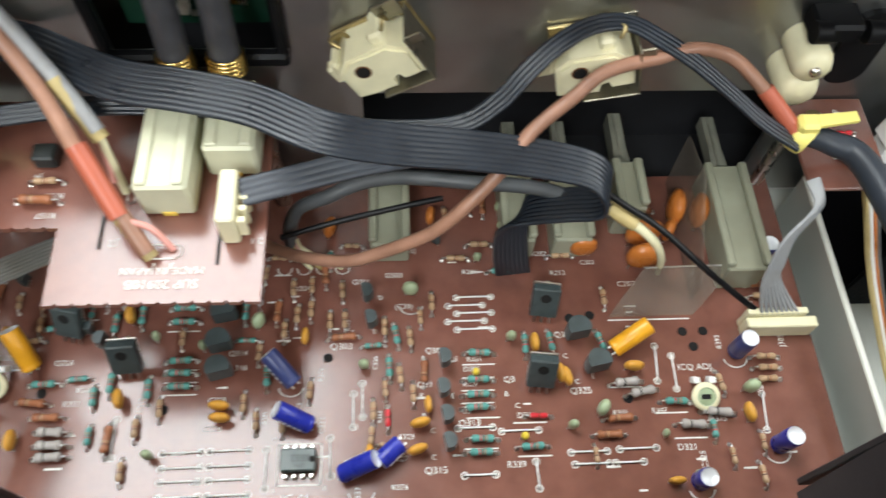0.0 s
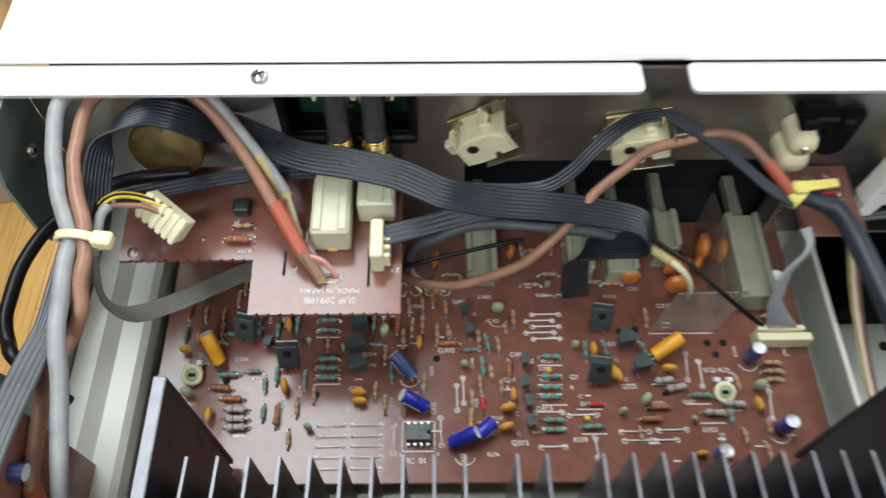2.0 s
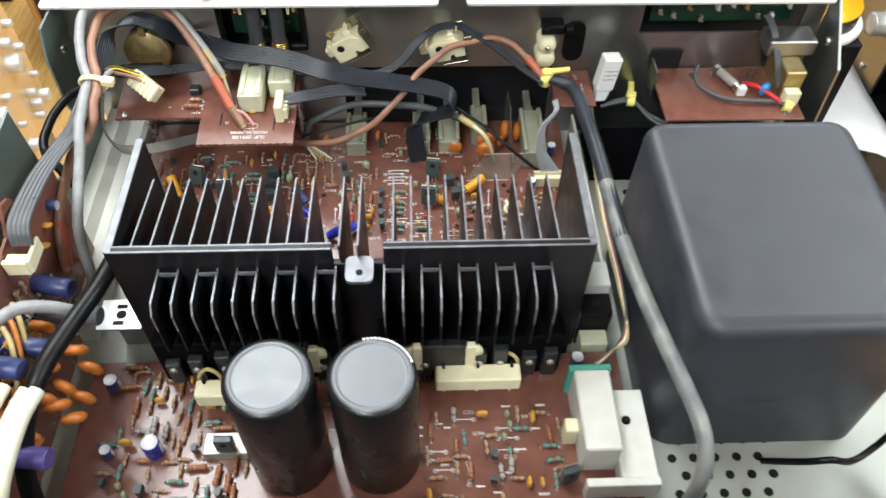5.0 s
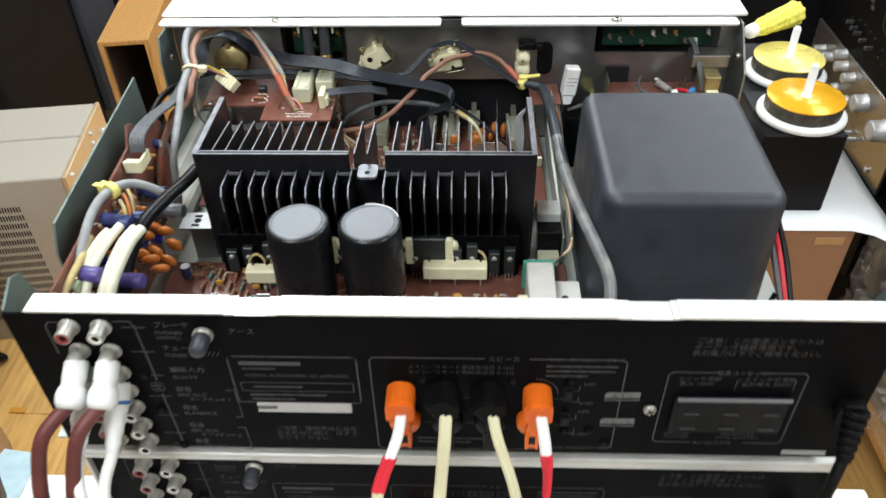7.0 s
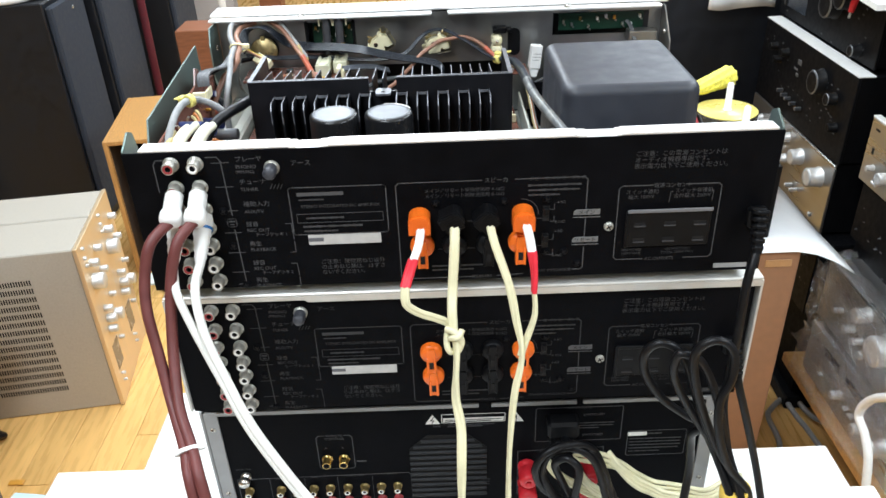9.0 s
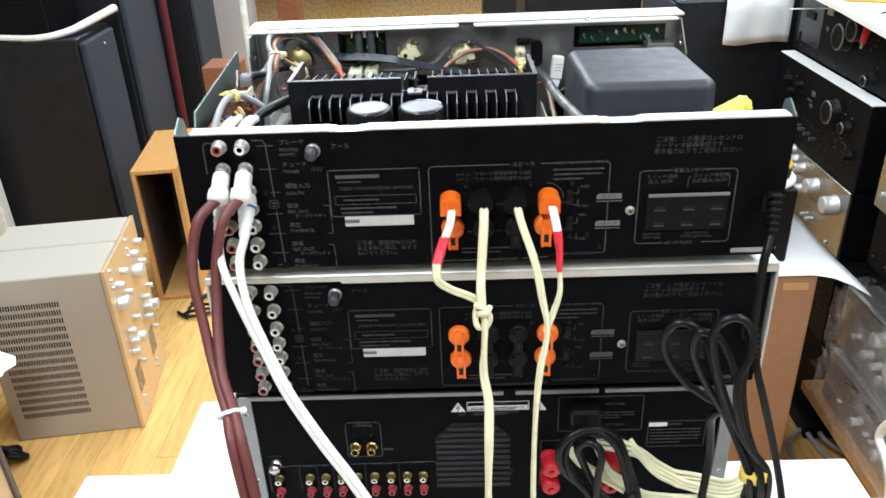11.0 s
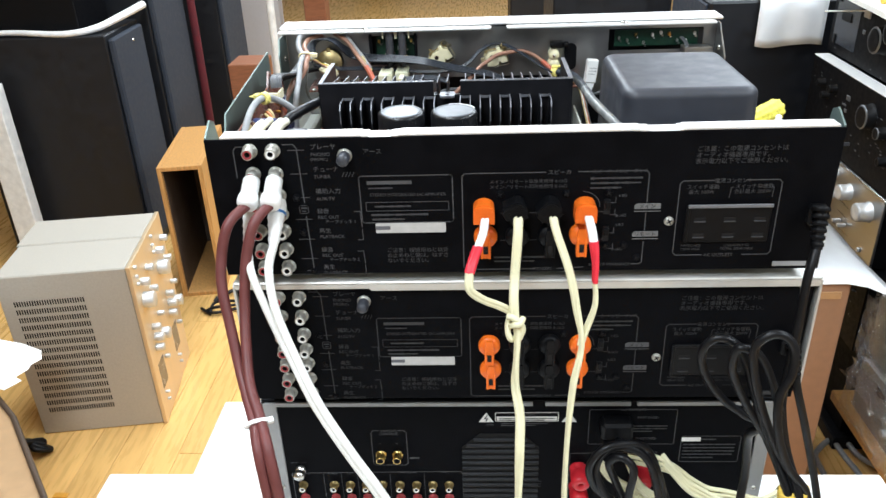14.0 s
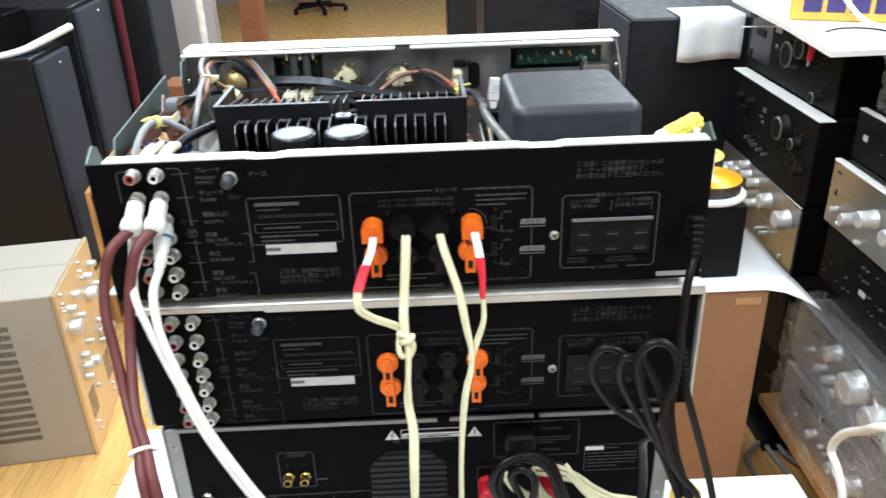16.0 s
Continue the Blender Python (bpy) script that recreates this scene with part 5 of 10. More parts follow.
def can(b, x0, x1, y0, y1, z0, z1, r, mat, n=5, flare=0.0):
    """A box with a rounded top edge and rounded upright corners."""
    rings = []
    for k in range(n + 1):
        a = radians(90 * k / n)
        rings.append((r * (1 - math.cos(a)), z1 - r + r * math.sin(a)))
    rings = [(-flare, z0)] + rings
    vs, count = [], 0
    for inset, z in rings:
        loop = rounded(x0 + inset, x1 - inset, y0 + inset, y1 - inset, max(r * 1.6 - inset, 0.0008), 7)
        count = len(loop)
        vs += [(p, q, z) for p, q in loop]
    fs = [(j * count + i, j * count + (i + 1) % count, (j + 1) * count + (i + 1) % count, (j + 1) * count + i) for j in range(len(rings) - 1) for i in range(count)]
    b.add(vs, fs, mat, True)
    b.add(vs[-count:], [tuple(range(count))], mat, True)


can(b, 0.0840, 0.1870, 0.0915, 0.2150, 0.0352, 0.1335, 0.0075, GREY_STEEL, flare=0.002)
b.make("can", TRAFO)
b = Mesh()
g = facing_back(0, 0.0903, 0)
stroke(b, [(0.115, 0.0803), (0.157, 0.0803), (0.154, 0.0738), (0.1135, 0.0738)], 0.0005, PRINT, g, True)
text_bars(b, 0.120, 0.0770, 0.030, 1, 0.004, 0.0034, PRINT_DIM, g, 21)
text_bars(b, 0.120, 0.0705, 0.032, 3, 0.0050, 0.0032, PRINT_DIM, g, 22)
b.make("can_print", TRAFO)

# ---- rear power board ----
REAR = thing("power_circuit_board", (-0.06, 0.07, 0.0444), "red-brown power supply board behind the heat sink", "circuit board")
b = Mesh()
b.bx(-0.188, 0.074, 0.006, 0.136, 0.0444, TOP, PCB, 0.0003)
b.make("board", REAR, "bare red-brown board")
for x, y in ((-0.18, 0.012), (0.066, 0.012), (-0.18, 0.13), (0.066, 0.13)):
    b = Mesh()
    b.rod((x, y, 0.0348), (x, y, 0.0446), 0.003, NICKEL, 10)
    b.make("standoff", REAR)
for x0, x1, y in ((-0.0190, 0.0215, 0.1155), (-0.131, -0.105, 0.1105)):
    b = Mesh()
    b.bx(x0, x1, y - 0.0045, y + 0.0045, 0.0545, 0.0645, CREAM, 0.0008)
    for k in range(3):
        x = x0 + 0.004 + k * (x1 - x0 - 0.008) / 2
        b.bx(x - 0.0006, x + 0.0006, y + 0.002, y + 0.0046, 0.060, 0.0665, HOLE, 0.0001)
        b.rod((x, y, TOP), (x, y, 0.055), 0.0006, SOLDER, 6)
    b.make("ceramic_resistor", REAR, "cream ceramic power resistor on wire legs")
    for cx in (x0 + 0.006, x1 - 0.006):
        b = Mesh()
        b.tube([(cx - 0.005, y + 0.004, 0.052), (cx - 0.005, y + 0.006, 0.064), (cx, y + 0.007, 0.0695), (cx + 0.005, y + 0.006, 0.064), (cx + 0.005, y + 0.004, 0.050)], 0.0010, KHAKI, 6)
        b.make("lead_loop", REAR)
for x, y, mesh, k in ((-0.175, 0.121, E_NAVY, 1.25), (-0.170, 0.086, E_NAVY, 1.0), (-0.149, 0.087, E_BLUE, 1.5), (-0.160, 0.030, E_NAVY, 1.2), (0.052, 0.128, E_NAVY, 1.2), (-0.1, 0.03, E_BLUE, 1.3)):
    put("electrolytic_capacitor", mesh, REAR, x, y, TOP + 0.001, 0, 0, 0, k)
for x, y, t, mesh in ((-0.150, 0.118, 90, R_TAN), (-0.145, 0.112, 90, R_TAN), (-0.141, 0.105, 80, R_TAN), (-0.152, 0.100, 90, R_GLASS), (-0.146, 0.097, 90, R_GLASS), (-0.156, 0.110, 90, R_TAN), (-0.119, 0.098, 0, R_RUST), (-0.010, 0.075, 90, R_TAN), (-0.004, 0.074, 90, R_RUST), (0.034, 0.085, 0, R_TEAL),
                      (0.035, 0.078, 10, R_TEAL), (-0.128, 0.070, 90, R_TAN), (-0.134, 0.064, 0, R_GLASS), (-0.120, 0.060, 90, R_TAN), (-0.150, 0.060, 0, R_RUST), (0.010, 0.060, 90, R_TAN)):
    put("resistor", mesh, REAR, x, y, TOP, t)
b = Mesh()
b.bx(-0.126, -0.104, 0.083, 0.094, TOP, TOP + 0.006, SHIELD, 0.0005)
b.make("small_heat_sink", REAR)
put("driver_transistor", Q_POWER, REAR, 0.040, 0.068, TOP, 15)
put("driver_transistor", Q_POWER, REAR, -0.115, 0.085, TOP + 0.004, 0)
for x0, y0, x1, y1 in ((-10, 100, -1, 100), (10, 95, 19, 95), (10, 90, 19, 90), (-22, 84, -15, 84), (-22, 80, -14, 80), (-20, 75, -12, 75), (9, 84, 18, 84), (-5, 78, -5, 68)):
    a, c, u = Vector((x0 / 1000, y0 / 1000, TOP)), Vector((x1 / 1000, y1 / 1000, TOP)), Vector((0, 0, 0.0006))
    b = Mesh()
    b.tube([a, a + u, c + u, c], 0.00026, PLUG_WHITE, 5, 1)
    for p in (a, c):
        b.lathe([(0.0011, 0), (0.0008, 0.00002)], SILK, 14, Matrix.Translation(p + Vector((0, 0, 0.0001))), close=False)
    b.make("wire_jumper", REAR)
for body, x, y in (("Q306", -2, 92), ("D305", 12, 80), ("C351", -6, 103), ("R309", 20, 100)):
    lettering(body, 0.0026, Matrix.Translation((x / 1000, y / 1000, TOP + 0.0002)), SILK, "lettering", REAR)
rnd = random.Random(19)
taken = [(ob.matrix_basis.translation + REAR.location) for ob in REAR.children]
for x0, x1, y0, y1, n in ((-0.172, -0.106, 0.056, 0.132, 84), (-0.105, -0.030, 0.014, 0.060, 25), (-0.025, 0.044, 0.024, 0.104, 62), (-0.10, -0.03, 0.104, 0.128, 18), (-0.18, -0.11, 0.015, 0.060, 36)):
    for k in range(n):
        for attempt in range(12):
            p = Vector((rnd.uniform(x0, x1), rnd.uniform(y0, y1), TOP))
            if all((p - q).xy.length > 0.0050 for q in taken) and min((p - Vector((-0.0855, 0.0830, TOP))).length, (p - Vector((-0.0455, 0.0842, TOP))).length) > 0.020:
                mesh, kind, c = rnd.choice(BAG)
                put(kind, mesh, REAR, p.x, p.y, TOP, rnd.choice((0, 90, 90)) + rnd.uniform(-6, 6), 0, 0, rnd.uniform(0.8, 1.1))
                taken.append(p)
                break
b = Mesh()
g = Matrix.Translation((0, 0, TOP + 0.00015))
for k in range(60):
    text_bars(b, rnd.uniform(-0.16, 0.04), rnd.uniform(0.02, 0.11), rnd.uniform(0.004, 0.0065), 1, 0.002, 0.0013, SILK, g, k + 300)
tagged(b.make("small_print", REAR), "white printed part codes on the board", kind="stuff")
# white bracket block at the right of that board
RELAY_WHITE = surface("aged_white_case", (0.58, 0.57, 0.53), 0.5, vary=0.08, scale=80, stain=0.4, sscale=50, stain_colour=(0.42, 0.40, 0.35))
b = Mesh()
b.bx(0.0460, 0.0625, 0.0730, 0.1130, TOP, 0.0690, RELAY_WHITE, 0.0008)
b.bx(0.0440, 0.0640, 0.1130, 0.1165, TOP, 0.0680, surface("sea_green_plastic", (0.06, 0.32, 0.24), 0.45), 0.0005)
b.bx(0.0400, 0.0460, 0.0860, 0.0930, TOP, 0.0600, CREAM, 0.0006)
b.make("relay", REAR, "white relay block with a green end")
b = Mesh()
b.bx(0.0625, 0.0790, 0.0640, 0.1080, 0.0560, 0.0576, RELAY_WHITE, 0.0005)
b.bx(0.0625, 0.0640, 0.0640, 0.1080, TOP, 0.0560, RELAY_WHITE)
b.bx(0.0460, 0.0790, 0.0600, 0.0640, TOP, 0.0600, RELAY_WHITE, 0.0005)
cross_screw(b, Matrix.Translation((0.069, 0.092, 0.0576)), 0.0022, BLACK_STEEL)
b.make("white_bracket", REAR, "white steel bracket with a screw")
# output transistors clamped to the sink's back
for x in (-0.088, -0.015):
    b = Mesh()
    b.bx(x - 0.011, x + 0.011, 0.1195, 0.1243, 0.058, 0.081, EPOXY, 0.0008)
    b.make("output_transistor", SINK)
    for s in (-1, 1):
        b = Mesh()
        b.lathe([(0.0, -0.002), (0.0048, -0.0012), (0.0052, 0.001), (0.0, 0.002)], CREAM, 14, pose(x + s * 0.0135, 0.1215, 0.0745, 90, 0, 0))
        b.lathe([(0.0, -0.002), (0.0048, -0.0012), (0.0052, 0.001), (0.0, 0.002)], CREAM, 14, pose(x + s * 0.0135, 0.1215, 0.0655, 90, 0, 0))
        b.bx(x + s * 0.0120 - 0.003, x + s * 0.0120 + 0.003, 0.1195, 0.1230, 0.060, 0.0805, CREAM, 0.0006)
        b.make("insulator_clip", SINK, "cream plastic insulator")
# zinc bracket at the sink's left, grey tab at its right, terminal strip under its front
b = Mesh()
b.bx(-0.1800, -0.1590, 0.138, 0.155, 0.0720, 0.0735, ZINC)
b.bx(-0.1800, -0.1590, 0.1535, 0.155, 0.0350, 0.0720, ZINC)
for y in (0.1415, 0.1510):
    b.bx(-0.1725, -0.1675, y - 0.0011, y + 0.0011, 0.0735, 0.0737, HOLE)
b.lathe([(0.0024, 0), (0.0024, 0.0002)], HOLE, 14, Matrix.Translation((-0.1695, 0.1463, 0.0735)))
one("zinc_bracket", b, "zinc-plated bracket with two holes beside the heat sink", "bracket")
b = Mesh()
b.bx(0.0560, 0.0700, 0.1380, 0.1470, 0.0350, 0.0500, IVORY, 0.0006)
b.bx(0.0555, 0.0715, 0.1475, 0.1600, 0.0350, 0.0640, BLACK_PLASTIC, 0.0006)
b.lathe([(0.0022, 0), (0.0022, 0.0002)], HOLE, 14, Matrix.Translation((0.0640, 0.1540, 0.0640)))
b.bx(0.0555, 0.0715, 0.1605, 0.1760, 0.0350, 0.0700, surface("pale_grey_plastic", (0.62, 0.62, 0.58), 0.5), 0.0006)
one("spacer_block", b, "pale and black stacked block between heat sink and transformer", "block")
b = Mesh()
b.bx(-0.104, -0.032, 0.160, 0.170, 0.0350, 0.0530, CREAM, 0.0008)
for i in range(11):
    x = -0.099 + i * 0.0062
    b.bx(x - 0.0014, x + 0.0014, 0.1615, 0.1685, 0.0530, 0.0532, HOLE)
    b.bx(x + 0.0022, x + 0.0028, 0.160, 0.170, 0.0530, 0.0545, CREAM, 0.0002)
one("terminal_strip", b, "cream terminal strip with dark slots under the fins", "terminal strip")

# ---- small switch board above the main board ----
SUB = thing("switch_circuit_board", (-0.13, 0.28, 0.0850), "small red-brown board with white print and two switches", "circuit board")
b = Mesh()
poly = [(-0.1970, 0.2700)]
for i in range(11):
    x = -0.1930 + i * 0.0040
    poly += [(x, 0.2700), (x + 0.0006, 0.2707), (x + 0.0012, 0.2700)]
poly += [(-0.1490, 0.2700), (-0.1485, 0.2482)]
for i in range(12):
    x = -0.1460 + i * 0.0041
    poly += [(x, 0.2482), (x + 0.0006, 0.2489), (x + 0.0012, 0.2482)]
poly += [(-0.0960, 0.2482), (-0.0960, 0.3115), (-0.1985, 0.3115), (-0.1985, 0.3000)]
b.prism(poly, 0.0850, 0.0866, PCB)
b.make("board", SUB)
Z2 = 0.0866
PLUNGER = surface("dark_grey_plunger", (0.045, 0.045, 0.05), 0.35, vary=0.2, scale=200)
for x0, x1, y0, h in ((-0.1275, -0.1140, 0.2735, 0.0125), (-0.1118, -0.0985, 0.2855, 0.0120)):
    b = Mesh()
    b.bx(x0, x1, y0, 0.3080, Z2, Z2 + h, IVORY, 0.0008)
    body = b.make("push_switch", SUB, "aged ivory push switch body")
    for s in (0.0, 1.0):
        Mesh().bx(x0 + 0.0008 + s * (x1 - x0 - 0.0046), x0 + 0.0038 + s * (x1 - x0 - 0.0046), y0 + 0.0008, 0.3075, Z2 + h, Z2 + h + 0.0010, IVORY, 0.0004).make("rail", body)
    xc = (x0 + x1) / 2
    Mesh().bx(xc - 0.0018, xc + 0.0018, y0 - 0.0004, y0 + 0.0010, Z2, Z2 + 0.0016, YELLOW, 0.0002).make("latch", body, "small yellow latch")
    b = Mesh()
    xs = -0.1178 if xc < -0.11 else -0.1050
    b.rod((xs, 0.3065, 0.1110), (xs, 0.3105, 0.1340), 0.0041, PLUNGER, 14, 0.0039)
    for k in range(5):
        b.lathe([(0.0044, k * 0.0013), (0.0050, k * 0.0013 + 0.0005), (0.0044, k * 0.0013 + 0.001)], GOLD, 14, pose(xs, 0.3055, 0.1052, -6, 0, 0), close=False)
    b.rod((xs, 0.3050, 0.1000), (xs, 0.3060, 0.1120), 0.0030, PLUNGER, 12)
    for s in (-1, 1):
        b.prism([(xs + s * 0.0068 - 0.0010, 0.1345), (xs + s * 0.0068 + 0.0010, 0.1345), (xs + s * 0.0068 + 0.0006, 0.1270), (xs + s * 0.0068 - 0.0004, 0.1270)][::-1], 0.3085, 0.3110, CREAM, "y")
    b.make("switch_plunger", SUB, "dark grey plunger with a brass spring")
b = Mesh()
b.bx(-0.1065, -0.1020, 0.2645, 0.2800, Z2, Z2 + 0.0115, CREAM, 0.0006)
plug = b.make("plug_housing", SUB, "cream four-way plug housing")
for k in range(4):
    Mesh().bx(-0.1025, -0.0997, 0.2660 + k * 0.0034, 0.2677 + k * 0.0034, Z2 + 0.0015, Z2 + 0.0085, CREAM, 0.0003).make("rib", plug)
b = Mesh()
m = pose(-0.1768, 0.2775, 0.1035, 38, 18, -36) @ Matrix.Diagonal((0.84, 0.70, 0.86, 1.0))
b.bx(-0.0105, 0.0105, -0.0065, 0.0065, -0.0045, 0.0035, CREAM, 0.0006, m)
plug = b.make("plug_housing", SUB, "cream loose plug housing with yellow wires")
for k in range(6):
    Mesh().bx(-0.0092 + k * 0.0034, -0.0068 + k * 0.0034, -0.0072, 0.0072, 0.0020, 0.0042, CREAM, 0.0004, m).make("rib", plug)
for x, y, t in ((-0.154, 0.2835, 2), (-0.155, 0.2775, -2)):
    put("resistor", R_RUST if y < 0.28 else R_TAN, SUB, x, y, Z2, t)
b = Mesh()
b.bx(-0.158, -0.152, 0.2885, 0.2940, Z2, Z2 + 0.0045, EPOXY, 0.0006, None)
b.make("chip", SUB)
b = Mesh()
g = Matrix.Translation((0, 0, Z2 + 0.0002))
for x, y0, y1 in ((-0.1375, 0.2640, 0.2730), (-0.1075, 0.2590, 0.2735)):
    stroke(b, [(x, y0), (x, y1)], 0.0009, HOLE, g)
stroke(b, rounded(-0.1265, -0.1165, 0.2605, 0.2645, 0.0018), 0.0004, SILK, g, True)
stroke(b, rounded(-0.1325, -0.1305, 0.2770, 0.2830, 0.0009), 0.0004, SILK, g, True)
b.lathe([(0.0022, 0), (0.0018, 0.0006), (0.0, 0.0008)], SOLDER, 14, Matrix.Translation((-0.1925, 0.2735, Z2)))
b.lathe([(0.0009, 0), (0.0, 0.0005)], SOLDER, 10, Matrix.Translation((-0.168, 0.2790, Z2)))
tagged(b.make("printed_mark", SUB), kind="stuff")
for body, x, y, s in (("SUP 20910B", -0.1115, 0.2545, 0.0036), ("MADE IN JAPAN", -0.1105, 0.2580, 0.0029), ("J2", -0.133, 0.2660, 0.0028), ("R157", -0.150, 0.2745, 0.0024), ("R156", -0.149, 0.2805, 0.0024), ("J4", -0.156, 0.2865, 0.0024), ("S1", -0.0970, 0.2790, 0.0030), ("2 1", -0.0965, 0.2660, 0.0026), ("3", -0.1180, 0.2592, 0.0024), ("2", -0.1225, 0.2592, 0.0024)):
    lettering(body, s, pose(x, y, Z2 + 0.0003, 0, 0, 180), SILK, "lettering", SUB)
for x, y in ((-0.194, 0.306), (-0.100, 0.306), (-0.150, 0.306)):
    b = Mesh()
    b.rod((x, y, (TOP if x > -0.19 else 0.0348) - 0.0039), (x, y, 0.0852), 0.0025, NICKEL, 10)
    b.make("standoff", SUB)

SUB.location += Vector((0.0022, -0.0028, 0.0039))

# ---- controls on the front plate ----
POT = thing("rotary_potentiometer", (-0.178, 0.3118, 0.115), "round brass-backed rotary potentiometer on the front plate", "potentiometer")
b = Mesh()
m = pose(-0.178, 0.3120, 0.1085, 84, 0, 0)
b.lathe([(0.0128, 0.0), (0.0128, 0.0085)], BLACK_PLASTIC, 30, m)
b.make("body", POT)
b = Mesh()
b.lathe([(0.0131, 0.0080), (0.0131, 0.0105), (0.0122, 0.0115), (0.0, 0.0117)], BRASS, 36, m)
b.bx(-0.0022, 0.0022, 0.0105, 0.0150, 0.0085, 0.0120, BRASS, 0.0003, m)
b.make("cover", POT, "tarnished brass cover with stamped figures")
lettering("M 250kΩB", 0.0040, m @ pose(0, -0.0035, 0.0118), surface("stamp_ink", (0.10, 0.075, 0.03), 0.6), "lettering", POT, "CENTER")


TIN = surface("tarnished_tin_frame", (0.30, 0.28, 0.22), 0.3, 0.9, 0.2, 200, stain=0.4, sscale=60, stain_colour=(0.18, 0.14, 0.09))
BURNT = surface("burnt_brown_ring", (0.16, 0.07, 0.025), 0.6)


def rotary(x, z, tilt):
    t = thing("rotary_switch", (x, 0.3118, z), "cream rotary switch block in a tarnished metal frame", "switch", "front switches")
    m = pose(x, 0.3118, z, 90, 0, 0) @ pose(0, 0, 0, 0, 0, tilt)
    b = Mesh()
    b.bx(-0.0115, 0.0115, -0.0080, 0.0080, 0.0, 0.0012, BRASS, 0.0003, m)
    b.bx(0.0106, 0.0112, -0.0078, 0.0078, 0.0012, 0.0142, TIN, 0.0002, m)
    b.bx(-0.0040, 0.0112, -0.0082, -0.0076, 0.0012, 0.0142, TIN, 0.0002, m)
    b.bx(0.0040, 0.0112, 0.0076, 0.0128, 0.0040, 0.0046, TIN, 0.0002, m)
    b.bx(0.0104, 0.0150, 0.0044, 0.0072, 0.0120, 0.0127, TIN, 0.0002, m)
    b.make("frame", t, "tarnished metal frame")
    b = Mesh()
    shape = [(-0.0108, -0.0062), (-0.0060, -0.0070), (0.0005, -0.0070), (0.0012, -0.0040), (0.0036, -0.0034), (0.0044, -0.0058), (0.0098, -0.0056), (0.0098, 0.0030), (0.0050, 0.0072), (-0.0070, 0.0072), (-0.0108, 0.0040)]
    b.prism(shape, 0.0012, 0.0120, CREAM, "z", m)
    b.prism([(x * 0.86, y * 0.86) for x, y in shape], 0.0120, 0.0127, CREAM, "z", m)
    b.lathe([(0.0023, 0), (0.0019, 0.0001)], BURNT, 16, m @ pose(-0.0045, 0.0022, 0.0127), close=False)
    b.lathe([(0.0019, 0.0001), (0.0, 0.00005)], HOLE, 16, m @ pose(-0.0045, 0.0022, 0.0127), close=False)
    block = b.make("block", t, "cream moulded block")
    for q in ((0.0010, 0.0050, 0.0050, 0.0100, 0.0012, 0.0105), (-0.0165, -0.0106, -0.0040, 0.0022, 0.0030, 0.0070), (-0.0128, -0.0104, 0.0000, 0.0058, 0.0030, 0.0100)):
        Mesh().bx(*q, CREAM, 0.0008, m).make("moulded_ear", block)
    for k in (-1, 1):
        b = Mesh()
        b.tube([m @ Vector((k * 0.006, 0.0075, 0.004)), m @ Vector((k * 0.006, 0.0110, 0.006)), m @ Vector((k * 0.0075, 0.0125, 0.009)), m @ Vector((k * 0.0060, 0.0105, 0.0105))], 0.0006, BRASS, 6)
        b.make("lug", t)


rotary(-0.0630, 0.1125, 30)
rotary(-0.0070, 0.1100, 12)
T = thing("rotary_switch", (0.0520, 0.3118, 0.107), "cream two-lobed switch block with a dark terminal cap", "switch", "front switches")
b = Mesh()
for z, r in ((0.1020, 0.0058), (0.1115, 0.0054)):
    b.lathe([(r, 0.0), (r, 0.010), (r * 0.8, 0.0125), (0, 0.013)], CREAM, 20, facing_back(0.0505, 0.3118, z))
b.lathe([(0.0016, 0.0125), (0.0014, 0.0138), (0, 0.014)], NICKEL, 12, facing_back(0.0505, 0.3118, 0.1115))
b.make("block", T)
b = Mesh()
b.bx(0.0470, 0.0600, 0.302, 0.3118, 0.1180, 0.1240, BLACK_PLASTIC, 0.001)
for s in (-1, 1):
    b.lathe([(0.0030, 0), (0.0030, 0.004)], BLACK_PLASTIC, 14, pose(0.0535 + s * 0.0068, 0.303, 0.1215, 0, 90, 0))
b.make("terminal_cap", T)
b = Mesh()
b.prism(rounded(0.062, 0.074, 0.094, 0.121, 0.0055), 0.3100, 0.3119, BLACK_PLASTIC, "y")
one("cable_grommet", b, "black rubber grommet in the front plate", "grommet")
# dark bezel behind the push keys
b = Mesh()
b.bx(-0.137, -0.088, 0.3080, 0.3119, 0.1040, 0.1085, BLACK_PLASTIC, 0.001)
b.bx(-0.091, -0.088, 0.3080, 0.3119, 0.1085, 0.1350, BLACK_PLASTIC, 0.001)
b.bx(-0.137, -0.134, 0.3080, 0.3119, 0.1085, 0.1350, BLACK_PLASTIC, 0.001)
one("key_bezel", b, "black plastic bezel round the push keys", "bezel")

# ---- mains board at the front right ----
MAINS = thing("fuse_circuit_board", (0.16, 0.29, 0.0855), "red-brown fuse board beside the power switch", "circuit board")
ZM = 0.0871
b = Mesh()
b.bx(0.1180, 0.1990, 0.2640, 0.3110, 0.0855, ZM, PCB, 0.0003)
b.make("board", MAINS)
b = Mesh()
b.bx(0.1168, 0.1180, 0.2950, 0.3115, 0.0780, 0.0960, ZINC)
b.bx(0.1168, 0.1350, 0.3100, 0.3115, 0.0872, 0.1000, HOLE)
b.make("bracket", MAINS)
# Black sheet added for the shade under this board; it hides the floor.
b = Mesh()
b.bx(0.0820, 0.1990, 0.2660, 0.2672, 0.0352, 0.0800, BLACK_STEEL, 0.0003)
b.bx(0.0820, 0.1990, 0.2672, 0.3110, 0.0352, 0.0364, BLACK_STEEL, 0.0003)
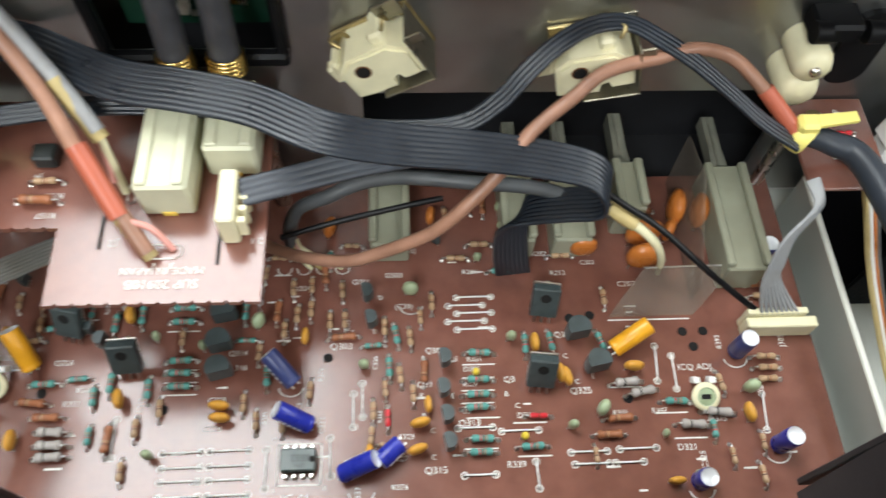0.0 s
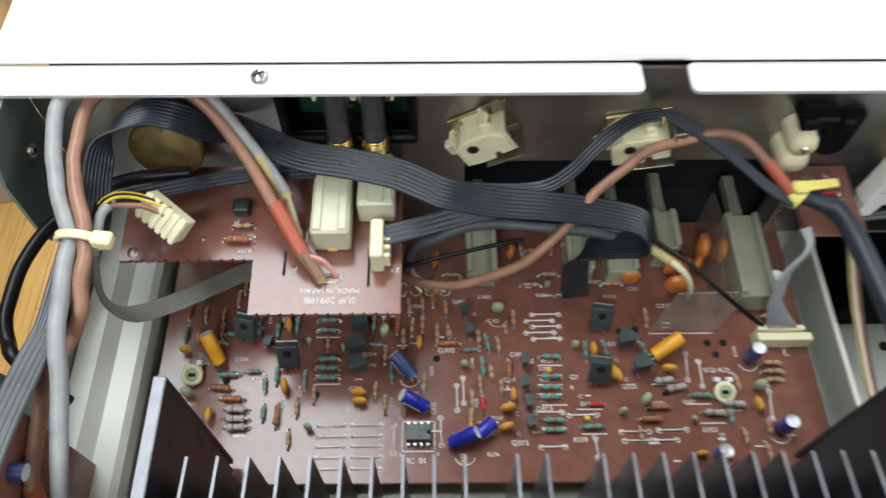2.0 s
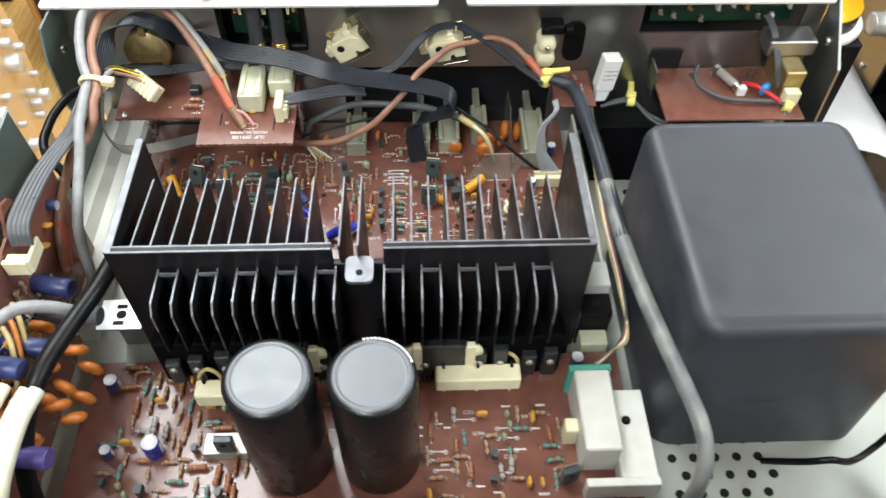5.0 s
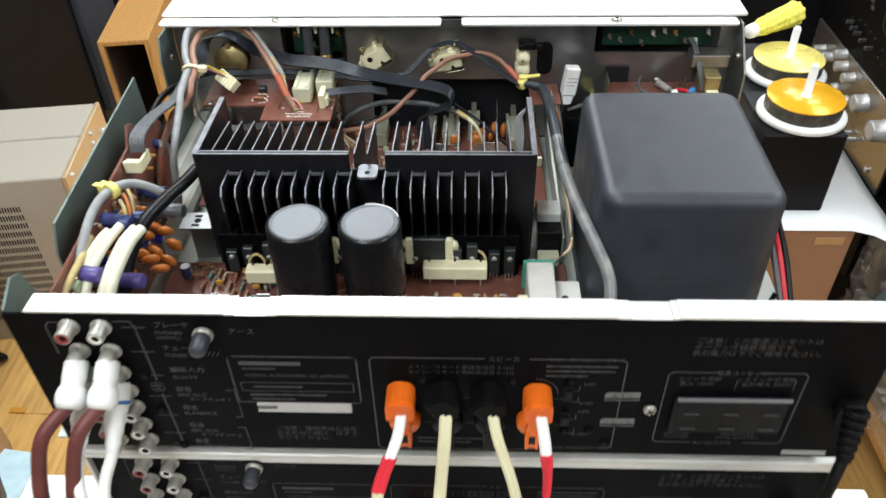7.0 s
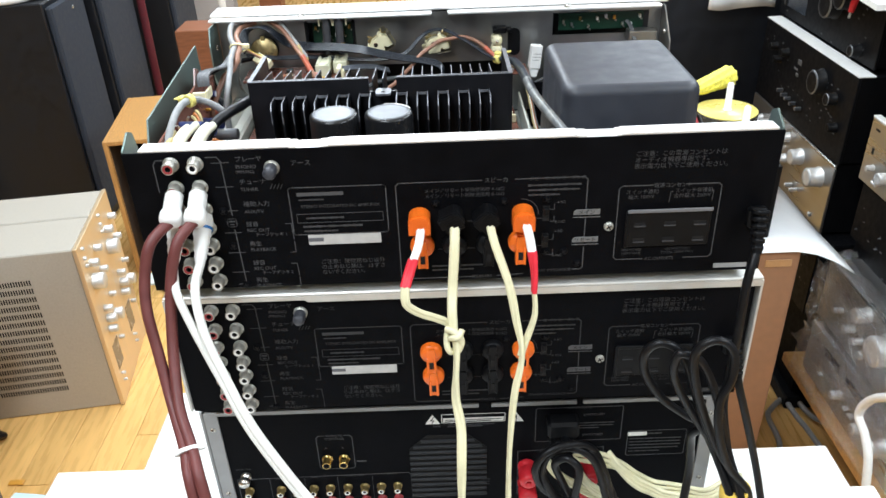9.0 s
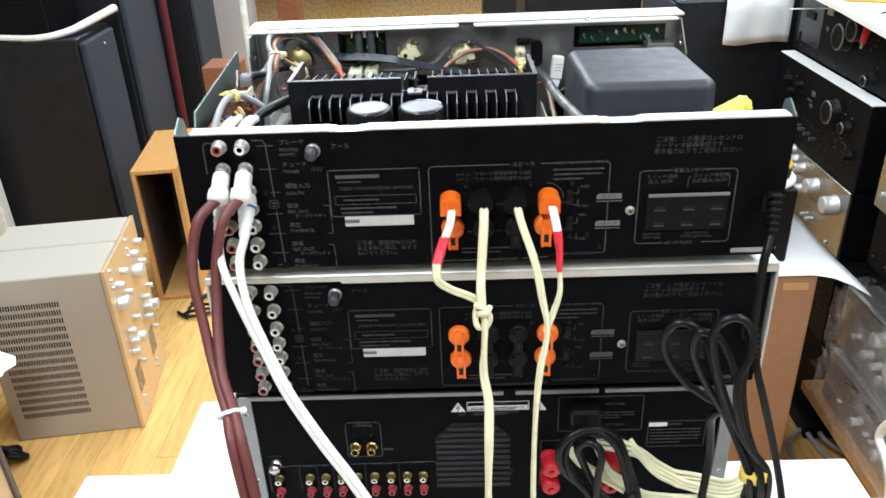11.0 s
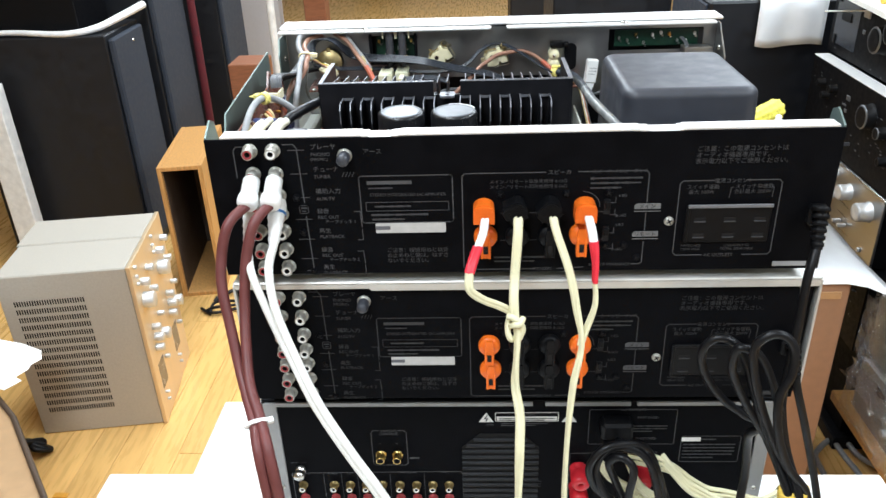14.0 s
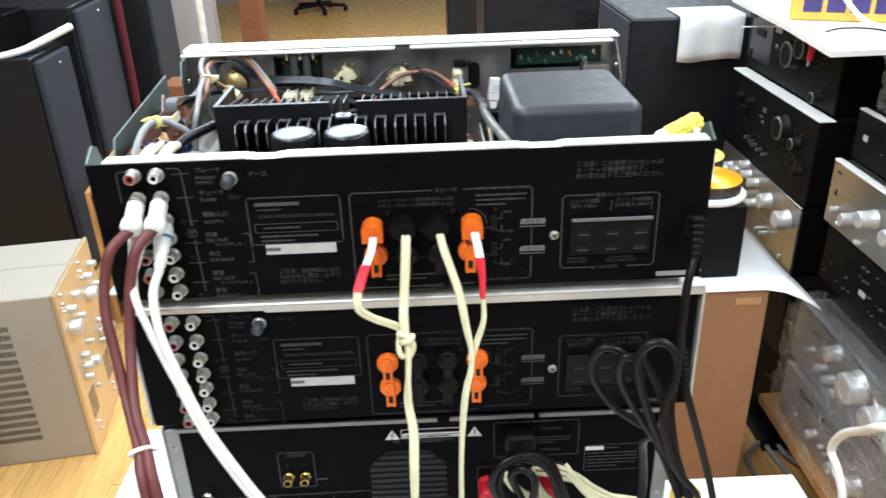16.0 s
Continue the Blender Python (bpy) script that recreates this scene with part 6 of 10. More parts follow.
b.make("insulating_sheet", MAINS, "black sheet added for the darkness under the fuse board")
b = Mesh()
b.rod((0.1560, 0.3050, ZM + 0.004), (0.1655, 0.2860, ZM + 0.004), 0.0027, GREY_GLASS, 14)
b.rod((0.1560, 0.3050, ZM + 0.004), (0.1576, 0.3018, ZM + 0.004), 0.0031, NICKEL, 14)
b.rod((0.1639, 0.2892, ZM + 0.004), (0.1655, 0.2860, ZM + 0.004), 0.0031, NICKEL, 14)
b.bx(0.1640, 0.1690, 0.2835, 0.2880, ZM, ZM + 0.006, PLUG_WHITE, 0.0005)
b.bx(0.1545, 0.1590, 0.3025, 0.3065, ZM, ZM + 0.005, NICKEL, 0.0003)
b.make("fuse", MAINS, "glass fuse in clips")
put("dipped_capacitor", dip_mesh(BLUE_DIP, 0.0075, 0.0050, 0.0085), MAINS, 0.1790, 0.2830, ZM, 40)
b = Mesh()
b.tube([(0.1430, 0.3010, ZM + 0.010), (0.1405, 0.2960, ZM + 0.006), (0.1430, 0.2870, ZM + 0.004), (0.1540, 0.2790, ZM + 0.003), (0.1680, 0.2765, ZM + 0.003), (0.1830, 0.2755, ZM + 0.003), (0.1900, 0.2730, ZM + 0.002)], 0.0013, DARK_WIRE, 8)
b.make("grey_lead", MAINS)
b = Mesh()
b.tube([(0.1690, 0.2920, ZM + 0.003), (0.1740, 0.2860, ZM + 0.006), (0.1800, 0.2790, ZM + 0.006), (0.1860, 0.2740, ZM + 0.004)], 0.0015, RED, 8)
b.make("red_lead", MAINS)
for x, y in ((0.142, 0.303), (0.172, 0.296), (0.176, 0.300)):
    b = Mesh()
    b.rod((x, y, ZM), (x + 0.001, y - 0.001, ZM + 0.009), 0.0007, SOLDER, 7)
    b.lathe([(0.0018, 0), (0.0010, 0.003)], SOLDER, 10, Matrix.Translation((x, y, ZM)))
    b.make("terminal_pin", MAINS)
b = Mesh()
b.bx(0.1865, 0.1985, 0.2800, 0.3080, ZM, ZM + 0.020, BRASS, 0.0008)
b.bx(0.1880, 0.1970, 0.2740, 0.2800, ZM, ZM + 0.010, CREAM, 0.0006)
b.bx(0.1780, 0.2060, 0.2950, 0.3110, ZM + 0.020, ZM + 0.030, ZINC, 0.0008)
b.make("power_switch", MAINS, "brass and zinc power switch")
b = Mesh()
b.ribbon([(0.178, 0.312, 0.124), (0.181, 0.303, 0.120), (0.184, 0.292, 0.108), (0.187, 0.283, 0.095)], [(1, 0, 0), (1, 0.1, 0), (1, 0.3, 0), (1, 0.3, 0)], 3, 0.0009, DARK_WIRE)
b.make("indicator_lead", MAINS)
# ceramic block and the little board under the bundle tie
b = Mesh()
m = pose(0.0865, 0.2965, 0.0845, 0, 6, 8)
b.bx(-0.0055, 0.0055, -0.0042, 0.0042, 0.0, 0.0230, PLUG_WHITE, 0.0008, m)
text_bars(b, -0.0035, 0.015, 0.007, 3, 0.0030, 0.0008, GREY_WIRE, m @ pose(0, -0.0043, 0, 90, 0, 0), 31)
b.prism([(-0.003, -0.008), (0.003, -0.008), (0.0045, 0.0005), (-0.0045, 0.0005)], -0.003, 0.003, PLUG_WHITE, "y", m)
b.tube([m @ Vector((0, 0, -0.007)), m @ Vector((0, 0.004, -0.020)), m @ Vector((0, 0.008, -0.046))], 0.0006, SOLDER, 6)
one("ceramic_block", b, "white ceramic block resistor standing by the bundle", "resistor")
LED = thing("small_circuit_board", (0.07, 0.298, 0.0840), "small red-brown board with red-banded diodes", "circuit board")
b = Mesh()
b.bx(0.0560, 0.0800, 0.2790, 0.3115, 0.0840, 0.0854, PCB, 0.0003)
b.make("board", LED)
for k in range(3):
    put("diode", R_RED, LED, 0.070, 0.290 + k * 0.0036, 0.0854, 4)
b = Mesh()
b.lathe([(0.0028, 0), (0.0024, 0.0004), (0.0012, 0.0006), (0.0, 0.0002)], BRASS, 14, Matrix.Translation((0.064, 0.3045, 0.0854)))
b.rod((0.062, 0.308, 0.0446), (0.062, 0.308, 0.0842), 0.002, NICKEL, 8)
b.make("eyelet", LED)
lettering("SUP", 0.0030, pose(0.072, 0.302, 0.0857, 0, 0, 90), SILK, "lettering", LED)

# ---- preamplifier board standing along the left side ----
SIDE = thing("side_circuit_board", (-0.2065, 0.1, 0.0352), "upright red-brown board carrying many small parts", "circuit board")
b = Mesh()
b.prism([(0.0205, 0.0352), (0.205, 0.0352), (0.205, 0.118), (0.175, 0.122), (0.166, 0.136), (0.160, 0.138), (0.152, 0.126), (0.0205, 0.1170)], -0.2050, -0.2035, PCB, "x")
b.make("board", SIDE)
rnd = random.Random(5)
for i in range(34):
    y, z = 0.030 + (i % 17) * 0.0098 + rnd.uniform(-0.003, 0.003), 0.062 + (i // 17) * 0.030 + rnd.uniform(-0.008, 0.016)
    kind = rnd.choice((R_TAN, R_TAN, R_RUST, C_FILM, C_OCHRE, E_NAVY, E_BLUE, R_TEAL))
    name = {"resistor": "resistor", "dipped_capacitor": "dipped_capacitor", "electrolytic_capacitor": "electrolytic_capacitor"}[kind.name.split(".")[0]]
    ob = new(name, kind)
    ob.parent = SIDE
    ob.matrix_basis = Matrix.Translation(Vector((-0.2060, y, z)) - SIDE.location) @ pose(0, 0, 0, rnd.uniform(-10, 10), 90, 0) @ pose(0, 0, 0, 0, 0, rnd.choice((0, 90, 60)))
for y, z, long, mat in ((0.056, 0.109, 0.017, VIOLET), (0.098, 0.112, 0.020, NAVY_CAP), (0.150, 0.095, 0.020, NAVY_CAP), (0.068, 0.094, 0.032, VIOLET), (0.138, 0.090, 0.034, RIBBON_GREY), (0.112, 0.104, 0.024, NAVY_CAP)):
    b = Mesh()
    b.rod((-0.2050, y, z), (-0.2050 + long, y - 0.004, z + 0.001), 0.0045, mat, 16, bev=0.0006)
    b.make("electrolytic_capacitor", SIDE, "violet-sleeved capacitor")
for i in range(14):
    put("film_capacitor", C_FILM, SIDE, -0.199 + (i % 4) * 0.0062, 0.126 - i * 0.0036, 0.094 - (i % 4) * 0.004 + rnd.uniform(-0.004, 0.004), 60 + rnd.uniform(-25, 25), 70, 60 + rnd.uniform(-20, 20), 1.25)
for i in range(26):
    kind = rnd.choice((R_TAN, R_RUST, C_OCHRE, R_TAN, C_GREEN))
    put("resistor" if kind in (R_TAN, R_RUST) else "dipped_capacitor", kind, SIDE, -0.2025 + rnd.uniform(0, 0.004), 0.028 + i * 0.0046, rnd.uniform(0.090, 0.114), rnd.uniform(0, 180), rnd.uniform(-20, 20), 80, 1.1)
b = Mesh()
b.bx(-0.2030, -0.1925, 0.1410, 0.1455, 0.1180, 0.1232, CREAM, 0.0006)
b.bx(-0.2030, -0.1925, 0.1385, 0.1410, 0.1165, 0.1248, CREAM, 0.0005)
b.bx(-0.1925, -0.1908, 0.1385, 0.1530, 0.1180, 0.1260, CREAM, 0.0005)
b.make("ribbon_header", SIDE, "cream ribbon header")
b = Mesh()
for dx in (-0.0024, 0.0024):
    b.tube([(-0.1885 + dx, 0.0810 + dx, 0.1195), (-0.1920 + dx, 0.0700, 0.1178), (-0.1975 + dx, 0.0560, 0.1100), (-0.2005 + dx, 0.0440, 0.0990)], 0.0027, CREAM_SLEEVE, 10)
b.make("white_sleeve", SIDE, "thick white insulating sleeve")
b = Mesh()
for dx in (-0.0020, 0.0020):
    b.tube([(-0.1752 + dx, 0.0815, 0.1190), (-0.1790 + dx, 0.0690, 0.1172), (-0.1840 + dx, 0.0510, 0.1070), (-0.1870 + dx, 0.0400, 0.0950)], 0.0030, CREAM_SLEEVE, 10)
b.make("white_sleeve", SIDE, "thick white insulating sleeve")
b = Mesh()
b.bx(-0.2050, -0.1850, 0.0250, 0.0420, 0.0900, 0.1040, ZINC, 0.001)
b.make("shield_can", SIDE)

# ---- wiring inside the amplifier ----
def wire(name, pts, r, mat, label, n=8, step=5, ends=()):
    b = Mesh()
    seed = random.Random(len(label) * 7 + int(pts[0][0] * 10000))
    k = 0.0007 if len(pts) > 5 and not callable(r) and r > 0.0015 else 0.0
    pts = [p if i in (0, len(pts) - 1) else tuple(c + seed.uniform(-k, k) for c in p) for i, p in enumerate(pts)]
    b.tube(pts, r, mat, n, step)
    for p, q, rr, m in ends:
        b.tube([p, (Vector(p) + Vector(q)) / 2, q], rr, m, n, 2)
    return one(name, b, label, "cable")


def flat(name, pts, sides, wires, r, mat, label):
    b = Mesh()
    b.ribbon(pts, sides, wires, r, mat)
    return one(name, b, label, "ribbon cable")


def zip_tie(c, ax, r, tail, mat, label):
    b = Mesh()
    d = Vector(ax).normalized()
    m = Matrix.Translation(c) @ d.to_track_quat("Z", "Y").to_matrix().to_4x4()
    b.lathe([(r * 0.92, -0.0022), (r, -0.0018), (r, 0.0018), (r * 0.92, 0.0022)], mat, 18, m)
    b.bx(r * 0.85, r + 0.0042, -0.0028, 0.0028, -0.0030, 0.0030, mat, 0.0006, m)
    b.bx(r + 0.0042, r + 0.0042 + tail, -0.0004, 0.0004, -0.0018, 0.0018, mat, 0.0002, m)
    return one("cable_tie", b, label, "cable tie", "cable ties")


UPY = (0.15, 1, 0.5)
RIBBON_PALE = surface("pale_grey_ribbon_cable", (0.17, 0.165, 0.15), 0.36, vary=0.12, scale=90)
RIBBON_STRAND = surface("grey_strand", (0.30, 0.31, 0.32), 0.4, vary=0.12, scale=90)
FAN = ((0.0551, 0.2718, 0.088), (0.0476, 0.265, 0.083), (0.0464, 0.261, 0.074), (0.0479, 0.2597, 0.066))
FAN_END = (0.0483, 0.0595, 0.2549)
flat("ribbon_cable", [(-0.1905, 0.2545, 0.1225), (-0.1924, 0.2684, 0.1200), (-0.1909, 0.2781, 0.1270), (-0.1894, 0.2878, 0.1310), (-0.1845, 0.2941, 0.1335), (-0.1770, 0.2982, 0.1340), (-0.1695, 0.2995, 0.1310), (-0.1623, 0.3024, 0.1230), (-0.1523, 0.3065, 0.1150), (-0.1302, 0.2961, 0.1140), (-0.1125, 0.2918, 0.1145), (-0.0953, 0.2876, 0.1140), (-0.0784, 0.2796, 0.1135), (-0.0611, 0.2785, 0.1095), (-0.0430, 0.2797, 0.1050), (-0.0250, 0.2792, 0.1020), (-0.0093, 0.2775, 0.0985), (-0.0043, 0.2747, 0.0940), (-0.0048, 0.2742, 0.0880), (-0.0130, 0.2766, 0.0830), (-0.0234, 0.2786, 0.0770), (-0.0269, 0.2770, 0.0690), (-0.0261, 0.2747, 0.0570), (-0.0243, 0.2743, 0.0468)],
     [(0.9, 0.4, -0.3), (0.7, 0.6, -0.4), (0.5, 0.8, -0.4), (0.3, 0.9, -0.3), (0.1, 1, -0.2), (0, 1, 0), (0, 1, 0.2), (0.1, 1, 0.4), (0.2, 1, 0.5), UPY, UPY, (0.2, 1, 0.45), (0.2, 1, 0.4), (0.2, 1, 0.35), (0.15, 1, 0.3), (0.1, 1, 0.25), (0.15, 1, 0.2), (0.2, 1, 0.15), (0.2, 1, 0.1), (0.2, 1, 0.1), (0.4, 0.9, 0.1), (0.9, 0.4, 0.1), (1, 0.1, 0), (1, 0, 0)], 8, 0.00088, RIBBON, "wide dark ribbon cable arching over and folded to the board")
flat("ribbon_cable", [(-0.0994, 0.2719, 0.0985), (-0.0880, 0.2753, 0.0985), (-0.0772, 0.2793, 0.0975), (-0.0679, 0.2831, 0.0955), (-0.0558, 0.2894, 0.0900)], [(0, 1, 0.3)] * 5, 4, 0.00118, SLATE_RIBBON, "dark grey ribbon cable from the switch board plug")
flat("ribbon_cable", [(-0.1900, 0.2780, 0.1130), (-0.1650, 0.2900, 0.1060), (-0.1350, 0.2960, 0.1040), (-0.1000, 0.2960, 0.1010), (-0.0700, 0.2910, 0.1000), (-0.0455, 0.2880, 0.1040), (-0.0341, 0.2905, 0.1100), (-0.0266, 0.2949, 0.1170), (-0.0187, 0.2995, 0.1220), (-0.0102, 0.3034, 0.1240), (-0.0010, 0.3051, 0.1230), (0.0083, 0.3026, 0.1195), (0.0179, 0.2989, 0.1150), (0.0281, 0.2940, 0.1090), (0.0379, 0.2884, 0.1035), (0.0480, 0.2850, 0.0985)],
     [(0, 1, 0.2), UPY, UPY, (0.1, 1, 0.4), (0, 1, 0.3), (-0.2, 1, 0.3), (-0.4, 1, 0.3), (-0.4, 1, 0.3), (-0.3, 1, 0.2), (-0.1, 1, 0.1), (0.1, 1, 0.1), (0.3, 1, 0.2), (0.4, 1, 0.1), (0.4, 1, 0), (0.4, 1, 0), (0.3, 1, 0)], 4, 0.00085, RIBBON, "dark ribbon cable looping over the rotary switch")
flat("ribbon_cable", [(-0.1949, 0.2562, 0.1210), (-0.1961, 0.2428, 0.1195), (-0.1970, 0.2279, 0.1190), (-0.1989, 0.2146, 0.1210), (-0.1990, 0.1880, 0.1280), (-0.1965, 0.1600, 0.1340), (-0.1955, 0.1500, 0.1330), (-0.1950, 0.1470, 0.1270)], [(1, 0.3, -0.2), (1, 0.3, -0.1), (1, 0.3, 0), (1, 0.25, 0), (1, 0.2, 0), (1, 0, 0), (1, 0, 0), (1, 0, 0)], 5, 0.00125, RIBBON_GREY, "grey ribbon cable to the side board")
flat("ribbon_cable", [(-0.1885, 0.2538, 0.1220), (-0.1913, 0.2500, 0.1100), (-0.1927, 0.2476, 0.0980), (-0.1902, 0.2476, 0.0880), (-0.1845, 0.2517, 0.0810), (-0.1734, 0.2610, 0.0740), (-0.1608, 0.2714, 0.0690), (-0.1504, 0.2788, 0.0660)], [(-0.25, 0.50, -0.80), (-0.20, 0.50, -0.80), (-0.3, 0.6, -0.6), (-0.45, 0.8, -0.2), (-0.4, 0.9, 0.1), (-0.4, 1, 0.2), (-0.4, 1, 0.2), (-0.4, 1, 0.2)], 7, 0.00064, RIBBON_PALE, "grey ribbon cable curving under the switch board")
fan = thing("ribbon_cable", (0.056, 0.262, 0.056), "grey flat cable whose strands fan into the cream header", "ribbon cable")
for k in range(8):
    e = k - 3.5
    b = Mesh()
    b.tube([(FAN[0][0] + e * 0.0003, FAN[0][1] + 0.008, FAN[0][2] + 0.001 + e * 0.0003)] + [(x + e * w, y + e * w * 0.3, z - abs(e) * w * 0.2) for (x, y, z), w in zip(FAN, (0.0003, 0.00045, 0.0006, 0.0008))] + [(FAN_END[0] + (FAN_END[1] - FAN_END[0]) * k / 7, FAN_END[2], 0.0545)], 0.00058, RIBBON_STRAND, 6, 5)
    b.make("strand", fan)

wire("grey_cable", [(-0.1960, 0.3110, 0.1365), (-0.2045, 0.3010, 0.1360), (-0.2030, 0.2834, 0.1340), (-0.2014, 0.2751, 0.1320), (-0.1989, 0.2669, 0.1300), (-0.1953, 0.2583, 0.1290), (-0.1925, 0.2527, 0.1280), (-0.1928, 0.2465, 0.1280), (-0.1927, 0.2386, 0.1270), (-0.1926, 0.2310, 0.1260), (-0.1919, 0.2251, 0.1250), (-0.1905, 0.2168, 0.1230), (-0.1892, 0.2091, 0.1200), (-0.1880, 0.1780, 0.1020), (-0.1880, 0.1660, 0.0750), (-0.1960, 0.1600, 0.0650)], 0.0026, GREY_WIRE, "thick pale grey cable tied to a brown one", 10)
wire("brown_cable", [(-0.1840, 0.3115, 0.1355), (-0.1960, 0.3040, 0.1335), (-0.1973, 0.2841, 0.1320), (-0.1960, 0.2759, 0.1310), (-0.1939, 0.2670, 0.1300), (-0.1907, 0.2584, 0.1290), (-0.1888, 0.2530, 0.1275), (-0.1881, 0.2472, 0.1270), (-0.1879, 0.2398, 0.1250), (-0.1882, 0.2331, 0.1220), (-0.1898, 0.2285, 0.1180), (-0.1915, 0.2250, 0.1150), (-0.1965, 0.2178, 0.1130), (-0.1981, 0.2109, 0.1110), (-0.2010, 0.1850, 0.0960), (-0.2000, 0.1700, 0.0780)], 0.0024, BROWN_WIRE, "salmon-brown shielded cable with a red end sleeve", 10, ends=(((-0.2012, 0.1860, 0.0970), (-0.2000, 0.1720, 0.0800), 0.0029, RED_SLEEVE),))
t = thing("cable_tie", (-0.1905, 0.2530, 0.1245), "ivory nylon tie round the grey and brown cables", "cable tie", "cable ties")
LOOP = [(-0.0072 * math.cos(a) - 0.0004 * math.sin(a), 0.0008 * math.cos(a), 0.0038 * math.sin(a)) for a in (math.pi * k / 8 for k in range(17))]
b = Mesh()
b.ribbon([(-0.1905 + x, 0.2530 + y, 0.1275 + z) for x, y, z in LOOP], [(0.05, 1, 0.1)] * 17, 2, 0.00092, TIE_PALE, 2)
b.make("band", t)
b = Mesh()
b.bx(-0.0010, 0.0052, -0.0024, 0.0024, -0.0020, 0.0020, TIE_PALE, 0.0006, pose(-0.1850, 0.2522, 0.1293, 0, 6, -4))
b.make("head", t)
for k, mat in enumerate((YELLOW_WIRE, RUBBER, YELLOW_WIRE)):
    wire("yellow_lead" if k != 1 else "black_lead", [(x + 0.0003 * (k - 1), y - 0.0008 * (k - 1), z + (0.0003 if k == 1 else 0.0)) for x, y, z in ((-0.1904, 0.2689, 0.1220), (-0.1891, 0.2726, 0.1210), (-0.1864, 0.2757, 0.1190), (-0.1824, 0.2781, 0.1150), (-0.1761, 0.2771, 0.1130), (-0.1716, 0.2760, 0.1100))], 0.0006, mat, "thin lead from the loose plug to the tied cables", 6)
wire("lead_bundle", [(-0.1889, 0.2689, 0.1215), (-0.1852, 0.2722, 0.1180), (-0.1791, 0.2750, 0.1130), (-0.1723, 0.2732, 0.1090)], 0.0010, BROWN_WIRE, "thin brown leads to the loose plug")
wire("pale_lead", [(-0.1870, 0.2690, 0.1225), (-0.1887, 0.2657, 0.1225), (-0.1884, 0.2606, 0.1230), (-0.1880, 0.2547, 0.1235), (-0.1878, 0.2502, 0.1220)], 0.0016, GREY_WIRE, "pale sleeved lead end held under the tie", 10)
wire("brown_cable", [(-0.1720, 0.3110, 0.1365), (-0.1580, 0.3040, 0.1300), (-0.1460, 0.2910, 0.1170), (-0.1355, 0.2770, 0.1085), (-0.1280, 0.2655, 0.0995), (-0.1220, 0.2582, 0.0928)], 0.0022, BROWN_WIRE, "salmon-brown shielded cable soldered to the switch board", ends=(((-0.1370, 0.2785, 0.1100), (-0.1280, 0.2650, 0.0990), 0.0027, RED_SLEEVE), ((-0.1280, 0.2650, 0.0988), (-0.1213, 0.2577, 0.0912), 0.0019, KHAKI)))
wire("pink_lead", [(-0.1270, 0.2640, 0.0990), (-0.1210, 0.2632, 0.0965), (-0.1165, 0.2602, 0.0906)], 0.0009, PINK_WIRE, "pale pink lead ends")
wire("grey_cable", [(-0.1620, 0.3110, 0.1365), (-0.1520, 0.3030, 0.1260), (-0.1410, 0.2930, 0.1140), (-0.1345, 0.2860, 0.1060)], 0.0021, GREY_WIRE, "grey shielded cable with glue-stained ends", ends=(((-0.1430, 0.2945, 0.1160), (-0.1340, 0.2850, 0.1040), 0.0023, KHAKI), ((-0.1340, 0.2850, 0.1050), (-0.1305, 0.2770, 0.0915), 0.0011, SPK_CORD), ((-0.1345, 0.2855, 0.1045), (-0.1325, 0.2780, 0.0950), 0.0009, PINK_WIRE)))
wire("brown_cable", [(-0.1009, 0.2788, 0.0600), (-0.0890, 0.2715, 0.0660), (-0.0757, 0.2672, 0.0700), (-0.0648, 0.2667, 0.0750), (-0.0509, 0.2687, 0.0830), (-0.0411, 0.2725, 0.0910), (-0.0329, 0.2787, 0.0980), (-0.0248, 0.2857, 0.1050), (-0.0150, 0.2921, 0.1110), (-0.0051, 0.2963, 0.1150), (0.0089, 0.3000, 0.1165), (0.0183, 0.3023, 0.1160), (0.0290, 0.3029, 0.1120), (0.0385, 0.2968, 0.1070), (0.0480, 0.2880, 0.0995)], 0.0019, BROWN_WIRE, "salmon-brown cable arching across the main board", ends=(((0.0385, 0.2968, 0.1070), (0.0480, 0.2880, 0.0995), 0.0024, RED_SLEEVE),))
wire("grey_cable", [(-0.0923, 0.2804, 0.0540), (-0.0936, 0.2828, 0.0600), (-0.0889, 0.2851, 0.0680), (-0.0812, 0.2864, 0.0735), (-0.0717, 0.2876, 0.0780), (-0.0624, 0.2875, 0.0810), (-0.0513, 0.2865, 0.0830), (-0.0384, 0.2846, 0.0840), (-0.0196, 0.2819, 0.0825), (-0.0003, 0.2780, 0.0790), (0.0077, 0.2742, 0.0755)], 0.0021, DARK_WIRE, "dark grey shielded cable looping over the board", ends=(((-0.0003, 0.2780, 0.0790), (0.0077, 0.2742, 0.0755), 0.0022, KHAKI), ((-0.0936, 0.2828, 0.0600), (-0.0923, 0.2804, 0.0540), 0.0018, PINK_WIRE)))
for k, mat in enumerate((SPK_CORD, KHAKI, PINK_WIRE, SPK_CORD)):
    wire("lead_end", [(-0.0930 + k * 0.0006, 0.2815, 0.0580), (-0.0925 + k * 0.0010, 0.2795, 0.0555), (-0.0900 + k * 0.0022, 0.2780, 0.0510), (-0.0878 + k * 0.0032, 0.2775, 0.0462)], 0.00075, mat, "stripped lead end soldered to the board", 6)
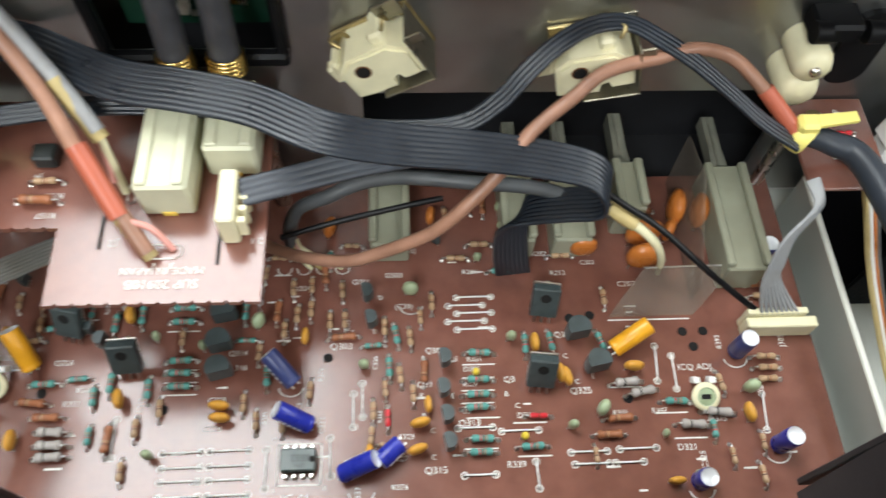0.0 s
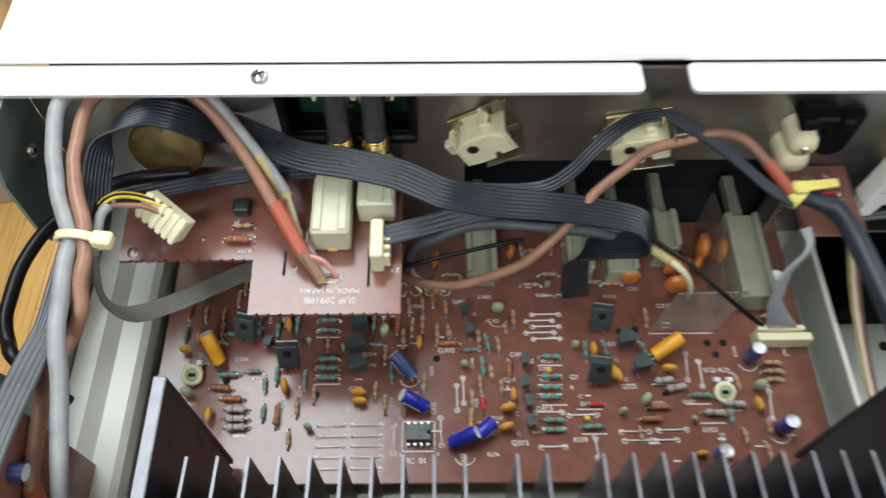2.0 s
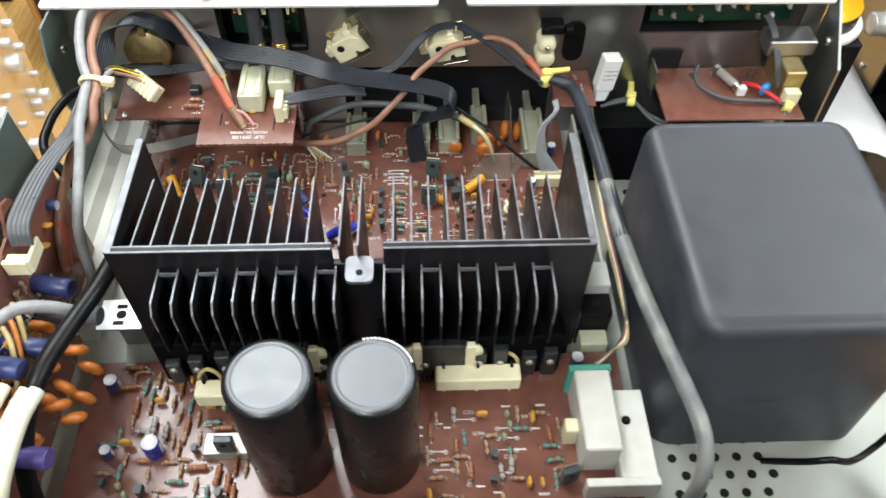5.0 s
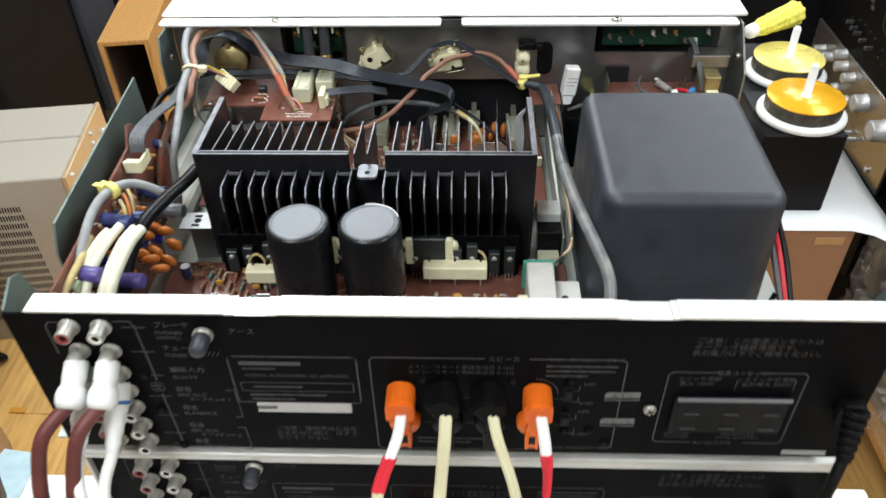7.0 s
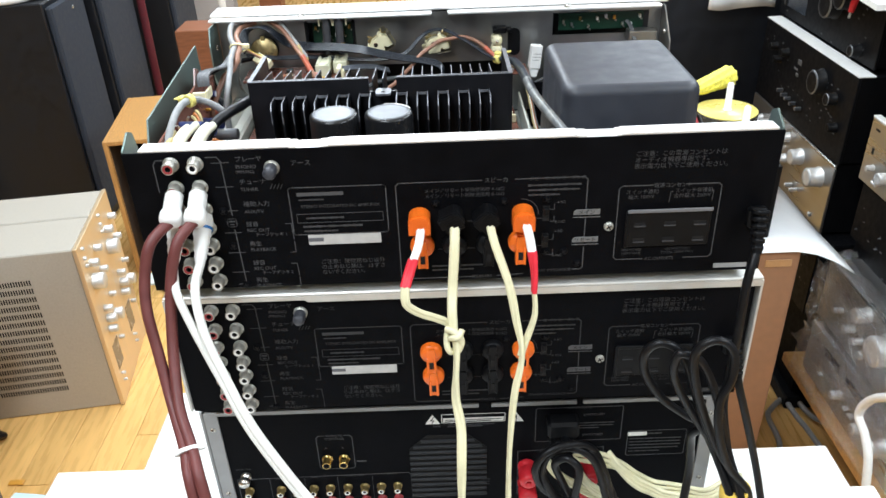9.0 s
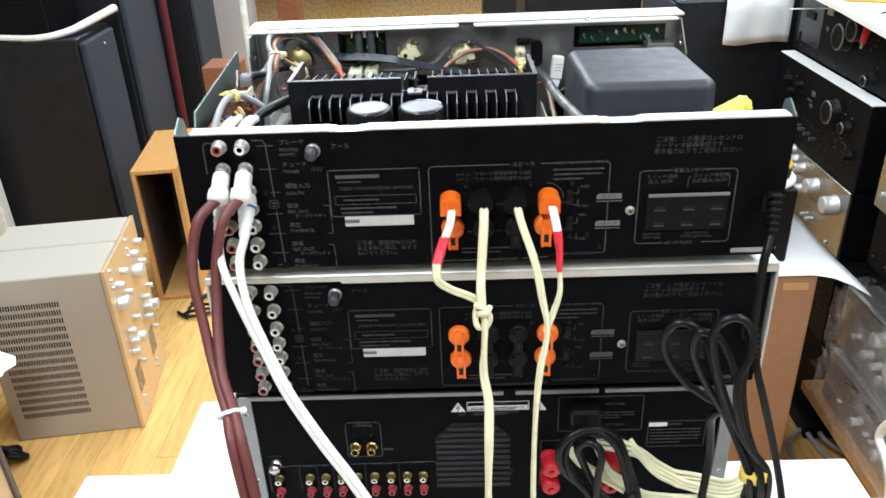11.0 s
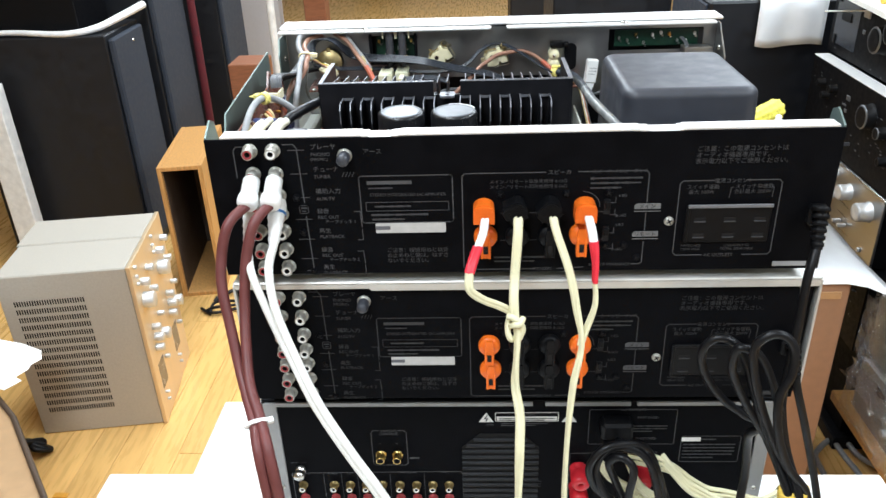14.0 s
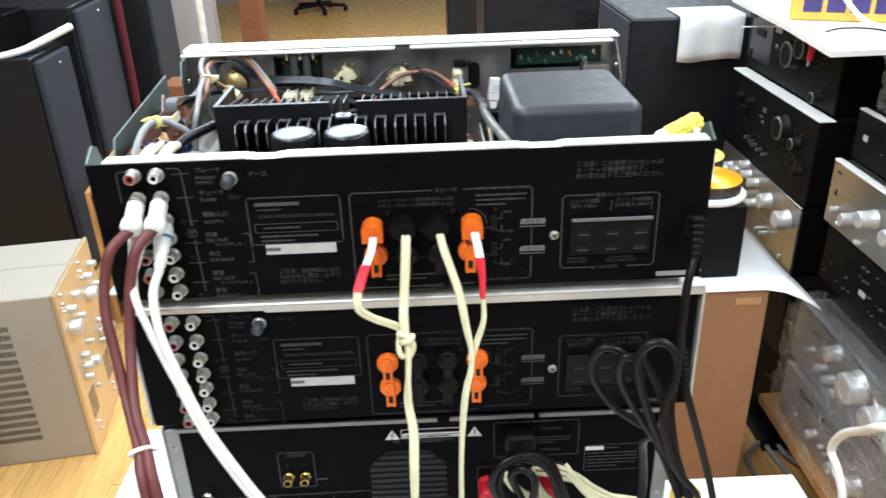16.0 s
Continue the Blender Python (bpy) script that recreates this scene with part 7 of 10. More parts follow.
wire("lead_end", [(0.0046, 0.2755, 0.0770), (0.0099, 0.2734, 0.0740), (0.0151, 0.2712, 0.0690), (0.0187, 0.2706, 0.0610), (0.0211, 0.2725, 0.0510), (0.0221, 0.2732, 0.0465)], lambda k: 0.0017 - 0.0009 * k, SPK_CORD, "cream stripped lead end bent down to the board", 8)
wire("black_wire", [(-0.0021, 0.2792, 0.0850), (0.0044, 0.2769, 0.0810), (0.0147, 0.2723, 0.0760), (0.0294, 0.2632, 0.0670), (0.0417, 0.2581, 0.0580), (0.0571, 0.2525, 0.0470)], 0.0010, RUBBER, "thin black wire across the board", 7)
wire("black_wire", [(-0.0948, 0.2786, 0.0640), (-0.0849, 0.2806, 0.0660), (-0.0751, 0.2822, 0.0680), (-0.0556, 0.2849, 0.0715), (-0.0468, 0.2862, 0.0725)], 0.0009, RUBBER, "thin black wire under the ribbon", 7)
SLEEVE_PATH = [(0.0500, 0.2885, 0.0985), (0.0580, 0.2860, 0.0975), (0.0655, 0.2780, 0.0975), (0.0680, 0.2400, 0.1015), (0.0690, 0.1980, 0.1050), (0.0700, 0.1600, 0.1070), (0.0725, 0.1330, 0.1080), (0.0772, 0.1060, 0.1075), (0.0820, 0.0840, 0.1060), (0.0862, 0.0690, 0.1020), (0.0878, 0.0590, 0.0950), (0.0862, 0.0510, 0.0850), (0.0840, 0.0470, 0.0650), (0.0830, 0.0460, 0.0400)]
t = thing("grey_cable", (0.083, 0.046, 0.040), "flattened cable sleeve arching back beside the transformer, scuffed grey", "cable")
b = Mesh()
b.tube(SLEEVE_PATH[:6], lambda k: 0.0028 + 0.0012 * min(1.0, k * 2), surface("dark_slate_sleeve", (0.022, 0.027, 0.036), 0.4, vary=0.2, scale=90), 12, 6)
b.make("dark_end", t, "dark slate front end")
b = Mesh()
b.tube(SLEEVE_PATH[4:], lambda k: 0.0041 - 0.0010 * k, SLEEVE, 12, 6)
b.make("scuffed_length", t, "pale scuffed grey length")
for k, mat in enumerate((KHAKI, PLUG_WHITE, FILM, DARK_WIRE)):
    wire("lead", [(0.0580 + k * 0.001, 0.2900, 0.0920), (0.0730 + k * 0.0012, 0.2850, 0.0840), (0.0785 + k * 0.0010, 0.2600, 0.0640), (0.0785 + k * 0.0010, 0.2200, 0.0560), (0.0775 + k * 0.0008, 0.1700, 0.0620), (0.0765, 0.1350 + k * 0.002, 0.0640), (0.0700, 0.1290, 0.0600), (0.0600, 0.1230 - k * 0.001, 0.0560)], 0.0009, mat, "thin lead running back beside the heat sink", 6)
wire("grey_cable", [(-0.2030, 0.0420, 0.0950), (-0.2010, 0.0650, 0.1180), (-0.1985, 0.0850, 0.1300), (-0.1930, 0.1000, 0.1320), (-0.1880, 0.1130, 0.1270), (-0.1800, 0.1200, 0.1190), (-0.1720, 0.1240, 0.1090)], 0.0027, GREY_WIRE, "pale grey cable bent over the side board")
zip_tie((-0.1930, 0.1000, 0.1320), (0.5, 1, 0), 0.0050, 0.005, TIE, "yellow nylon tie on the grey cable")
wire("black_cable", [(-0.1615, 0.1750, 0.1000), (-0.1610, 0.1520, 0.1120), (-0.1640, 0.1310, 0.1165), (-0.1700, 0.1090, 0.1175), (-0.1765, 0.0900, 0.1150), (-0.1825, 0.0740, 0.1020), (-0.1850, 0.0600, 0.0820), (-0.1850, 0.0500, 0.0560)], 0.0040, RUBBER, "thick black cable falling beside the side board", 10)
for k, mat in enumerate((KHAKI, FILM, KHAKI)):
    wire("lead", [(-0.1980, 0.1250 - k * 0.006, 0.1150), (-0.1920, 0.1150 - k * 0.006, 0.1120), (-0.1900, 0.1000 - k * 0.008, 0.1000), (-0.2010, 0.0850 - k * 0.01, 0.0900)], 0.0012, mat, "brown lead looping at the side board", 6)
wire("khaki_lead", [(-0.2010, 0.0760, 0.1170), (-0.2000, 0.0600, 0.1160), (-0.2030, 0.0400, 0.1100), (-0.2060, 0.0280, 0.0980)], 0.0022, KHAKI, "glue-stained lead end at the side board")
t = thing("cable_tie", (0.0500, 0.2885, 0.0978), "yellow nylon tie where the cables meet", "cable tie", "cable ties")
b = Mesh()
m = Matrix.Translation((0.0500, 0.2885, 0.0978)) @ Vector((0.6, -0.6, -0.1)).to_track_quat("Z", "Y").to_matrix().to_4x4()
b.lathe([(0.0038, -0.0030), (0.0047, -0.0022), (0.0050, 0.0), (0.0047, 0.0022), (0.0038, 0.0030)], TIE, 20, m)
b.bx(-0.0030, 0.0030, -0.0026, 0.0026, 0.0030, 0.0068, TIE, 0.0010, Matrix.Translation((0.0500, 0.2885, 0.0978)))
b.make("band", t)
b = Mesh()
b.prism([(0.0015, -0.0019), (0.0135, -0.0014), (0.0137, 0.0018), (0.0015, 0.0021)], 0.0048, 0.0058, TIE, "z", pose(0.0500, 0.2885, 0.0978, 0, -4, 4))
b.make("tail", t)
zip_tie((0.1050, 0.2930, 0.0760), (1, -0.2, 0), 0.0030, 0.012, TIE, "yellow nylon tie on thin grey leads")
zip_tie((0.1905, 0.2720, 0.0890), (1, -0.4, -0.2), 0.0036, 0.006, TIE, "yellow nylon tie by the fuse board")
for k in range(2):
    wire("grey_lead", [(0.0880, 0.2960, 0.0700), (0.1050, 0.2930 + k * 0.002, 0.0760), (0.1200, 0.2840 - k * 0.004, 0.0700), (0.1500, 0.2620, 0.0740), (0.1780, 0.2590 + k * 0.003, 0.0800), (0.1900, 0.2700, 0.0880)], 0.0013, DARK_WIRE, "thin dark grey lead round the fuse board", 6)
for k, mat in enumerate((DARK_WIRE, RED, RUBBER)):
    wire("mains_lead", [(0.1900 + k * 0.0035, 0.1250, 0.0950), (0.1930 + k * 0.0035, 0.1050, 0.0800), (0.1950 + k * 0.003, 0.0800, 0.0600), (0.1950 + k * 0.003, 0.0500, 0.0450), (0.1900 + k * 0.003, 0.0250, 0.0380)], 0.0019, mat, "insulated mains lead beside the transformer", 8)
wire("black_wire", [(0.1350, 0.0780, 0.0400), (0.1450, 0.0700, 0.0580), (0.1550, 0.0680, 0.0640), (0.1680, 0.0700, 0.0560), (0.1800, 0.0760, 0.0580), (0.1880, 0.0800, 0.0750)], 0.0016, RUBBER, "black wire curling behind the transformer")
wire("black_wire", [(-0.2020, 0.2160, 0.0860), (-0.2140, 0.2249, 0.1014), (-0.2195, 0.2318, 0.0993), (-0.2215, 0.2386, 0.1017), (-0.2220, 0.2466, 0.1021), (-0.2210, 0.2577, 0.1028), (-0.2180, 0.2686, 0.1029), (-0.2140, 0.2768, 0.1031), (-0.2050, 0.2870, 0.1040), (-0.1900, 0.2930, 0.1050), (-0.1700, 0.2960, 0.1040)], 0.0024, RUBBER, "black cable bowing out at the side", 10)

# ---- the second amplifier, closed ----
AMP2 = thing("closed_amplifier", (0.004, 0.15, -0.084), "black amplifier with a silver-edged cover under the opened one", "amplifier")
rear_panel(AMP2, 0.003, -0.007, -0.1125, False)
b = Mesh()
b.bx(-0.2060, 0.2140, -0.004, 0.305, -0.0822, -0.0808, ZINC)
b.make("bottom_plate", AMP2)
SILVER_COVER = surface("pale_silver_cover", (0.56, 0.545, 0.51), 0.38, 0.35, 0.06, 80, 0.05, 300)
Mesh().bx(-0.2085, 0.2165, -0.0105, 0.310, 0.0240, 0.0262, SILVER_COVER, 0.0008).make("cover_top", AMP2, "pale silver top of the cover")
for x in (-0.2090, 0.2150):
    Mesh().bx(x, x + 0.0020, -0.0105, 0.310, -0.0800, 0.0240, SILVER_COVER, 0.0005).make("cover_side", AMP2, "pale silver side of the cover")
b = Mesh()
b.prism([(-0.2070, 0.0242), (-0.2070, 0.0208), (-0.1080, 0.0208), (-0.1060, 0.0190), (0.2150, 0.0190), (0.2150, 0.0242)], -0.0107, -0.0092, SILVER_COVER, "y")
b.make("cover_lip", AMP2, "folded silver lip")
b = Mesh()
b.bx(-0.2085, 0.2165, 0.310, 0.345, -0.082, 0.0262, surface("satin_silver_front", (0.6, 0.6, 0.6), 0.35, 0.9), 0.001)
b.make("fascia", AMP2)
for x in (-0.165, 0.175):
    for y in (0.03, 0.285):
        Mesh().lathe([(0.012, -0.1012), (0.013, -0.100), (0.013, -0.082)], BLACK_PLASTIC, 24, Matrix.Translation((x, y, 0))).make("foot", AMP2)

AMP2.location += Vector((0, 0.0115, -0.004))

# ---- the stereo amplifier under it ----
AMP3 = thing("stereo_amplifier", (0.0, 0.16, -0.2300), "black stereo amplifier with many sockets, at the bottom of the stack", "amplifier")
Y3 = 0.012
b = Mesh()
b.bx(-0.2035, 0.2055, Y3, Y3 + 0.002, -0.2260, -0.0960, BLACK_STEEL, 0.0004)
PANEL3 = b.make("back_panel", AMP3, "black rear panel with sockets, a fan grille and white print")
b = Mesh()
b.bx(-0.2060, 0.2080, Y3 - 0.001, 0.320, -0.0960, -0.0940, BLACK_STEEL, 0.0006)
for s, x in ((0, -0.2080), (1, 0.2055)):
    b.bx(x, x + 0.0025, Y3 - 0.0015, 0.320, -0.2260, -0.0960, surface("grey_cover_edge", (0.27, 0.27, 0.27), 0.45, 0.3) if s == 0 else bpy.data.materials["grey_cover_edge"], 0.0006)
b.make("cover", AMP3, "dark cover with grey folded edges")
for s, xs in ((1, 0.2015), (-1, -0.1995)):
    b = Mesh()
    b.bx(xs - 0.0055, xs + 0.0055, Y3 - 0.0020, Y3, -0.2260, -0.0975, bpy.data.materials["grey_cover_edge"], 0.0004)
    for z in (-0.115, -0.190):
        cross_screw(b, facing_back(xs, Y3 - 0.002, z), 0.0022, NICKEL)
    b.make("edge_strip", AMP3)
for x0, x1 in ((-0.2030, 0.0150), (0.0250, 0.0930), (0.0980, 0.2050)):
    Mesh().bx(x0, x1, Y3 - 0.0022, Y3, -0.1005, -0.0965, bpy.data.materials["grey_cover_edge"], 0.0004).make("top_strip", AMP3)
Mesh().bx(-0.206, 0.208, Y3, 0.320, -0.2280, -0.2262, BLACK_STEEL).make("bottom_plate", AMP3)
Mesh().bx(-0.208, 0.210, 0.320, 0.340, -0.2280, -0.0940, BLACK_PLASTIC, 0.001).make("fascia", AMP3)
for x in (-0.16, 0.16):
    for y in (0.05, 0.29):
        Mesh().lathe([(0.014, -0.2400), (0.015, -0.238), (0.015, -0.228)], BLACK_PLASTIC, 24, Matrix.Translation((x, y, 0))).make("foot", AMP3)
F3 = lambda x, z, out=0.0: facing_back(x, Y3 - out, z)
g3 = F3(0, 0, 0.0003)
b = Mesh()
stroke(b, [(-0.112, -0.1275), (-0.1165, -0.1275), (-0.1185, -0.130), (-0.1185, -0.164), (-0.1165, -0.166), (-0.091, -0.166), (-0.089, -0.164), (-0.089, -0.130), (-0.091, -0.1275), (-0.0955, -0.1275)], 0.0006, PRINT, g3)
stroke(b, rounded(0.0610, 0.1310, -0.1425, -0.1055, 0.0015), 0.0006, PRINT, g3, True)
stroke(b, rounded(0.1370, 0.1850, -0.1620, -0.1340, 0.0015), 0.0006, PRINT, g3, True)
stroke(b, [(-0.190, -0.205), (-0.190, -0.1755), (-0.045, -0.1735), (-0.043, -0.176), (-0.043, -0.205)], 0.0006, PRINT, g3)
for x in (-0.163, -0.1475, -0.1335, -0.1055, -0.0760):
    stroke(b, [(x, -0.1765), (x, -0.205)], 0.0004, PRINT_DIM, g3)
stroke(b, [(0.047, -0.205), (0.047, -0.153), (0.118, -0.151), (0.118, -0.160)], 0.0006, PRINT, g3)
stroke(b, [(-0.087, -0.158), (-0.080, -0.158)], 0.0012, PRINT, g3)
# warning triangles and the boxed notice
for x in (-0.0225, 0.0450):
    b.prism([(x - 0.0060, -0.1185), (x + 0.0060, -0.1185), (x, -0.1085)], 0, 0.0003, SILK, "z", F3(0, 0))
stroke(b, [(-0.0215, -0.1110), (-0.0240, -0.1145), (-0.0215, -0.1145), (-0.0230, -0.1175)], 0.0008, BLACK_PLASTIC, F3(0, 0, 0.0006))
stroke(b, [(0.0450, -0.1115), (0.0450, -0.1150)], 0.0010, BLACK_PLASTIC, F3(0, 0, 0.0006))
stroke(b, [(0.0450, -0.1168), (0.0450, -0.1172)], 0.0010, BLACK_PLASTIC, F3(0, 0, 0.0006))
stroke(b, rounded(-0.0150, 0.0360, -0.1175, -0.1085, 0.0003, 1), 0.0006, SILK, g3, True)
b.bx(-0.0140, 0.0350, -0.1168, -0.1128, 0, 0.0003, SILK, 0, F3(0, 0))
text_bars(b, -0.012, -0.1145, 0.044, 2, 0.0016, 0.0010, BLACK_PLASTIC, F3(0, 0, 0.0006), 41)
text_bars(b, -0.010, -0.1200, 0.036, 2, 0.0020, 0.0012, PRINT_DIM, g3, 42)
stroke(b, [(0.1395, -0.1375), (0.1505, -0.1375)], 0.0042, SILK, g3)
text_bars(b, 0.153, -0.1375, 0.026, 1, 0.003, 0.0016, PRINT_DIM, g3, 43)
text_bars(b, 0.1395, -0.1430, 0.040, 5, 0.0036, 0.0015, PRINT_DIM, g3, 44)
text_bars(b, 0.094, -0.1230, 0.030, 3, 0.0028, 0.0013, PRINT_DIM, g3, 45)
text_bars(b, 0.005, -0.1850, 0.018, 4, 0.0030, 0.0014, PRINT_DIM, g3, 46)
tagged(b.make("printed_scale", PANEL3), kind="stuff")
for body, x, z, s in (("REMOTE", -0.1035, -0.1290, 0.0036), ("CONTROL", -0.1035, -0.1322, 0.0034), ("AC OUTLETS", 0.0960, -0.1068, 0.0034), ("SWITCHED", 0.1080, -0.1150, 0.0034), ("SWITCHED", 0.1080, -0.1375, 0.0034), ("CAUTION", 0.0105, -0.1120, 0.0034), ("AVIS", -0.0195, -0.1222, 0.0032),
                      ("SIGNAL GND", -0.1830, -0.1640, 0.0022), ("PHONO", -0.1800, -0.1770, 0.0028), ("TUNER", -0.1550, -0.1768, 0.0028), ("CD", -0.1405, -0.1765, 0.0028), ("AUX", -0.1250, -0.1762, 0.0028), ("TAPE 1/CD-R", -0.0905, -0.1755, 0.0028), ("TAPE 2", -0.0590, -0.1750, 0.0028), ("A", -0.1115, -0.1425, 0.0024), ("B", -0.0975, -0.1425, 0.0024)):
    lettering(body, s, F3(x, z, 0.0004), PRINT, "lettering", PANEL3, "CENTER")
for x in (-0.1115, -0.0975):
    b = Mesh()
    rca_socket(b, F3(x, -0.1545), BLACK_PLASTIC, GOLD, r=0.0036)
    b.make("rca_socket", PANEL3, "gold-plated socket")
OLD_GOLD = surface("dark_gold_shell", (0.30, 0.22, 0.09), 0.38, 0.8, 0.15, 250)
for x in (-0.1815, -0.1545, -0.1405, -0.1265, -0.1125, -0.0975, -0.0830, -0.0690, -0.0550):
    for z, ring in ((-0.1890, PLUG_WHITE), (-0.2040, DULL_RED)):
        b = Mesh()
        rca_socket(b, F3(x, z), ring, OLD_GOLD if ring is PLUG_WHITE else DULL_RED, r=0.0031, long=0.0075)
        b.make("rca_socket", PANEL3, "small coloured socket")
b = Mesh()
b.lathe([(0.0045, 0), (0.0045, 0.003), (0.003, 0.0035), (0.003, 0.005), (0.0045, 0.0055), (0.0045, 0.010), (0.0, 0.011)], NICKEL, 18, F3(-0.1820, -0.1715))
b.make("ground_post", PANEL3)
# fan grille: a dark octagon with slats
SLAT_GREY = surface("dark_grey_grille", (0.013, 0.013, 0.014), 0.5, vary=0.2, scale=150, spec=0.3)
b = Mesh()
b.prism([(-0.0430, -0.205), (0.0210, -0.205), (0.0210, -0.146), (0.0060, -0.131), (-0.0280, -0.131), (-0.0430, -0.146)], 0, 0.0006, HOLE, "z", F3(0, 0))
grille = b.make("fan_grille", PANEL3, "black slatted fan grille")
for k in range(11):
    z = -0.1360 - k * 0.0064
    cut = max(0.0, (-0.146 - z) * -1.0) if z > -0.146 else 0.0
    b = Mesh()
    b.bx(-0.0430 + cut, 0.0210 - cut, -0.0014, 0.0014, 0.0006, 0.0030, SLAT_GREY, 0.0004, F3(0, z) @ pose(0, 0, 0, 25, 0, 0))
    b.make("slat", grille)
# red binding posts and a black mains plug
for x, z in ((0.0545, -0.1700), (0.0545, -0.1900), (0.1050, -0.1700), (0.1050, -0.1900)):
    b = Mesh()
    b.lathe([(0.0075, 0), (0.0075, 0.004), (0.0062, 0.005), (0.0078, 0.008), (0.0078, 0.019), (0.0062, 0.021), (0.0024, 0.021), (0.0024, 0.017)], RED, 12, F3(x, z))
    b.make("binding_post", PANEL3, "red plastic binding post")
one_plug = thing("mains_plug", (0.082, Y3, -0.119), "black mains plug pushed into the outlet", "plug")
b = Mesh()
b.bx(-0.013, 0.013, -0.0085, 0.0085, 0.0005, 0.016, BLACK_PLASTIC, 0.0025, F3(0.0820, -0.1180))
b.bx(-0.010, 0.010, -0.0150, -0.0070, 0.006, 0.022, BLACK_PLASTIC, 0.003, F3(0.0820, -0.1180))
b.make("plug_body", one_plug)

AMP3.location += Vector((0, 0.016, -0.0118))
AMP3.scale = (1.03, 1, 1)
one_plug.location += Vector((0.002, 0.016, -0.0118))

# ---- a fourth dark unit that carries the stack ----
AMP4 = thing("lower_amplifier", (0, 0.16, TABLE2), "black component carrying the stack on the table", "amplifier")
b = Mesh()
b.bx(-0.2030, 0.2050, 0.030, 0.330, TABLE2 + 0.012, -0.2520, BLACK_STEEL, 0.001)
b.make("case", AMP4)
for x in (-0.17, 0.17):
    for y in (0.06, 0.30):
        Mesh().lathe([(0.013, TABLE2), (0.014, TABLE2 + 0.002), (0.014, TABLE2 + 0.0125)], BLACK_PLASTIC, 20, Matrix.Translation((x, y, 0))).make("foot", AMP4)

# ---- cords at the back of the stack ----
def strip_cord(name, pts, sides, half, r, mat, label, category="cable", extra=None):
    """A flat two-core cord."""
    b = Mesh()
    path, across = spline(pts, 6), spline(sides, 6)
    for s in (-1, 1):
        b.tube([p + a.normalized() * (s * half * (1 + 0.03 * math.sin(i))) for i, (p, a) in enumerate(zip(path, across))], r, mat, 8, 1)
    b.tube(path, r * 0.90, mat, 6, 1)
    if extra:
        extra(b)
    return one(name, b, label, category)


X, W = (1, 0, 0), (0.8, -0.6, 0)
strip_cord("speaker_cord", [(-0.0225, -0.0110, 0.0800), (-0.0240, -0.0210, 0.0725), (-0.0278, -0.0300, 0.0655)], [X, X, X], 0.0013, 0.0016, PLUG_WHITE, "white stripped end of the speaker cord")
strip_cord("speaker_cord", [(-0.0276, -0.0296, 0.0660), (-0.0310, -0.0340, 0.0579), (-0.0337, -0.0395, 0.0510)], [X, X, X], 0.0016, 0.0020, RED_TAPE, "red heat-shrink sleeve on the speaker cord")
strip_cord("speaker_cord", [(-0.0336, -0.0390, 0.0515), (-0.0340, -0.0425, 0.0445), (-0.0322, -0.0440, 0.0393), (-0.0241, -0.0430, 0.0326), (-0.0140, -0.0405, 0.0265), (-0.0075, -0.0390, 0.0215), (-0.0045, -0.0400, 0.0150)], [X, X, (0.6, 0, 0.8), (0.2, 0, 1), (0.2, 0, 1), (0.3, 0, 1), X], 0.0013, 0.0017, SPK_CORD, "cream flat speaker cord knotted round its neighbour")
strip_cord("speaker_cord", [(-0.0005, -0.0120, 0.0800), (-0.0010, -0.0200, 0.0690), (-0.0031, -0.0280, 0.0435), (-0.0042, -0.0383, 0.0305), (-0.0036, -0.0440, 0.0190), (-0.0021, -0.0487, 0.0073), (-0.0030, -0.0540, -0.0100), (-0.0037, -0.0590, -0.0261), (-0.0009, -0.0693, -0.0426), (-0.0013, -0.0797, -0.0620), (-0.0025, -0.0900, -0.1022), (-0.0040, -0.1000, -0.1800), (-0.0060, -0.1150, -0.3000), (-0.0100, -0.1300, TABLE + 0.004), (0.0300, -0.2100, TABLE + 0.004)],
           [X, X, X, X, W, (0.4, -1, 0), (0.2, -1, 0), W, X, X, (0.4, -1, 0), X, X, X, X], 0.0015, 0.0018, SPK_CORD, "cream flat speaker cord hanging down the stack")
b = Mesh()
knot = [(-0.0035 + 0.0050 * math.cos(radians(a)), -0.0450 - 0.0040 * math.sin(radians(a * 2)), 0.0115 + 0.0078 * math.sin(radians(a))) for a in range(0, 400, 40)]
b.tube(knot, 0.0021, SPK_CORD, 8, 4)
b.tube([(-0.0085, -0.0440, 0.0205), (-0.0020, -0.0480, 0.0195), (0.0014, -0.0480, 0.0130), (-0.0010, -0.0480, 0.0050)], 0.0023, SPK_CORD, 8, 4)
b.tube([(-0.0070, -0.0430, 0.0120), (-0.0050, -0.0490, 0.0165), (-0.0005, -0.0500, 0.0180), (0.0018, -0.0460, 0.0205)], 0.0021, SPK_CORD, 8, 4)
one("cord_knot", b, "cream knot tied in the speaker cord", "cable")
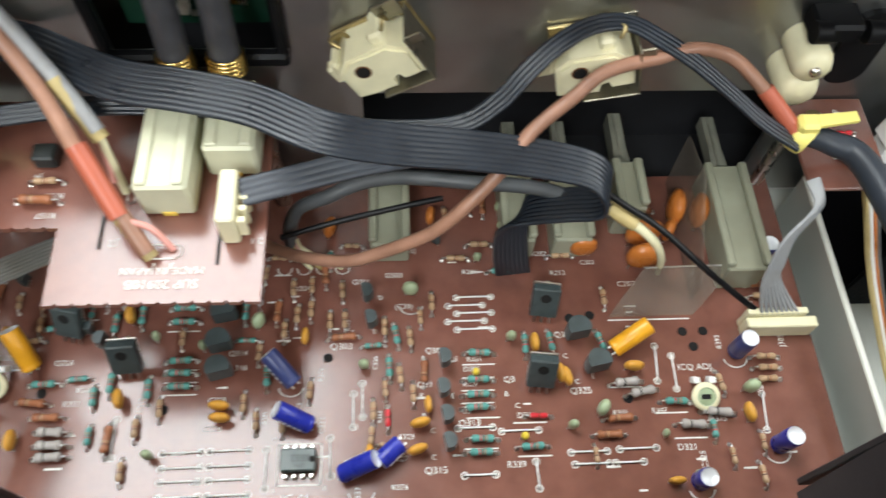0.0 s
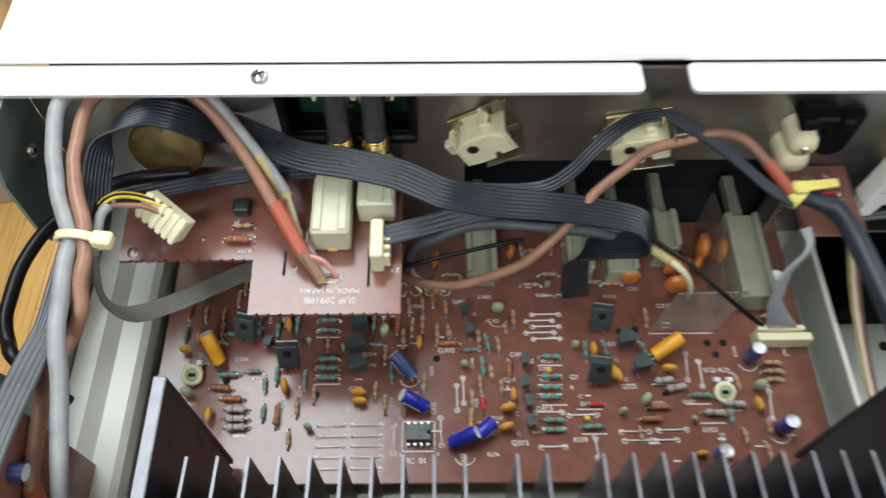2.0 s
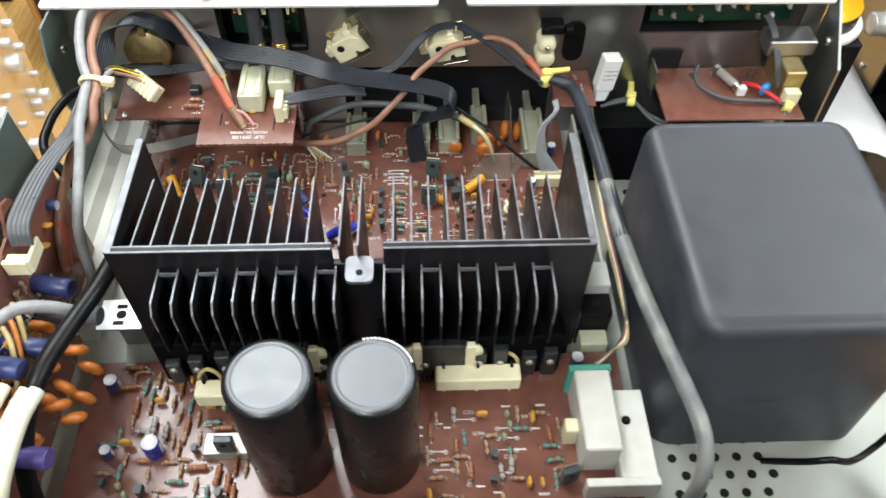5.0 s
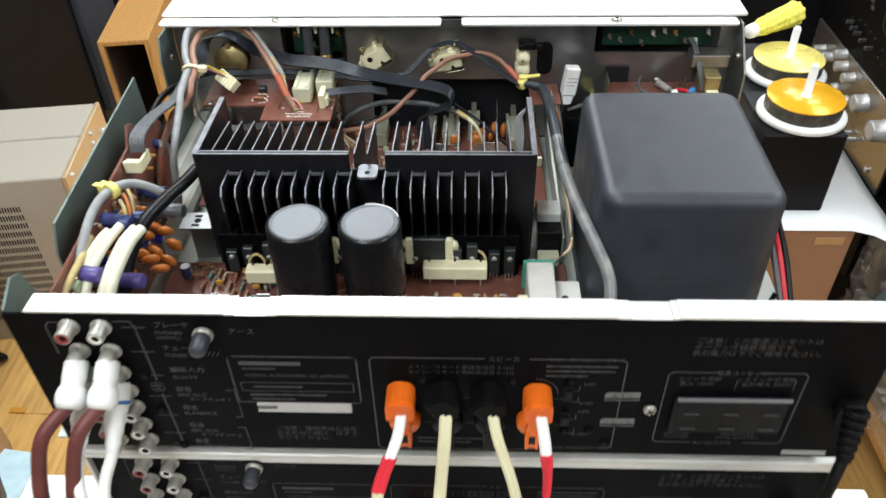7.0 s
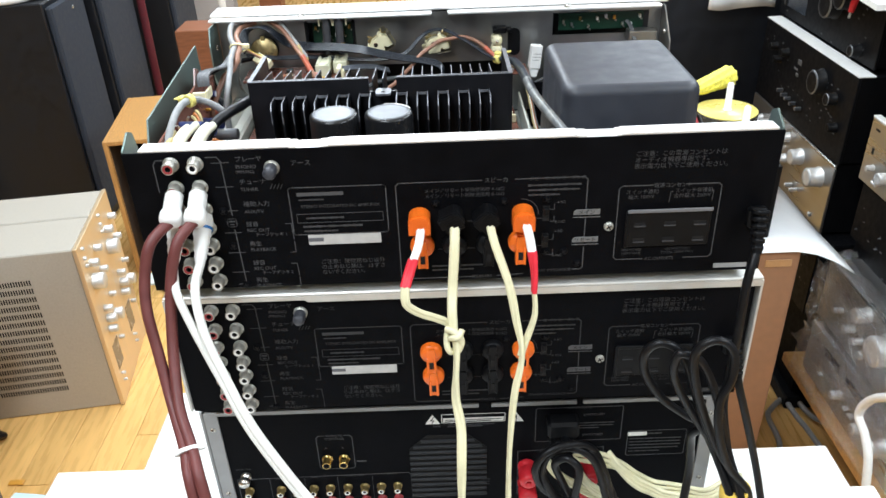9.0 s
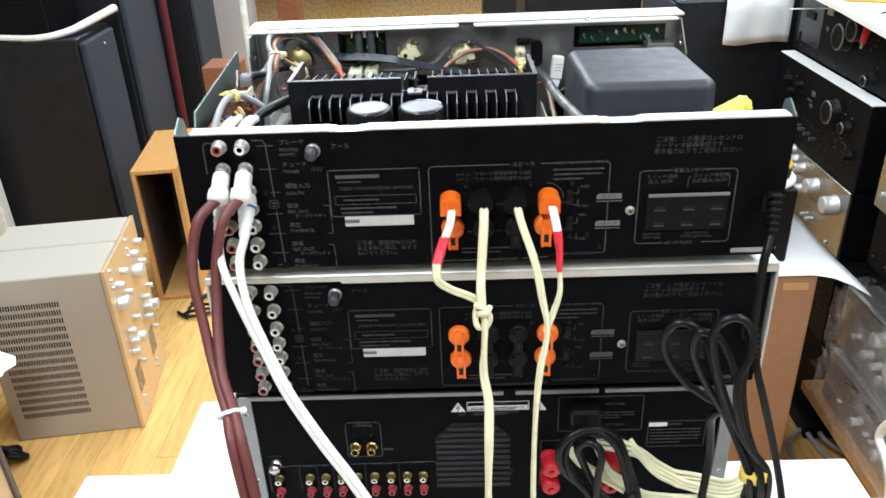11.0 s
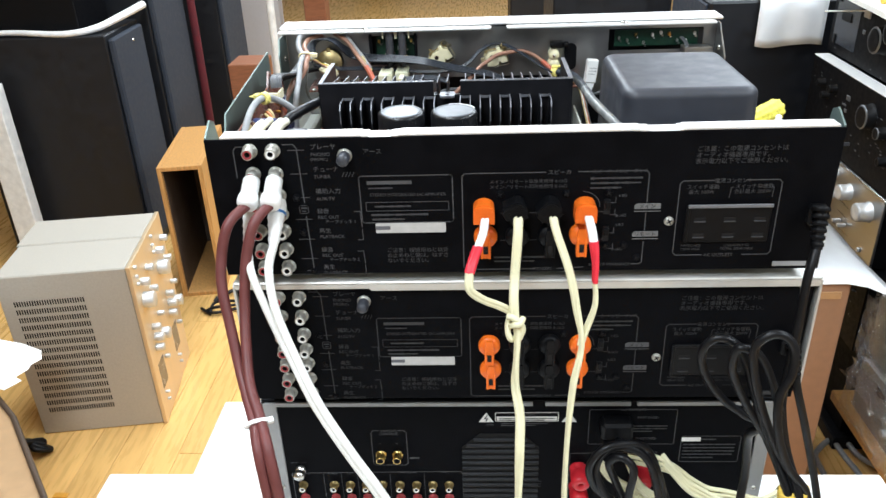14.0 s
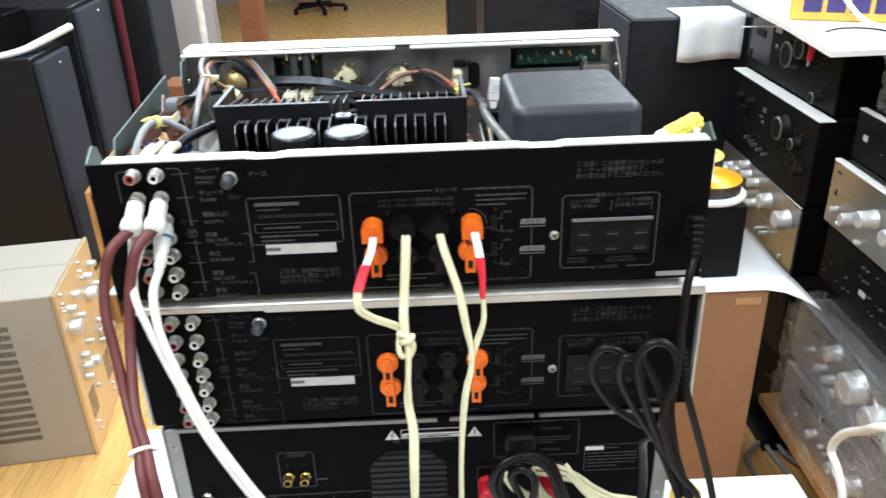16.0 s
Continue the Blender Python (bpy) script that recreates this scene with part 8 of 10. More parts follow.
strip_cord("speaker_cord", [(0.0225, -0.0120, 0.0800), (0.0250, -0.0200, 0.0700), (0.0336, -0.0320, 0.0453), (0.0380, -0.0420, 0.0220), (0.0408, -0.0485, 0.0069), (0.0400, -0.0530, -0.0050), (0.0350, -0.0620, -0.0239), (0.0314, -0.0725, -0.0612), (0.0303, -0.0800, -0.1121), (0.0300, -0.0950, -0.2000), (0.0300, -0.1150, -0.3200), (0.0300, -0.1300, TABLE + 0.004), (0.0700, -0.2100, TABLE + 0.004)],
           [X, X, X, W, (0.3, -1, 0), (0.3, -1, 0), (0.6, -0.8, 0), (0.1, -1, 0), (0.3, -1, 0), W, X, X, X], 0.0013, 0.0016, SPK_CORD, "cream flat speaker cord hanging down the stack")
strip_cord("speaker_cord", [(0.0460, -0.0110, 0.0800), (0.0475, -0.0210, 0.0740), (0.0487, -0.0270, 0.0665)], [X, X, X], 0.0013, 0.0017, PLUG_WHITE, "white stripped end of the speaker cord")
strip_cord("speaker_cord", [(0.0486, -0.0266, 0.0670), (0.0500, -0.0305, 0.0530), (0.0498, -0.0340, 0.0400)], [X, (0.4, -1, 0), (0.1, -1, 0)], 0.0014, 0.0018, RED_TAPE, "red heat-shrink sleeve on the speaker cord")
strip_cord("speaker_cord", [(0.0498, -0.0336, 0.0410), (0.0505, -0.0370, 0.0300), (0.0490, -0.0400, 0.0212), (0.0423, -0.0460, 0.0052), (0.0402, -0.0500, 0.0000)], [(0.1, -1, 0), (0.2, -1, 0), (0.3, -1, 0), W, W], 0.0011, 0.0015, SPK_CORD, "cream core of the split speaker cord")


def rca_plug(x, z, band, big, pts, mat, r, name, label):
    t = thing(name, (x, -0.009, z), label, "cable")
    b = Mesh()
    m = facing_back(x, -0.003, z) @ pose(0, 0, 0, 32 if big else 40, 0, 0)
    if big:
        b.lathe([(0.0048, 0.003), (0.0057, 0.004), (0.0058, 0.0125), (0.0052, 0.0133), (0.0058, 0.0141), (0.0052, 0.0149), (0.0060, 0.0158), (0.0069, 0.0175), (0.0073, 0.0205), (0.0070, 0.0235), (0.0058, 0.0257), (0.0042, 0.0264), (0.0, 0.0266)], PLUG_WHITE, 20, m)
    else:
        prof = [(0.0054, 0.003), (0.0062, 0.006), (0.0062, 0.012)]
        prof += [(0.0056 - k * 0.0003 + (k % 2) * 0.0005, 0.014 + k * 0.0026) for k in range(9)]
        b.lathe(prof + [(0.0028, 0.0385), (0.0, 0.039)], PLUG_WHITE, 20, m)
    b.make("plug", t, "white moulded plug")
    b = Mesh()
    b.lathe([(0.0064, 0.0118), (0.0065, 0.0123), (0.0065, 0.0131), (0.0062, 0.0137)], band, 20, m, close=False)
    if not big:
        b.make("colour_band", t)
    b = Mesh()
    start = m @ Vector((0, 0, 0.0235 if big else 0.037))
    b.tube([start] + pts, r, mat, 10, 6)
    b.make("cord", t)
    return t


END = [(-0.1500, -0.1480, -0.1500), (-0.1400, -0.1650, -0.3000), (-0.1200, -0.1900, TABLE + 0.006), (-0.0700, -0.2600, TABLE + 0.006)]
rca_plug(-0.1795, 0.1085, RED, True, [(-0.1899, -0.0360, 0.0880), (-0.1954, -0.0436, 0.0688), (-0.1954, -0.0531, 0.0490), (-0.1902, -0.0645, 0.0259), (-0.1841, -0.0780, 0.0042), (-0.1769, -0.0933, -0.0085), (-0.1702, -0.1077, -0.0170), (-0.1621, -0.1300, -0.0345)] + END, WINE, 0.0036, "signal_cable", "wine-brown signal cable with a fat white plug")
rca_plug(-0.1640, 0.1085, RED, True, [(-0.1731, -0.0360, 0.0880), (-0.1795, -0.0450, 0.0647), (-0.1813, -0.0567, 0.0377), (-0.1798, -0.0710, 0.0167), (-0.1757, -0.0880, -0.0020), (-0.1656, -0.1077, -0.0158), (-0.1555, -0.1300, -0.0339)] + [(p[0] + 0.0075, p[1] - 0.004, p[2]) for p in END], WINE, 0.0036, "signal_cable", "wine-brown signal cable with a fat white plug")
b = Mesh()
m = Matrix.Translation((-0.1680, -0.1085, -0.0165)) @ Vector((0.016, -0.037, -0.022)).to_track_quat("Z", "Y").to_matrix().to_4x4()
b.lathe([(0.0072, -0.0012), (0.0077, 0), (0.0072, 0.0012)], PLUG_WHITE, 18, m @ Matrix.Diagonal((1.12, 0.64, 1, 1)))
b.bx(0.0065, 0.0105, -0.0018, 0.0018, -0.0018, 0.0018, PLUG_WHITE, 0.0004, m)
one("cable_tie", b, "white nylon tie round the two wine-brown cables", "cable tie", "cable ties")
FRONT = [(-0.1637, -0.0500, 0.0610), (-0.1588, -0.0640, 0.0391), (-0.1462, -0.0780, 0.0121), (-0.1316, -0.0920, -0.0136), (-0.1109, -0.1050, -0.0434), (-0.0878, -0.1170, -0.0754), (-0.0600, -0.1300, -0.1300), (-0.0350, -0.1480, -0.2200), (-0.0150, -0.1700, -0.3300), (0.0000, -0.2000, TABLE + 0.005), (0.0300, -0.2600, TABLE + 0.005)]
rca_plug(-0.1810, 0.0925, RED, False, [(-0.1754, -0.0500, 0.0600), (-0.1674, -0.0600, 0.0434), (-0.1560, -0.0700, 0.0190)] + [(x - 0.0032, y + 0.001, z - 0.0021) for x, y, z in FRONT[2:]], CORD_WHITE, 0.0027, "signal_cable", "white twin signal cord with a ribbed red-banded plug")
rca_plug(-0.1640, 0.0925, surface("blue_band", (0.03, 0.16, 0.42), 0.4), False, FRONT, CORD_WHITE, 0.0029, "signal_cable", "white twin signal cord with a ribbed blue-banded plug")

# ---- mains cords ----
def ribbed_boot(b, parent, p, q, r):
    d = Vector(q) - Vector(p)
    b.rod(p, q, r * 0.6, BLACK_PLASTIC, 10)
    boot = b.make("boot", parent, "ribbed black strain relief")
    n = 6
    for k in range(n):
        b = Mesh()
        b.rod(Vector(p) + d * (k / n), Vector(p) + d * ((k + 0.62) / n), r * (1 - 0.06 * k), BLACK_PLASTIC, 14, bev=0.0004)
        b.make("rib", boot)


t = thing("power_cable", (0.200, -0.004, 0.080), "black mains cord with a ribbed boot, leaving the top amplifier", "cable")
b = Mesh()
b.bx(0.1935, 0.2065, -0.0080, 0.0, 0.0660, 0.0810, BLACK_PLASTIC, 0.002)
ribbed_boot(b, t, (0.2000, -0.0080, 0.0810), (0.1975, -0.0190, 0.0550), 0.0062)
b = Mesh()
b.tube([(0.1978, -0.0180, 0.0570), (0.1935, -0.0245, 0.0456), (0.1912, -0.0280, 0.0340), (0.1902, -0.0310, 0.0108), (0.1896, -0.0330, -0.0112), (0.1873, -0.0360, -0.0380), (0.1854, -0.0430, -0.0600), (0.1890, -0.0580, -0.0920), (0.1935, -0.0680, -0.1120), (0.2050, -0.0760, -0.1500), (0.2250, -0.0900, -0.2400), (0.2400, -0.1100, TABLE + 0.004), (0.2200, -0.2000, TABLE + 0.004)], 0.0030, RUBBER, 10, 6)
b.make("cord", t)
t = thing("power_cable", (0.2010, -0.012, -0.030), "black mains cord of the second amplifier, coiled and taped", "cable")
b = Mesh()
b.bx(0.1950, 0.2080, -0.0040, 0.0042, -0.0430, -0.0290, BLACK_PLASTIC, 0.002)
ribbed_boot(b, t, (0.2012, -0.0060, -0.0300), (0.2034, -0.0165, -0.0530), 0.0056)
b = Mesh()
TAPE = Vector((0.1919, -0.0700, -0.1111))
LOOPS = (((0.1743, -0.0420, -0.0780), (0.1622, -0.0380, -0.0690), (0.1468, -0.0367, -0.0569), (0.1351, -0.0360, -0.0421), (0.1272, -0.0360, -0.0248), (0.1273, -0.0367, -0.0100), (0.1358, -0.0380, -0.0022), (0.1474, -0.0400, -0.0067), (0.1554, -0.0427, -0.0206), (0.1618, -0.0460, -0.0401), (0.1696, -0.0500, -0.0620), (0.1800, -0.0580, -0.0890)),
         ((0.1797, -0.0500, -0.0870), (0.1677, -0.0480, -0.0678), (0.1568, -0.0470, -0.0491), (0.1467, -0.0480, -0.0286), (0.1433, -0.0490, -0.0160), (0.1445, -0.0500, -0.0037), (0.1493, -0.0510, -0.0022), (0.1591, -0.0520, -0.0072), (0.1691, -0.0530, -0.0254), (0.1773, -0.0560, -0.0490), (0.1864, -0.0620, -0.0838)),
         ((0.1779, -0.0640, -0.0777), (0.1678, -0.0605, -0.0552), (0.1581, -0.0579, -0.0278), (0.1536, -0.0563, -0.0055), (0.1549, -0.0557, 0.0054), (0.1631, -0.0560, 0.0122), (0.1722, -0.0570, 0.0106), (0.1785, -0.0590, 0.0008), (0.1781, -0.0620, -0.0153), (0.1720, -0.0650, -0.0310), (0.1730, -0.0690, -0.0550), (0.1830, -0.0720, -0.0850)))
for k, loop in enumerate(LOOPS):
    e = Vector((0.0055 * (k - 1), -0.003 * (k % 2), 0))
    b.tube([TAPE + e + Vector((0.004, 0.004, -0.03)), TAPE + e * 0.8] + [Vector(p) for p in loop] + [TAPE + e * 1.2 + Vector((0.002, -0.004, 0)), TAPE + e + Vector((0.006, -0.004, -0.035))], 0.0030, RUBBER, 9, 6)
b.tube([(0.2034, -0.0160, -0.0520), (0.2060, -0.0185, -0.0640), (0.2133, -0.0200, -0.0868), (0.2256, -0.0210, -0.1259), (0.2339, -0.0250, -0.1575), (0.2400, -0.0320, -0.1900), (0.2500, -0.0600, -0.2800), (0.2600, -0.0900, TABLE + 0.004), (0.2900, -0.0600, TABLE + 0.004)], 0.0030, RUBBER, 9, 6)
for k in range(3):
    b.tube([TAPE + Vector((0.005 * k - 0.003, -0.003 * k, -0.028)), (0.2030 + 0.008 * k, -0.0760 - 0.003 * k, -0.1700), (0.2150 + 0.012 * k, -0.0840, -0.2600), (0.2400 + 0.016 * k, -0.1000 + 0.01 * k, TABLE + 0.004 + 0.004 * k), (0.2900 + 0.01 * k, -0.0500 + 0.02 * k, TABLE + 0.004)], 0.0030, RUBBER, 9, 5)
b.tube([(0.1743, -0.0420, -0.0780), (0.1700, -0.0340, -0.0900), (0.1730, -0.0270, -0.1087), (0.1767, -0.0240, -0.1390), (0.1736, -0.0300, -0.1690), (0.1650, -0.0450, -0.2400)], 0.0033, RUBBER, 9, 6)
b.make("coiled_cord", t)
b = Mesh()
b.lathe([(0.0108, -0.0050), (0.0112, -0.0045), (0.0108, 0.0045), (0.0104, 0.0050)], YELLOW, 20, Matrix.Translation(TAPE + Vector((0.001, 0, -0.002))) @ pose(0, 0, 0, 8, -10, 0) @ Matrix.Diagonal((1, 0.75, 1, 1)))
b.make("tape_band", t, "yellow tape round the coil")
# coiled cord and cream leads low on the back of the stereo amplifier
t = thing("power_cable", (0.09, -0.03, -0.14), "black mains cord coiled below the outlet", "cable")
b = Mesh()
COILS = (((0.0776, -0.1718), (0.0620, -0.1533), (0.0565, -0.1324), (0.0646, -0.1169), (0.0819, -0.1126), (0.0977, -0.1185), (0.1077, -0.1331), (0.1156, -0.1569), (0.1231, -0.1797), (0.1300, -0.2200)),
         ((0.0900, -0.2200), (0.0840, -0.1793), (0.0705, -0.1594), (0.0621, -0.1384), (0.0692, -0.1210), (0.0866, -0.1172), (0.1030, -0.1301), (0.1122, -0.1599), (0.1162, -0.1797), (0.1200, -0.2200)),
         ((0.1078, -0.1900), (0.0980, -0.1790), (0.0880, -0.1707), (0.0775, -0.1475), (0.0719, -0.1297), (0.0803, -0.1211), (0.0897, -0.1299), (0.0875, -0.1536), (0.0877, -0.1794), (0.0890, -0.2200)))
for k, coil in enumerate(COILS):
    b.tube([(x, -0.0190 - 0.0035 * k - 0.005 * math.sin(i * 0.8 + k), z) for i, (x, z) in enumerate(coil)], 0.0032, RUBBER, 8, 5)
b.tube([(0.0840, 0.0080, -0.1330), (0.0880, -0.0100, -0.1260), (0.1000, -0.0160, -0.1240), (0.1110, -0.0180, -0.1420), (0.1180, -0.0200, -0.1700), (0.1200, -0.0320, -0.2050), (0.1200, -0.0500, -0.2600), (0.1200, -0.0700, -0.3400), (0.1400, -0.1000, TABLE + 0.004)], 0.0032, RUBBER, 9, 5)
b.make("coil", t)
b = Mesh()
b.lathe([(0.0075, -0.004), (0.0085, 0.0), (0.0075, 0.004)], BLACK_PLASTIC, 16, pose(0.1180, -0.027, -0.1800, 0, 60, 0))
b.make("clip", t)
AWAY = [(0.2300, 0.0200, -0.2050), (0.2500, 0.0700, -0.2650), (0.2600, 0.0800, TABLE + 0.003), (0.3200, 0.1000, TABLE + 0.003)]
for k, (half, way) in enumerate(((0.0042, [(0.0925, 0.0060, -0.1480), (0.1090, 0.0010, -0.1480), (0.1280, 0.0, -0.1560), (0.1455, 0.0, -0.1720), (0.1608, 0.0, -0.1829), (0.1801, 0.0, -0.1863), (0.2047, 0.0, -0.1942)]),
                                 (0.0030, [(0.0700, 0.0080, -0.1560), (0.0759, 0.0010, -0.1620), (0.0880, 0.0, -0.1730), (0.1062, 0.0, -0.1866), (0.1372, -0.0010, -0.2069), (0.1676, 0.0, -0.2150), (0.2112, 0.0, -0.2134)]),
                                 (0.0030, [(0.0925, 0.0050, -0.1510), (0.0980, -0.0030, -0.1634), (0.1060, -0.0040, -0.1759), (0.1187, -0.0040, -0.1869), (0.1400, -0.0040, -0.2010), (0.2050, 0.0, -0.2090)]),
                                 (0.0036, [(0.1200, 0.0030, -0.1480), (0.1275, -0.0040, -0.1545), (0.1406, -0.0045, -0.1701), (0.1559, -0.0045, -0.1809), (0.1708, -0.0045, -0.1890), (0.2080, -0.0020, -0.2010)]))):
    way = way + [(x + 0.004 * k, y, z) for x, y, z in AWAY]
    strip_cord("speaker_cord", way, [(0.1 * math.sin(i * 1.7 + k), 0.35 + 0.4 * math.sin(i * 2.1 + k), 1) for i in range(len(way))], half, 0.0019, SPK_CORD, "cream flat cord across the back of the stereo amplifier")

# ---- left of the stack: amplifiers standing on end, cases and speakers on the floor ----
BEIGE = surface("champagne_grey_paint", (0.42, 0.385, 0.33), 0.5, vary=0.05, scale=200, bump=0.1, bscale=600)
CHAMPAGNE = surface("champagne_aluminium", (0.72, 0.56, 0.36), 0.38, 0.55, 0.06, 60, stretch=(1, 1, 0.05))
VENEER = surface("light_wood_veneer", (0.50, 0.26, 0.085), 0.42, 0, 0.25, 20, 0.05, 80, stretch=(10, 10, 1))
SPEAKER_BLACK = surface("black_speaker_vinyl", (0.0065, 0.0075, 0.0105), 0.5, 0, 0.25, 40, 0.2, 500)
CHARCOAL = surface("charcoal_cloth", (0.024, 0.030, 0.043), 0.85, 0, 0.2, 60, 0.3, 400)


def amp_on_end(x, y, ang, wide, deep, label, vents):
    """An amplifier stood on its side: its lid faces the stack, its front faces right."""
    t = thing("silver_amplifier", (x, y, FLOOR), label, "amplifier")
    m = pose(x, y, 0, 0, 0, ang)
    top = -0.541
    b = Mesh()
    b.bx(0, wide, 0, deep, FLOOR, top, BEIGE, 0.003, m)
    b.make("case", t)
    b = Mesh()
    b.bx(wide, wide + 0.010, -0.004, deep + 0.002, FLOOR, top + 0.002, CHAMPAGNE, 0.0015, m)
    face = b.make("front_panel", t, "champagne aluminium front with round knobs")
    for yy, zz, r, h in ((0.028, -0.556, 0.005, 0.006), (0.026, -0.580, 0.005, 0.006), (0.026, -0.600, 0.005, 0.006), (0.056, -0.610, 0.010, 0.020), (0.046, -0.655, 0.020, 0.026), (0.110, -0.600, 0.009, 0.018), (0.110, -0.66, 0.009, 0.018), (0.058, -0.742, 0.009, 0.020), (0.058, -0.772, 0.011, 0.022), (0.050, -0.798, 0.010, 0.020), (0.120, -0.74, 0.007, 0.016), (0.120, -0.80, 0.015, 0.020), (0.100, -0.86, 0.006, 0.012), (0.040, -0.93, 0.004, 0.010), (0.044, -0.955, 0.004, 0.008)):
        b = Mesh()
        b.lathe([(r, 0), (r, h - 0.001), (r * 0.93, h), (0, h + 0.0005)], KNOB, 22, m @ pose(wide + 0.010, yy, zz, 0, 90, 0))
        b.make("knob", face, "silver turned knob")
    b = Mesh()
    b.bx(wide + 0.010, wide + 0.0106, 0.030, 0.080, -0.915, -0.840, surface("smoked_window", (0.16, 0.12, 0.08), 0.25), 0, m)
    b.make("dial_window", face)
    if vents:
        for i in range(15):
            z = top - 0.0735 - i * 0.0222
            b = Mesh()
            n = 28
            for k in range(n):
                xx = wide * 0.10 + k * wide * 0.54 / n
                b.bx(xx, xx + wide * 0.54 / n * 0.52, -0.0006, 0.0004, z - 0.0072, z + 0.0062, HOLE, 0, m)
            b.make("vent_grille", t)
    return t


amp_on_end(-1.148, 1.021, 8.3, 0.299, 0.163, "champagne silver amplifier standing on end, its slotted lid showing", True)
amp_on_end(-1.180, 1.186, 8.3, 0.306, 0.145, "champagne silver amplifier standing on end behind its twin", False)
# wooden sleeve on end
t = thing("wooden_case", (-0.95, 1.75, FLOOR), "empty light wooden amplifier case standing on end", "case")
m = pose(-1.018, 1.702, 0, 0, 0, 8.0)
w, d, th, top = 0.138, 0.400, 0.014, -0.541
for name, q in (("side_board", (0, th, 0, d, FLOOR, top)), ("side_board", (w - th, w, 0, d, FLOOR, top)), ("top_board", (th, w - th, 0, d, top - th, top - 0.0005)), ("bottom_board", (th, w - th, 0, d, FLOOR, FLOOR + th)), ("back_board", (th, w - th, d - 0.006, d, FLOOR + th, top - th))):
    Mesh().bx(*q, VENEER, 0.0015, m).make(name, t)
# thin dark brown, streaked sheets laid over the case's inner faces
DARK_INNER = surface("dark_brown_inner_face", (0.052, 0.034, 0.024), 0.6, 0, 0.3, 30, 0.1, 120, stain=0.6, sscale=9, stain_colour=(0.11, 0.085, 0.07), stretch=(6, 6, 1))
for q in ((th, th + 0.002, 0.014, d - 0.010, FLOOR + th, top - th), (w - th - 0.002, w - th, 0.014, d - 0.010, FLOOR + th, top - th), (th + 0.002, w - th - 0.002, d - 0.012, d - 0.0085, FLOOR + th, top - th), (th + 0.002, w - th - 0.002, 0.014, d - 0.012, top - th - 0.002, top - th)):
    Mesh().bx(*q, DARK_INNER, 0, m).make("lining", t, "thin dark brown sheet over the inner face")
# tall black speakers and things on them
def speaker(x, y, ang, w, d, z1, label):
    t = thing("floor_speaker", (x, y, FLOOR), label, "speaker", "tall speakers")
    m = pose(x, y, 0, 0, 0, ang)
    Mesh().bx(0, w, 0, d, FLOOR, z1, SPEAKER_BLACK, 0.004, m).make("cabinet", t)
    Mesh().bx(w, w + 0.022, 0.012, d - 0.012, FLOOR + 0.05, z1 - 0.015, CHARCOAL, 0.006, m).make("grille", t)
    b = Mesh()
    b.lathe([(0.005, 0), (0.004, 0.003), (0, 0.0035)], NICKEL, 12, m @ pose(w + 0.022, d * 0.6, z1 - 0.05, 0, 90, 0))
    b.make("grille_stud", t)
    return t


speaker(-1.735, 2.00, 2, 0.50, 0.29, -0.203, "tall black floor speaker with a charcoal side grille")
speaker(-1.700, 2.34, 4, 0.475, 0.40, -0.10, "tall black floor speaker behind the first one")
speaker(-1.62, 3.05, 4, 0.42, 0.42, 0.05, "tall black floor speaker further back in the row")
b = Mesh()
b.tube([(-1.76, 2.02, -0.195), (-1.56, 2.03, -0.188), (-1.37, 2.02, -0.195), (-1.28, 2.06, -0.187), (-1.24, 2.16, -0.172), (-1.22, 2.33, -0.160)], lambda k: 0.008 + 0.006 * k, surface("white_foam_sheet", (0.80, 0.80, 0.79), 0.6), 8, 6)
one("white_wrapping", b, "crumpled white wrapping along the speaker's top edge", "wrapping")
t = thing("black_deck", (-1.6, 2.2, -0.203), "black hi-fi deck lying on the speaker", "deck")
Mesh().bx(-1.73, -1.33, 2.06, 2.28, -0.2028, -0.08, BLACK_STEEL, 0.004).make("case", t)
Mesh().bx(-1.73, -1.33, 2.052, 2.06, -0.200, -0.085, BLACK_PLASTIC, 0.002).make("front", t)
# dark red strip and grey-blue drapes at the back
RED_CLOTH = surface("dark_red_cloth", (0.10, 0.010, 0.016), 0.8, 0, 0.2, 40)
b = Mesh()
for i in range(15):
    x = -2.9 + i * 0.085
    b.lathe([(0.055 + 0.012 * ((i * 7) % 3), FLOOR + 0.01), (0.05, CEIL)], CHARCOAL, 10, Matrix.Translation((x, 3.75 + 0.02 * ((i * 5) % 3), 0)))
one("curtain", b, "charcoal curtain hanging in soft folds behind the speakers", "curtain")
b = Mesh()
b.lathe([(0.017, FLOOR), (0.016, CEIL)], RED_CLOTH, 10, Matrix.Translation((-1.205, 2.78, 0)) @ pose(0, 0, 0, 0, 0.6, 0))
one("red_drape", b, "dark red strip of cloth hanging between the speakers", "drape")
t = thing("small_wooden_speaker", (-1.05, 2.55, FLOOR), "reddish wooden box on a stand beyond the amplifiers", "speaker")
REDWOOD = surface("reddish_veneer", (0.26, 0.10, 0.05), 0.45, 0, 0.2, 18, stretch=(1, 8, 8))
Mesh().bx(-1.005, -0.87, 2.50, 2.66, -0.60, -0.425, REDWOOD, 0.003).make("box", t)
Mesh().bx(-0.975, -0.875, 2.53, 2.63, FLOOR, -0.60, BLACK_STEEL, 0.003).make("stand", t)
b = Mesh()
b.rod((-0.80, 2.45, FLOOR), (-0.775, 2.45, CEIL), 0.014, WHITE_PAINT, 16)
one("steel_pole", b, "pale steel pole from floor to ceiling", "pole")
# partition wall behind the pole, with the far floor to its right
b = Mesh()
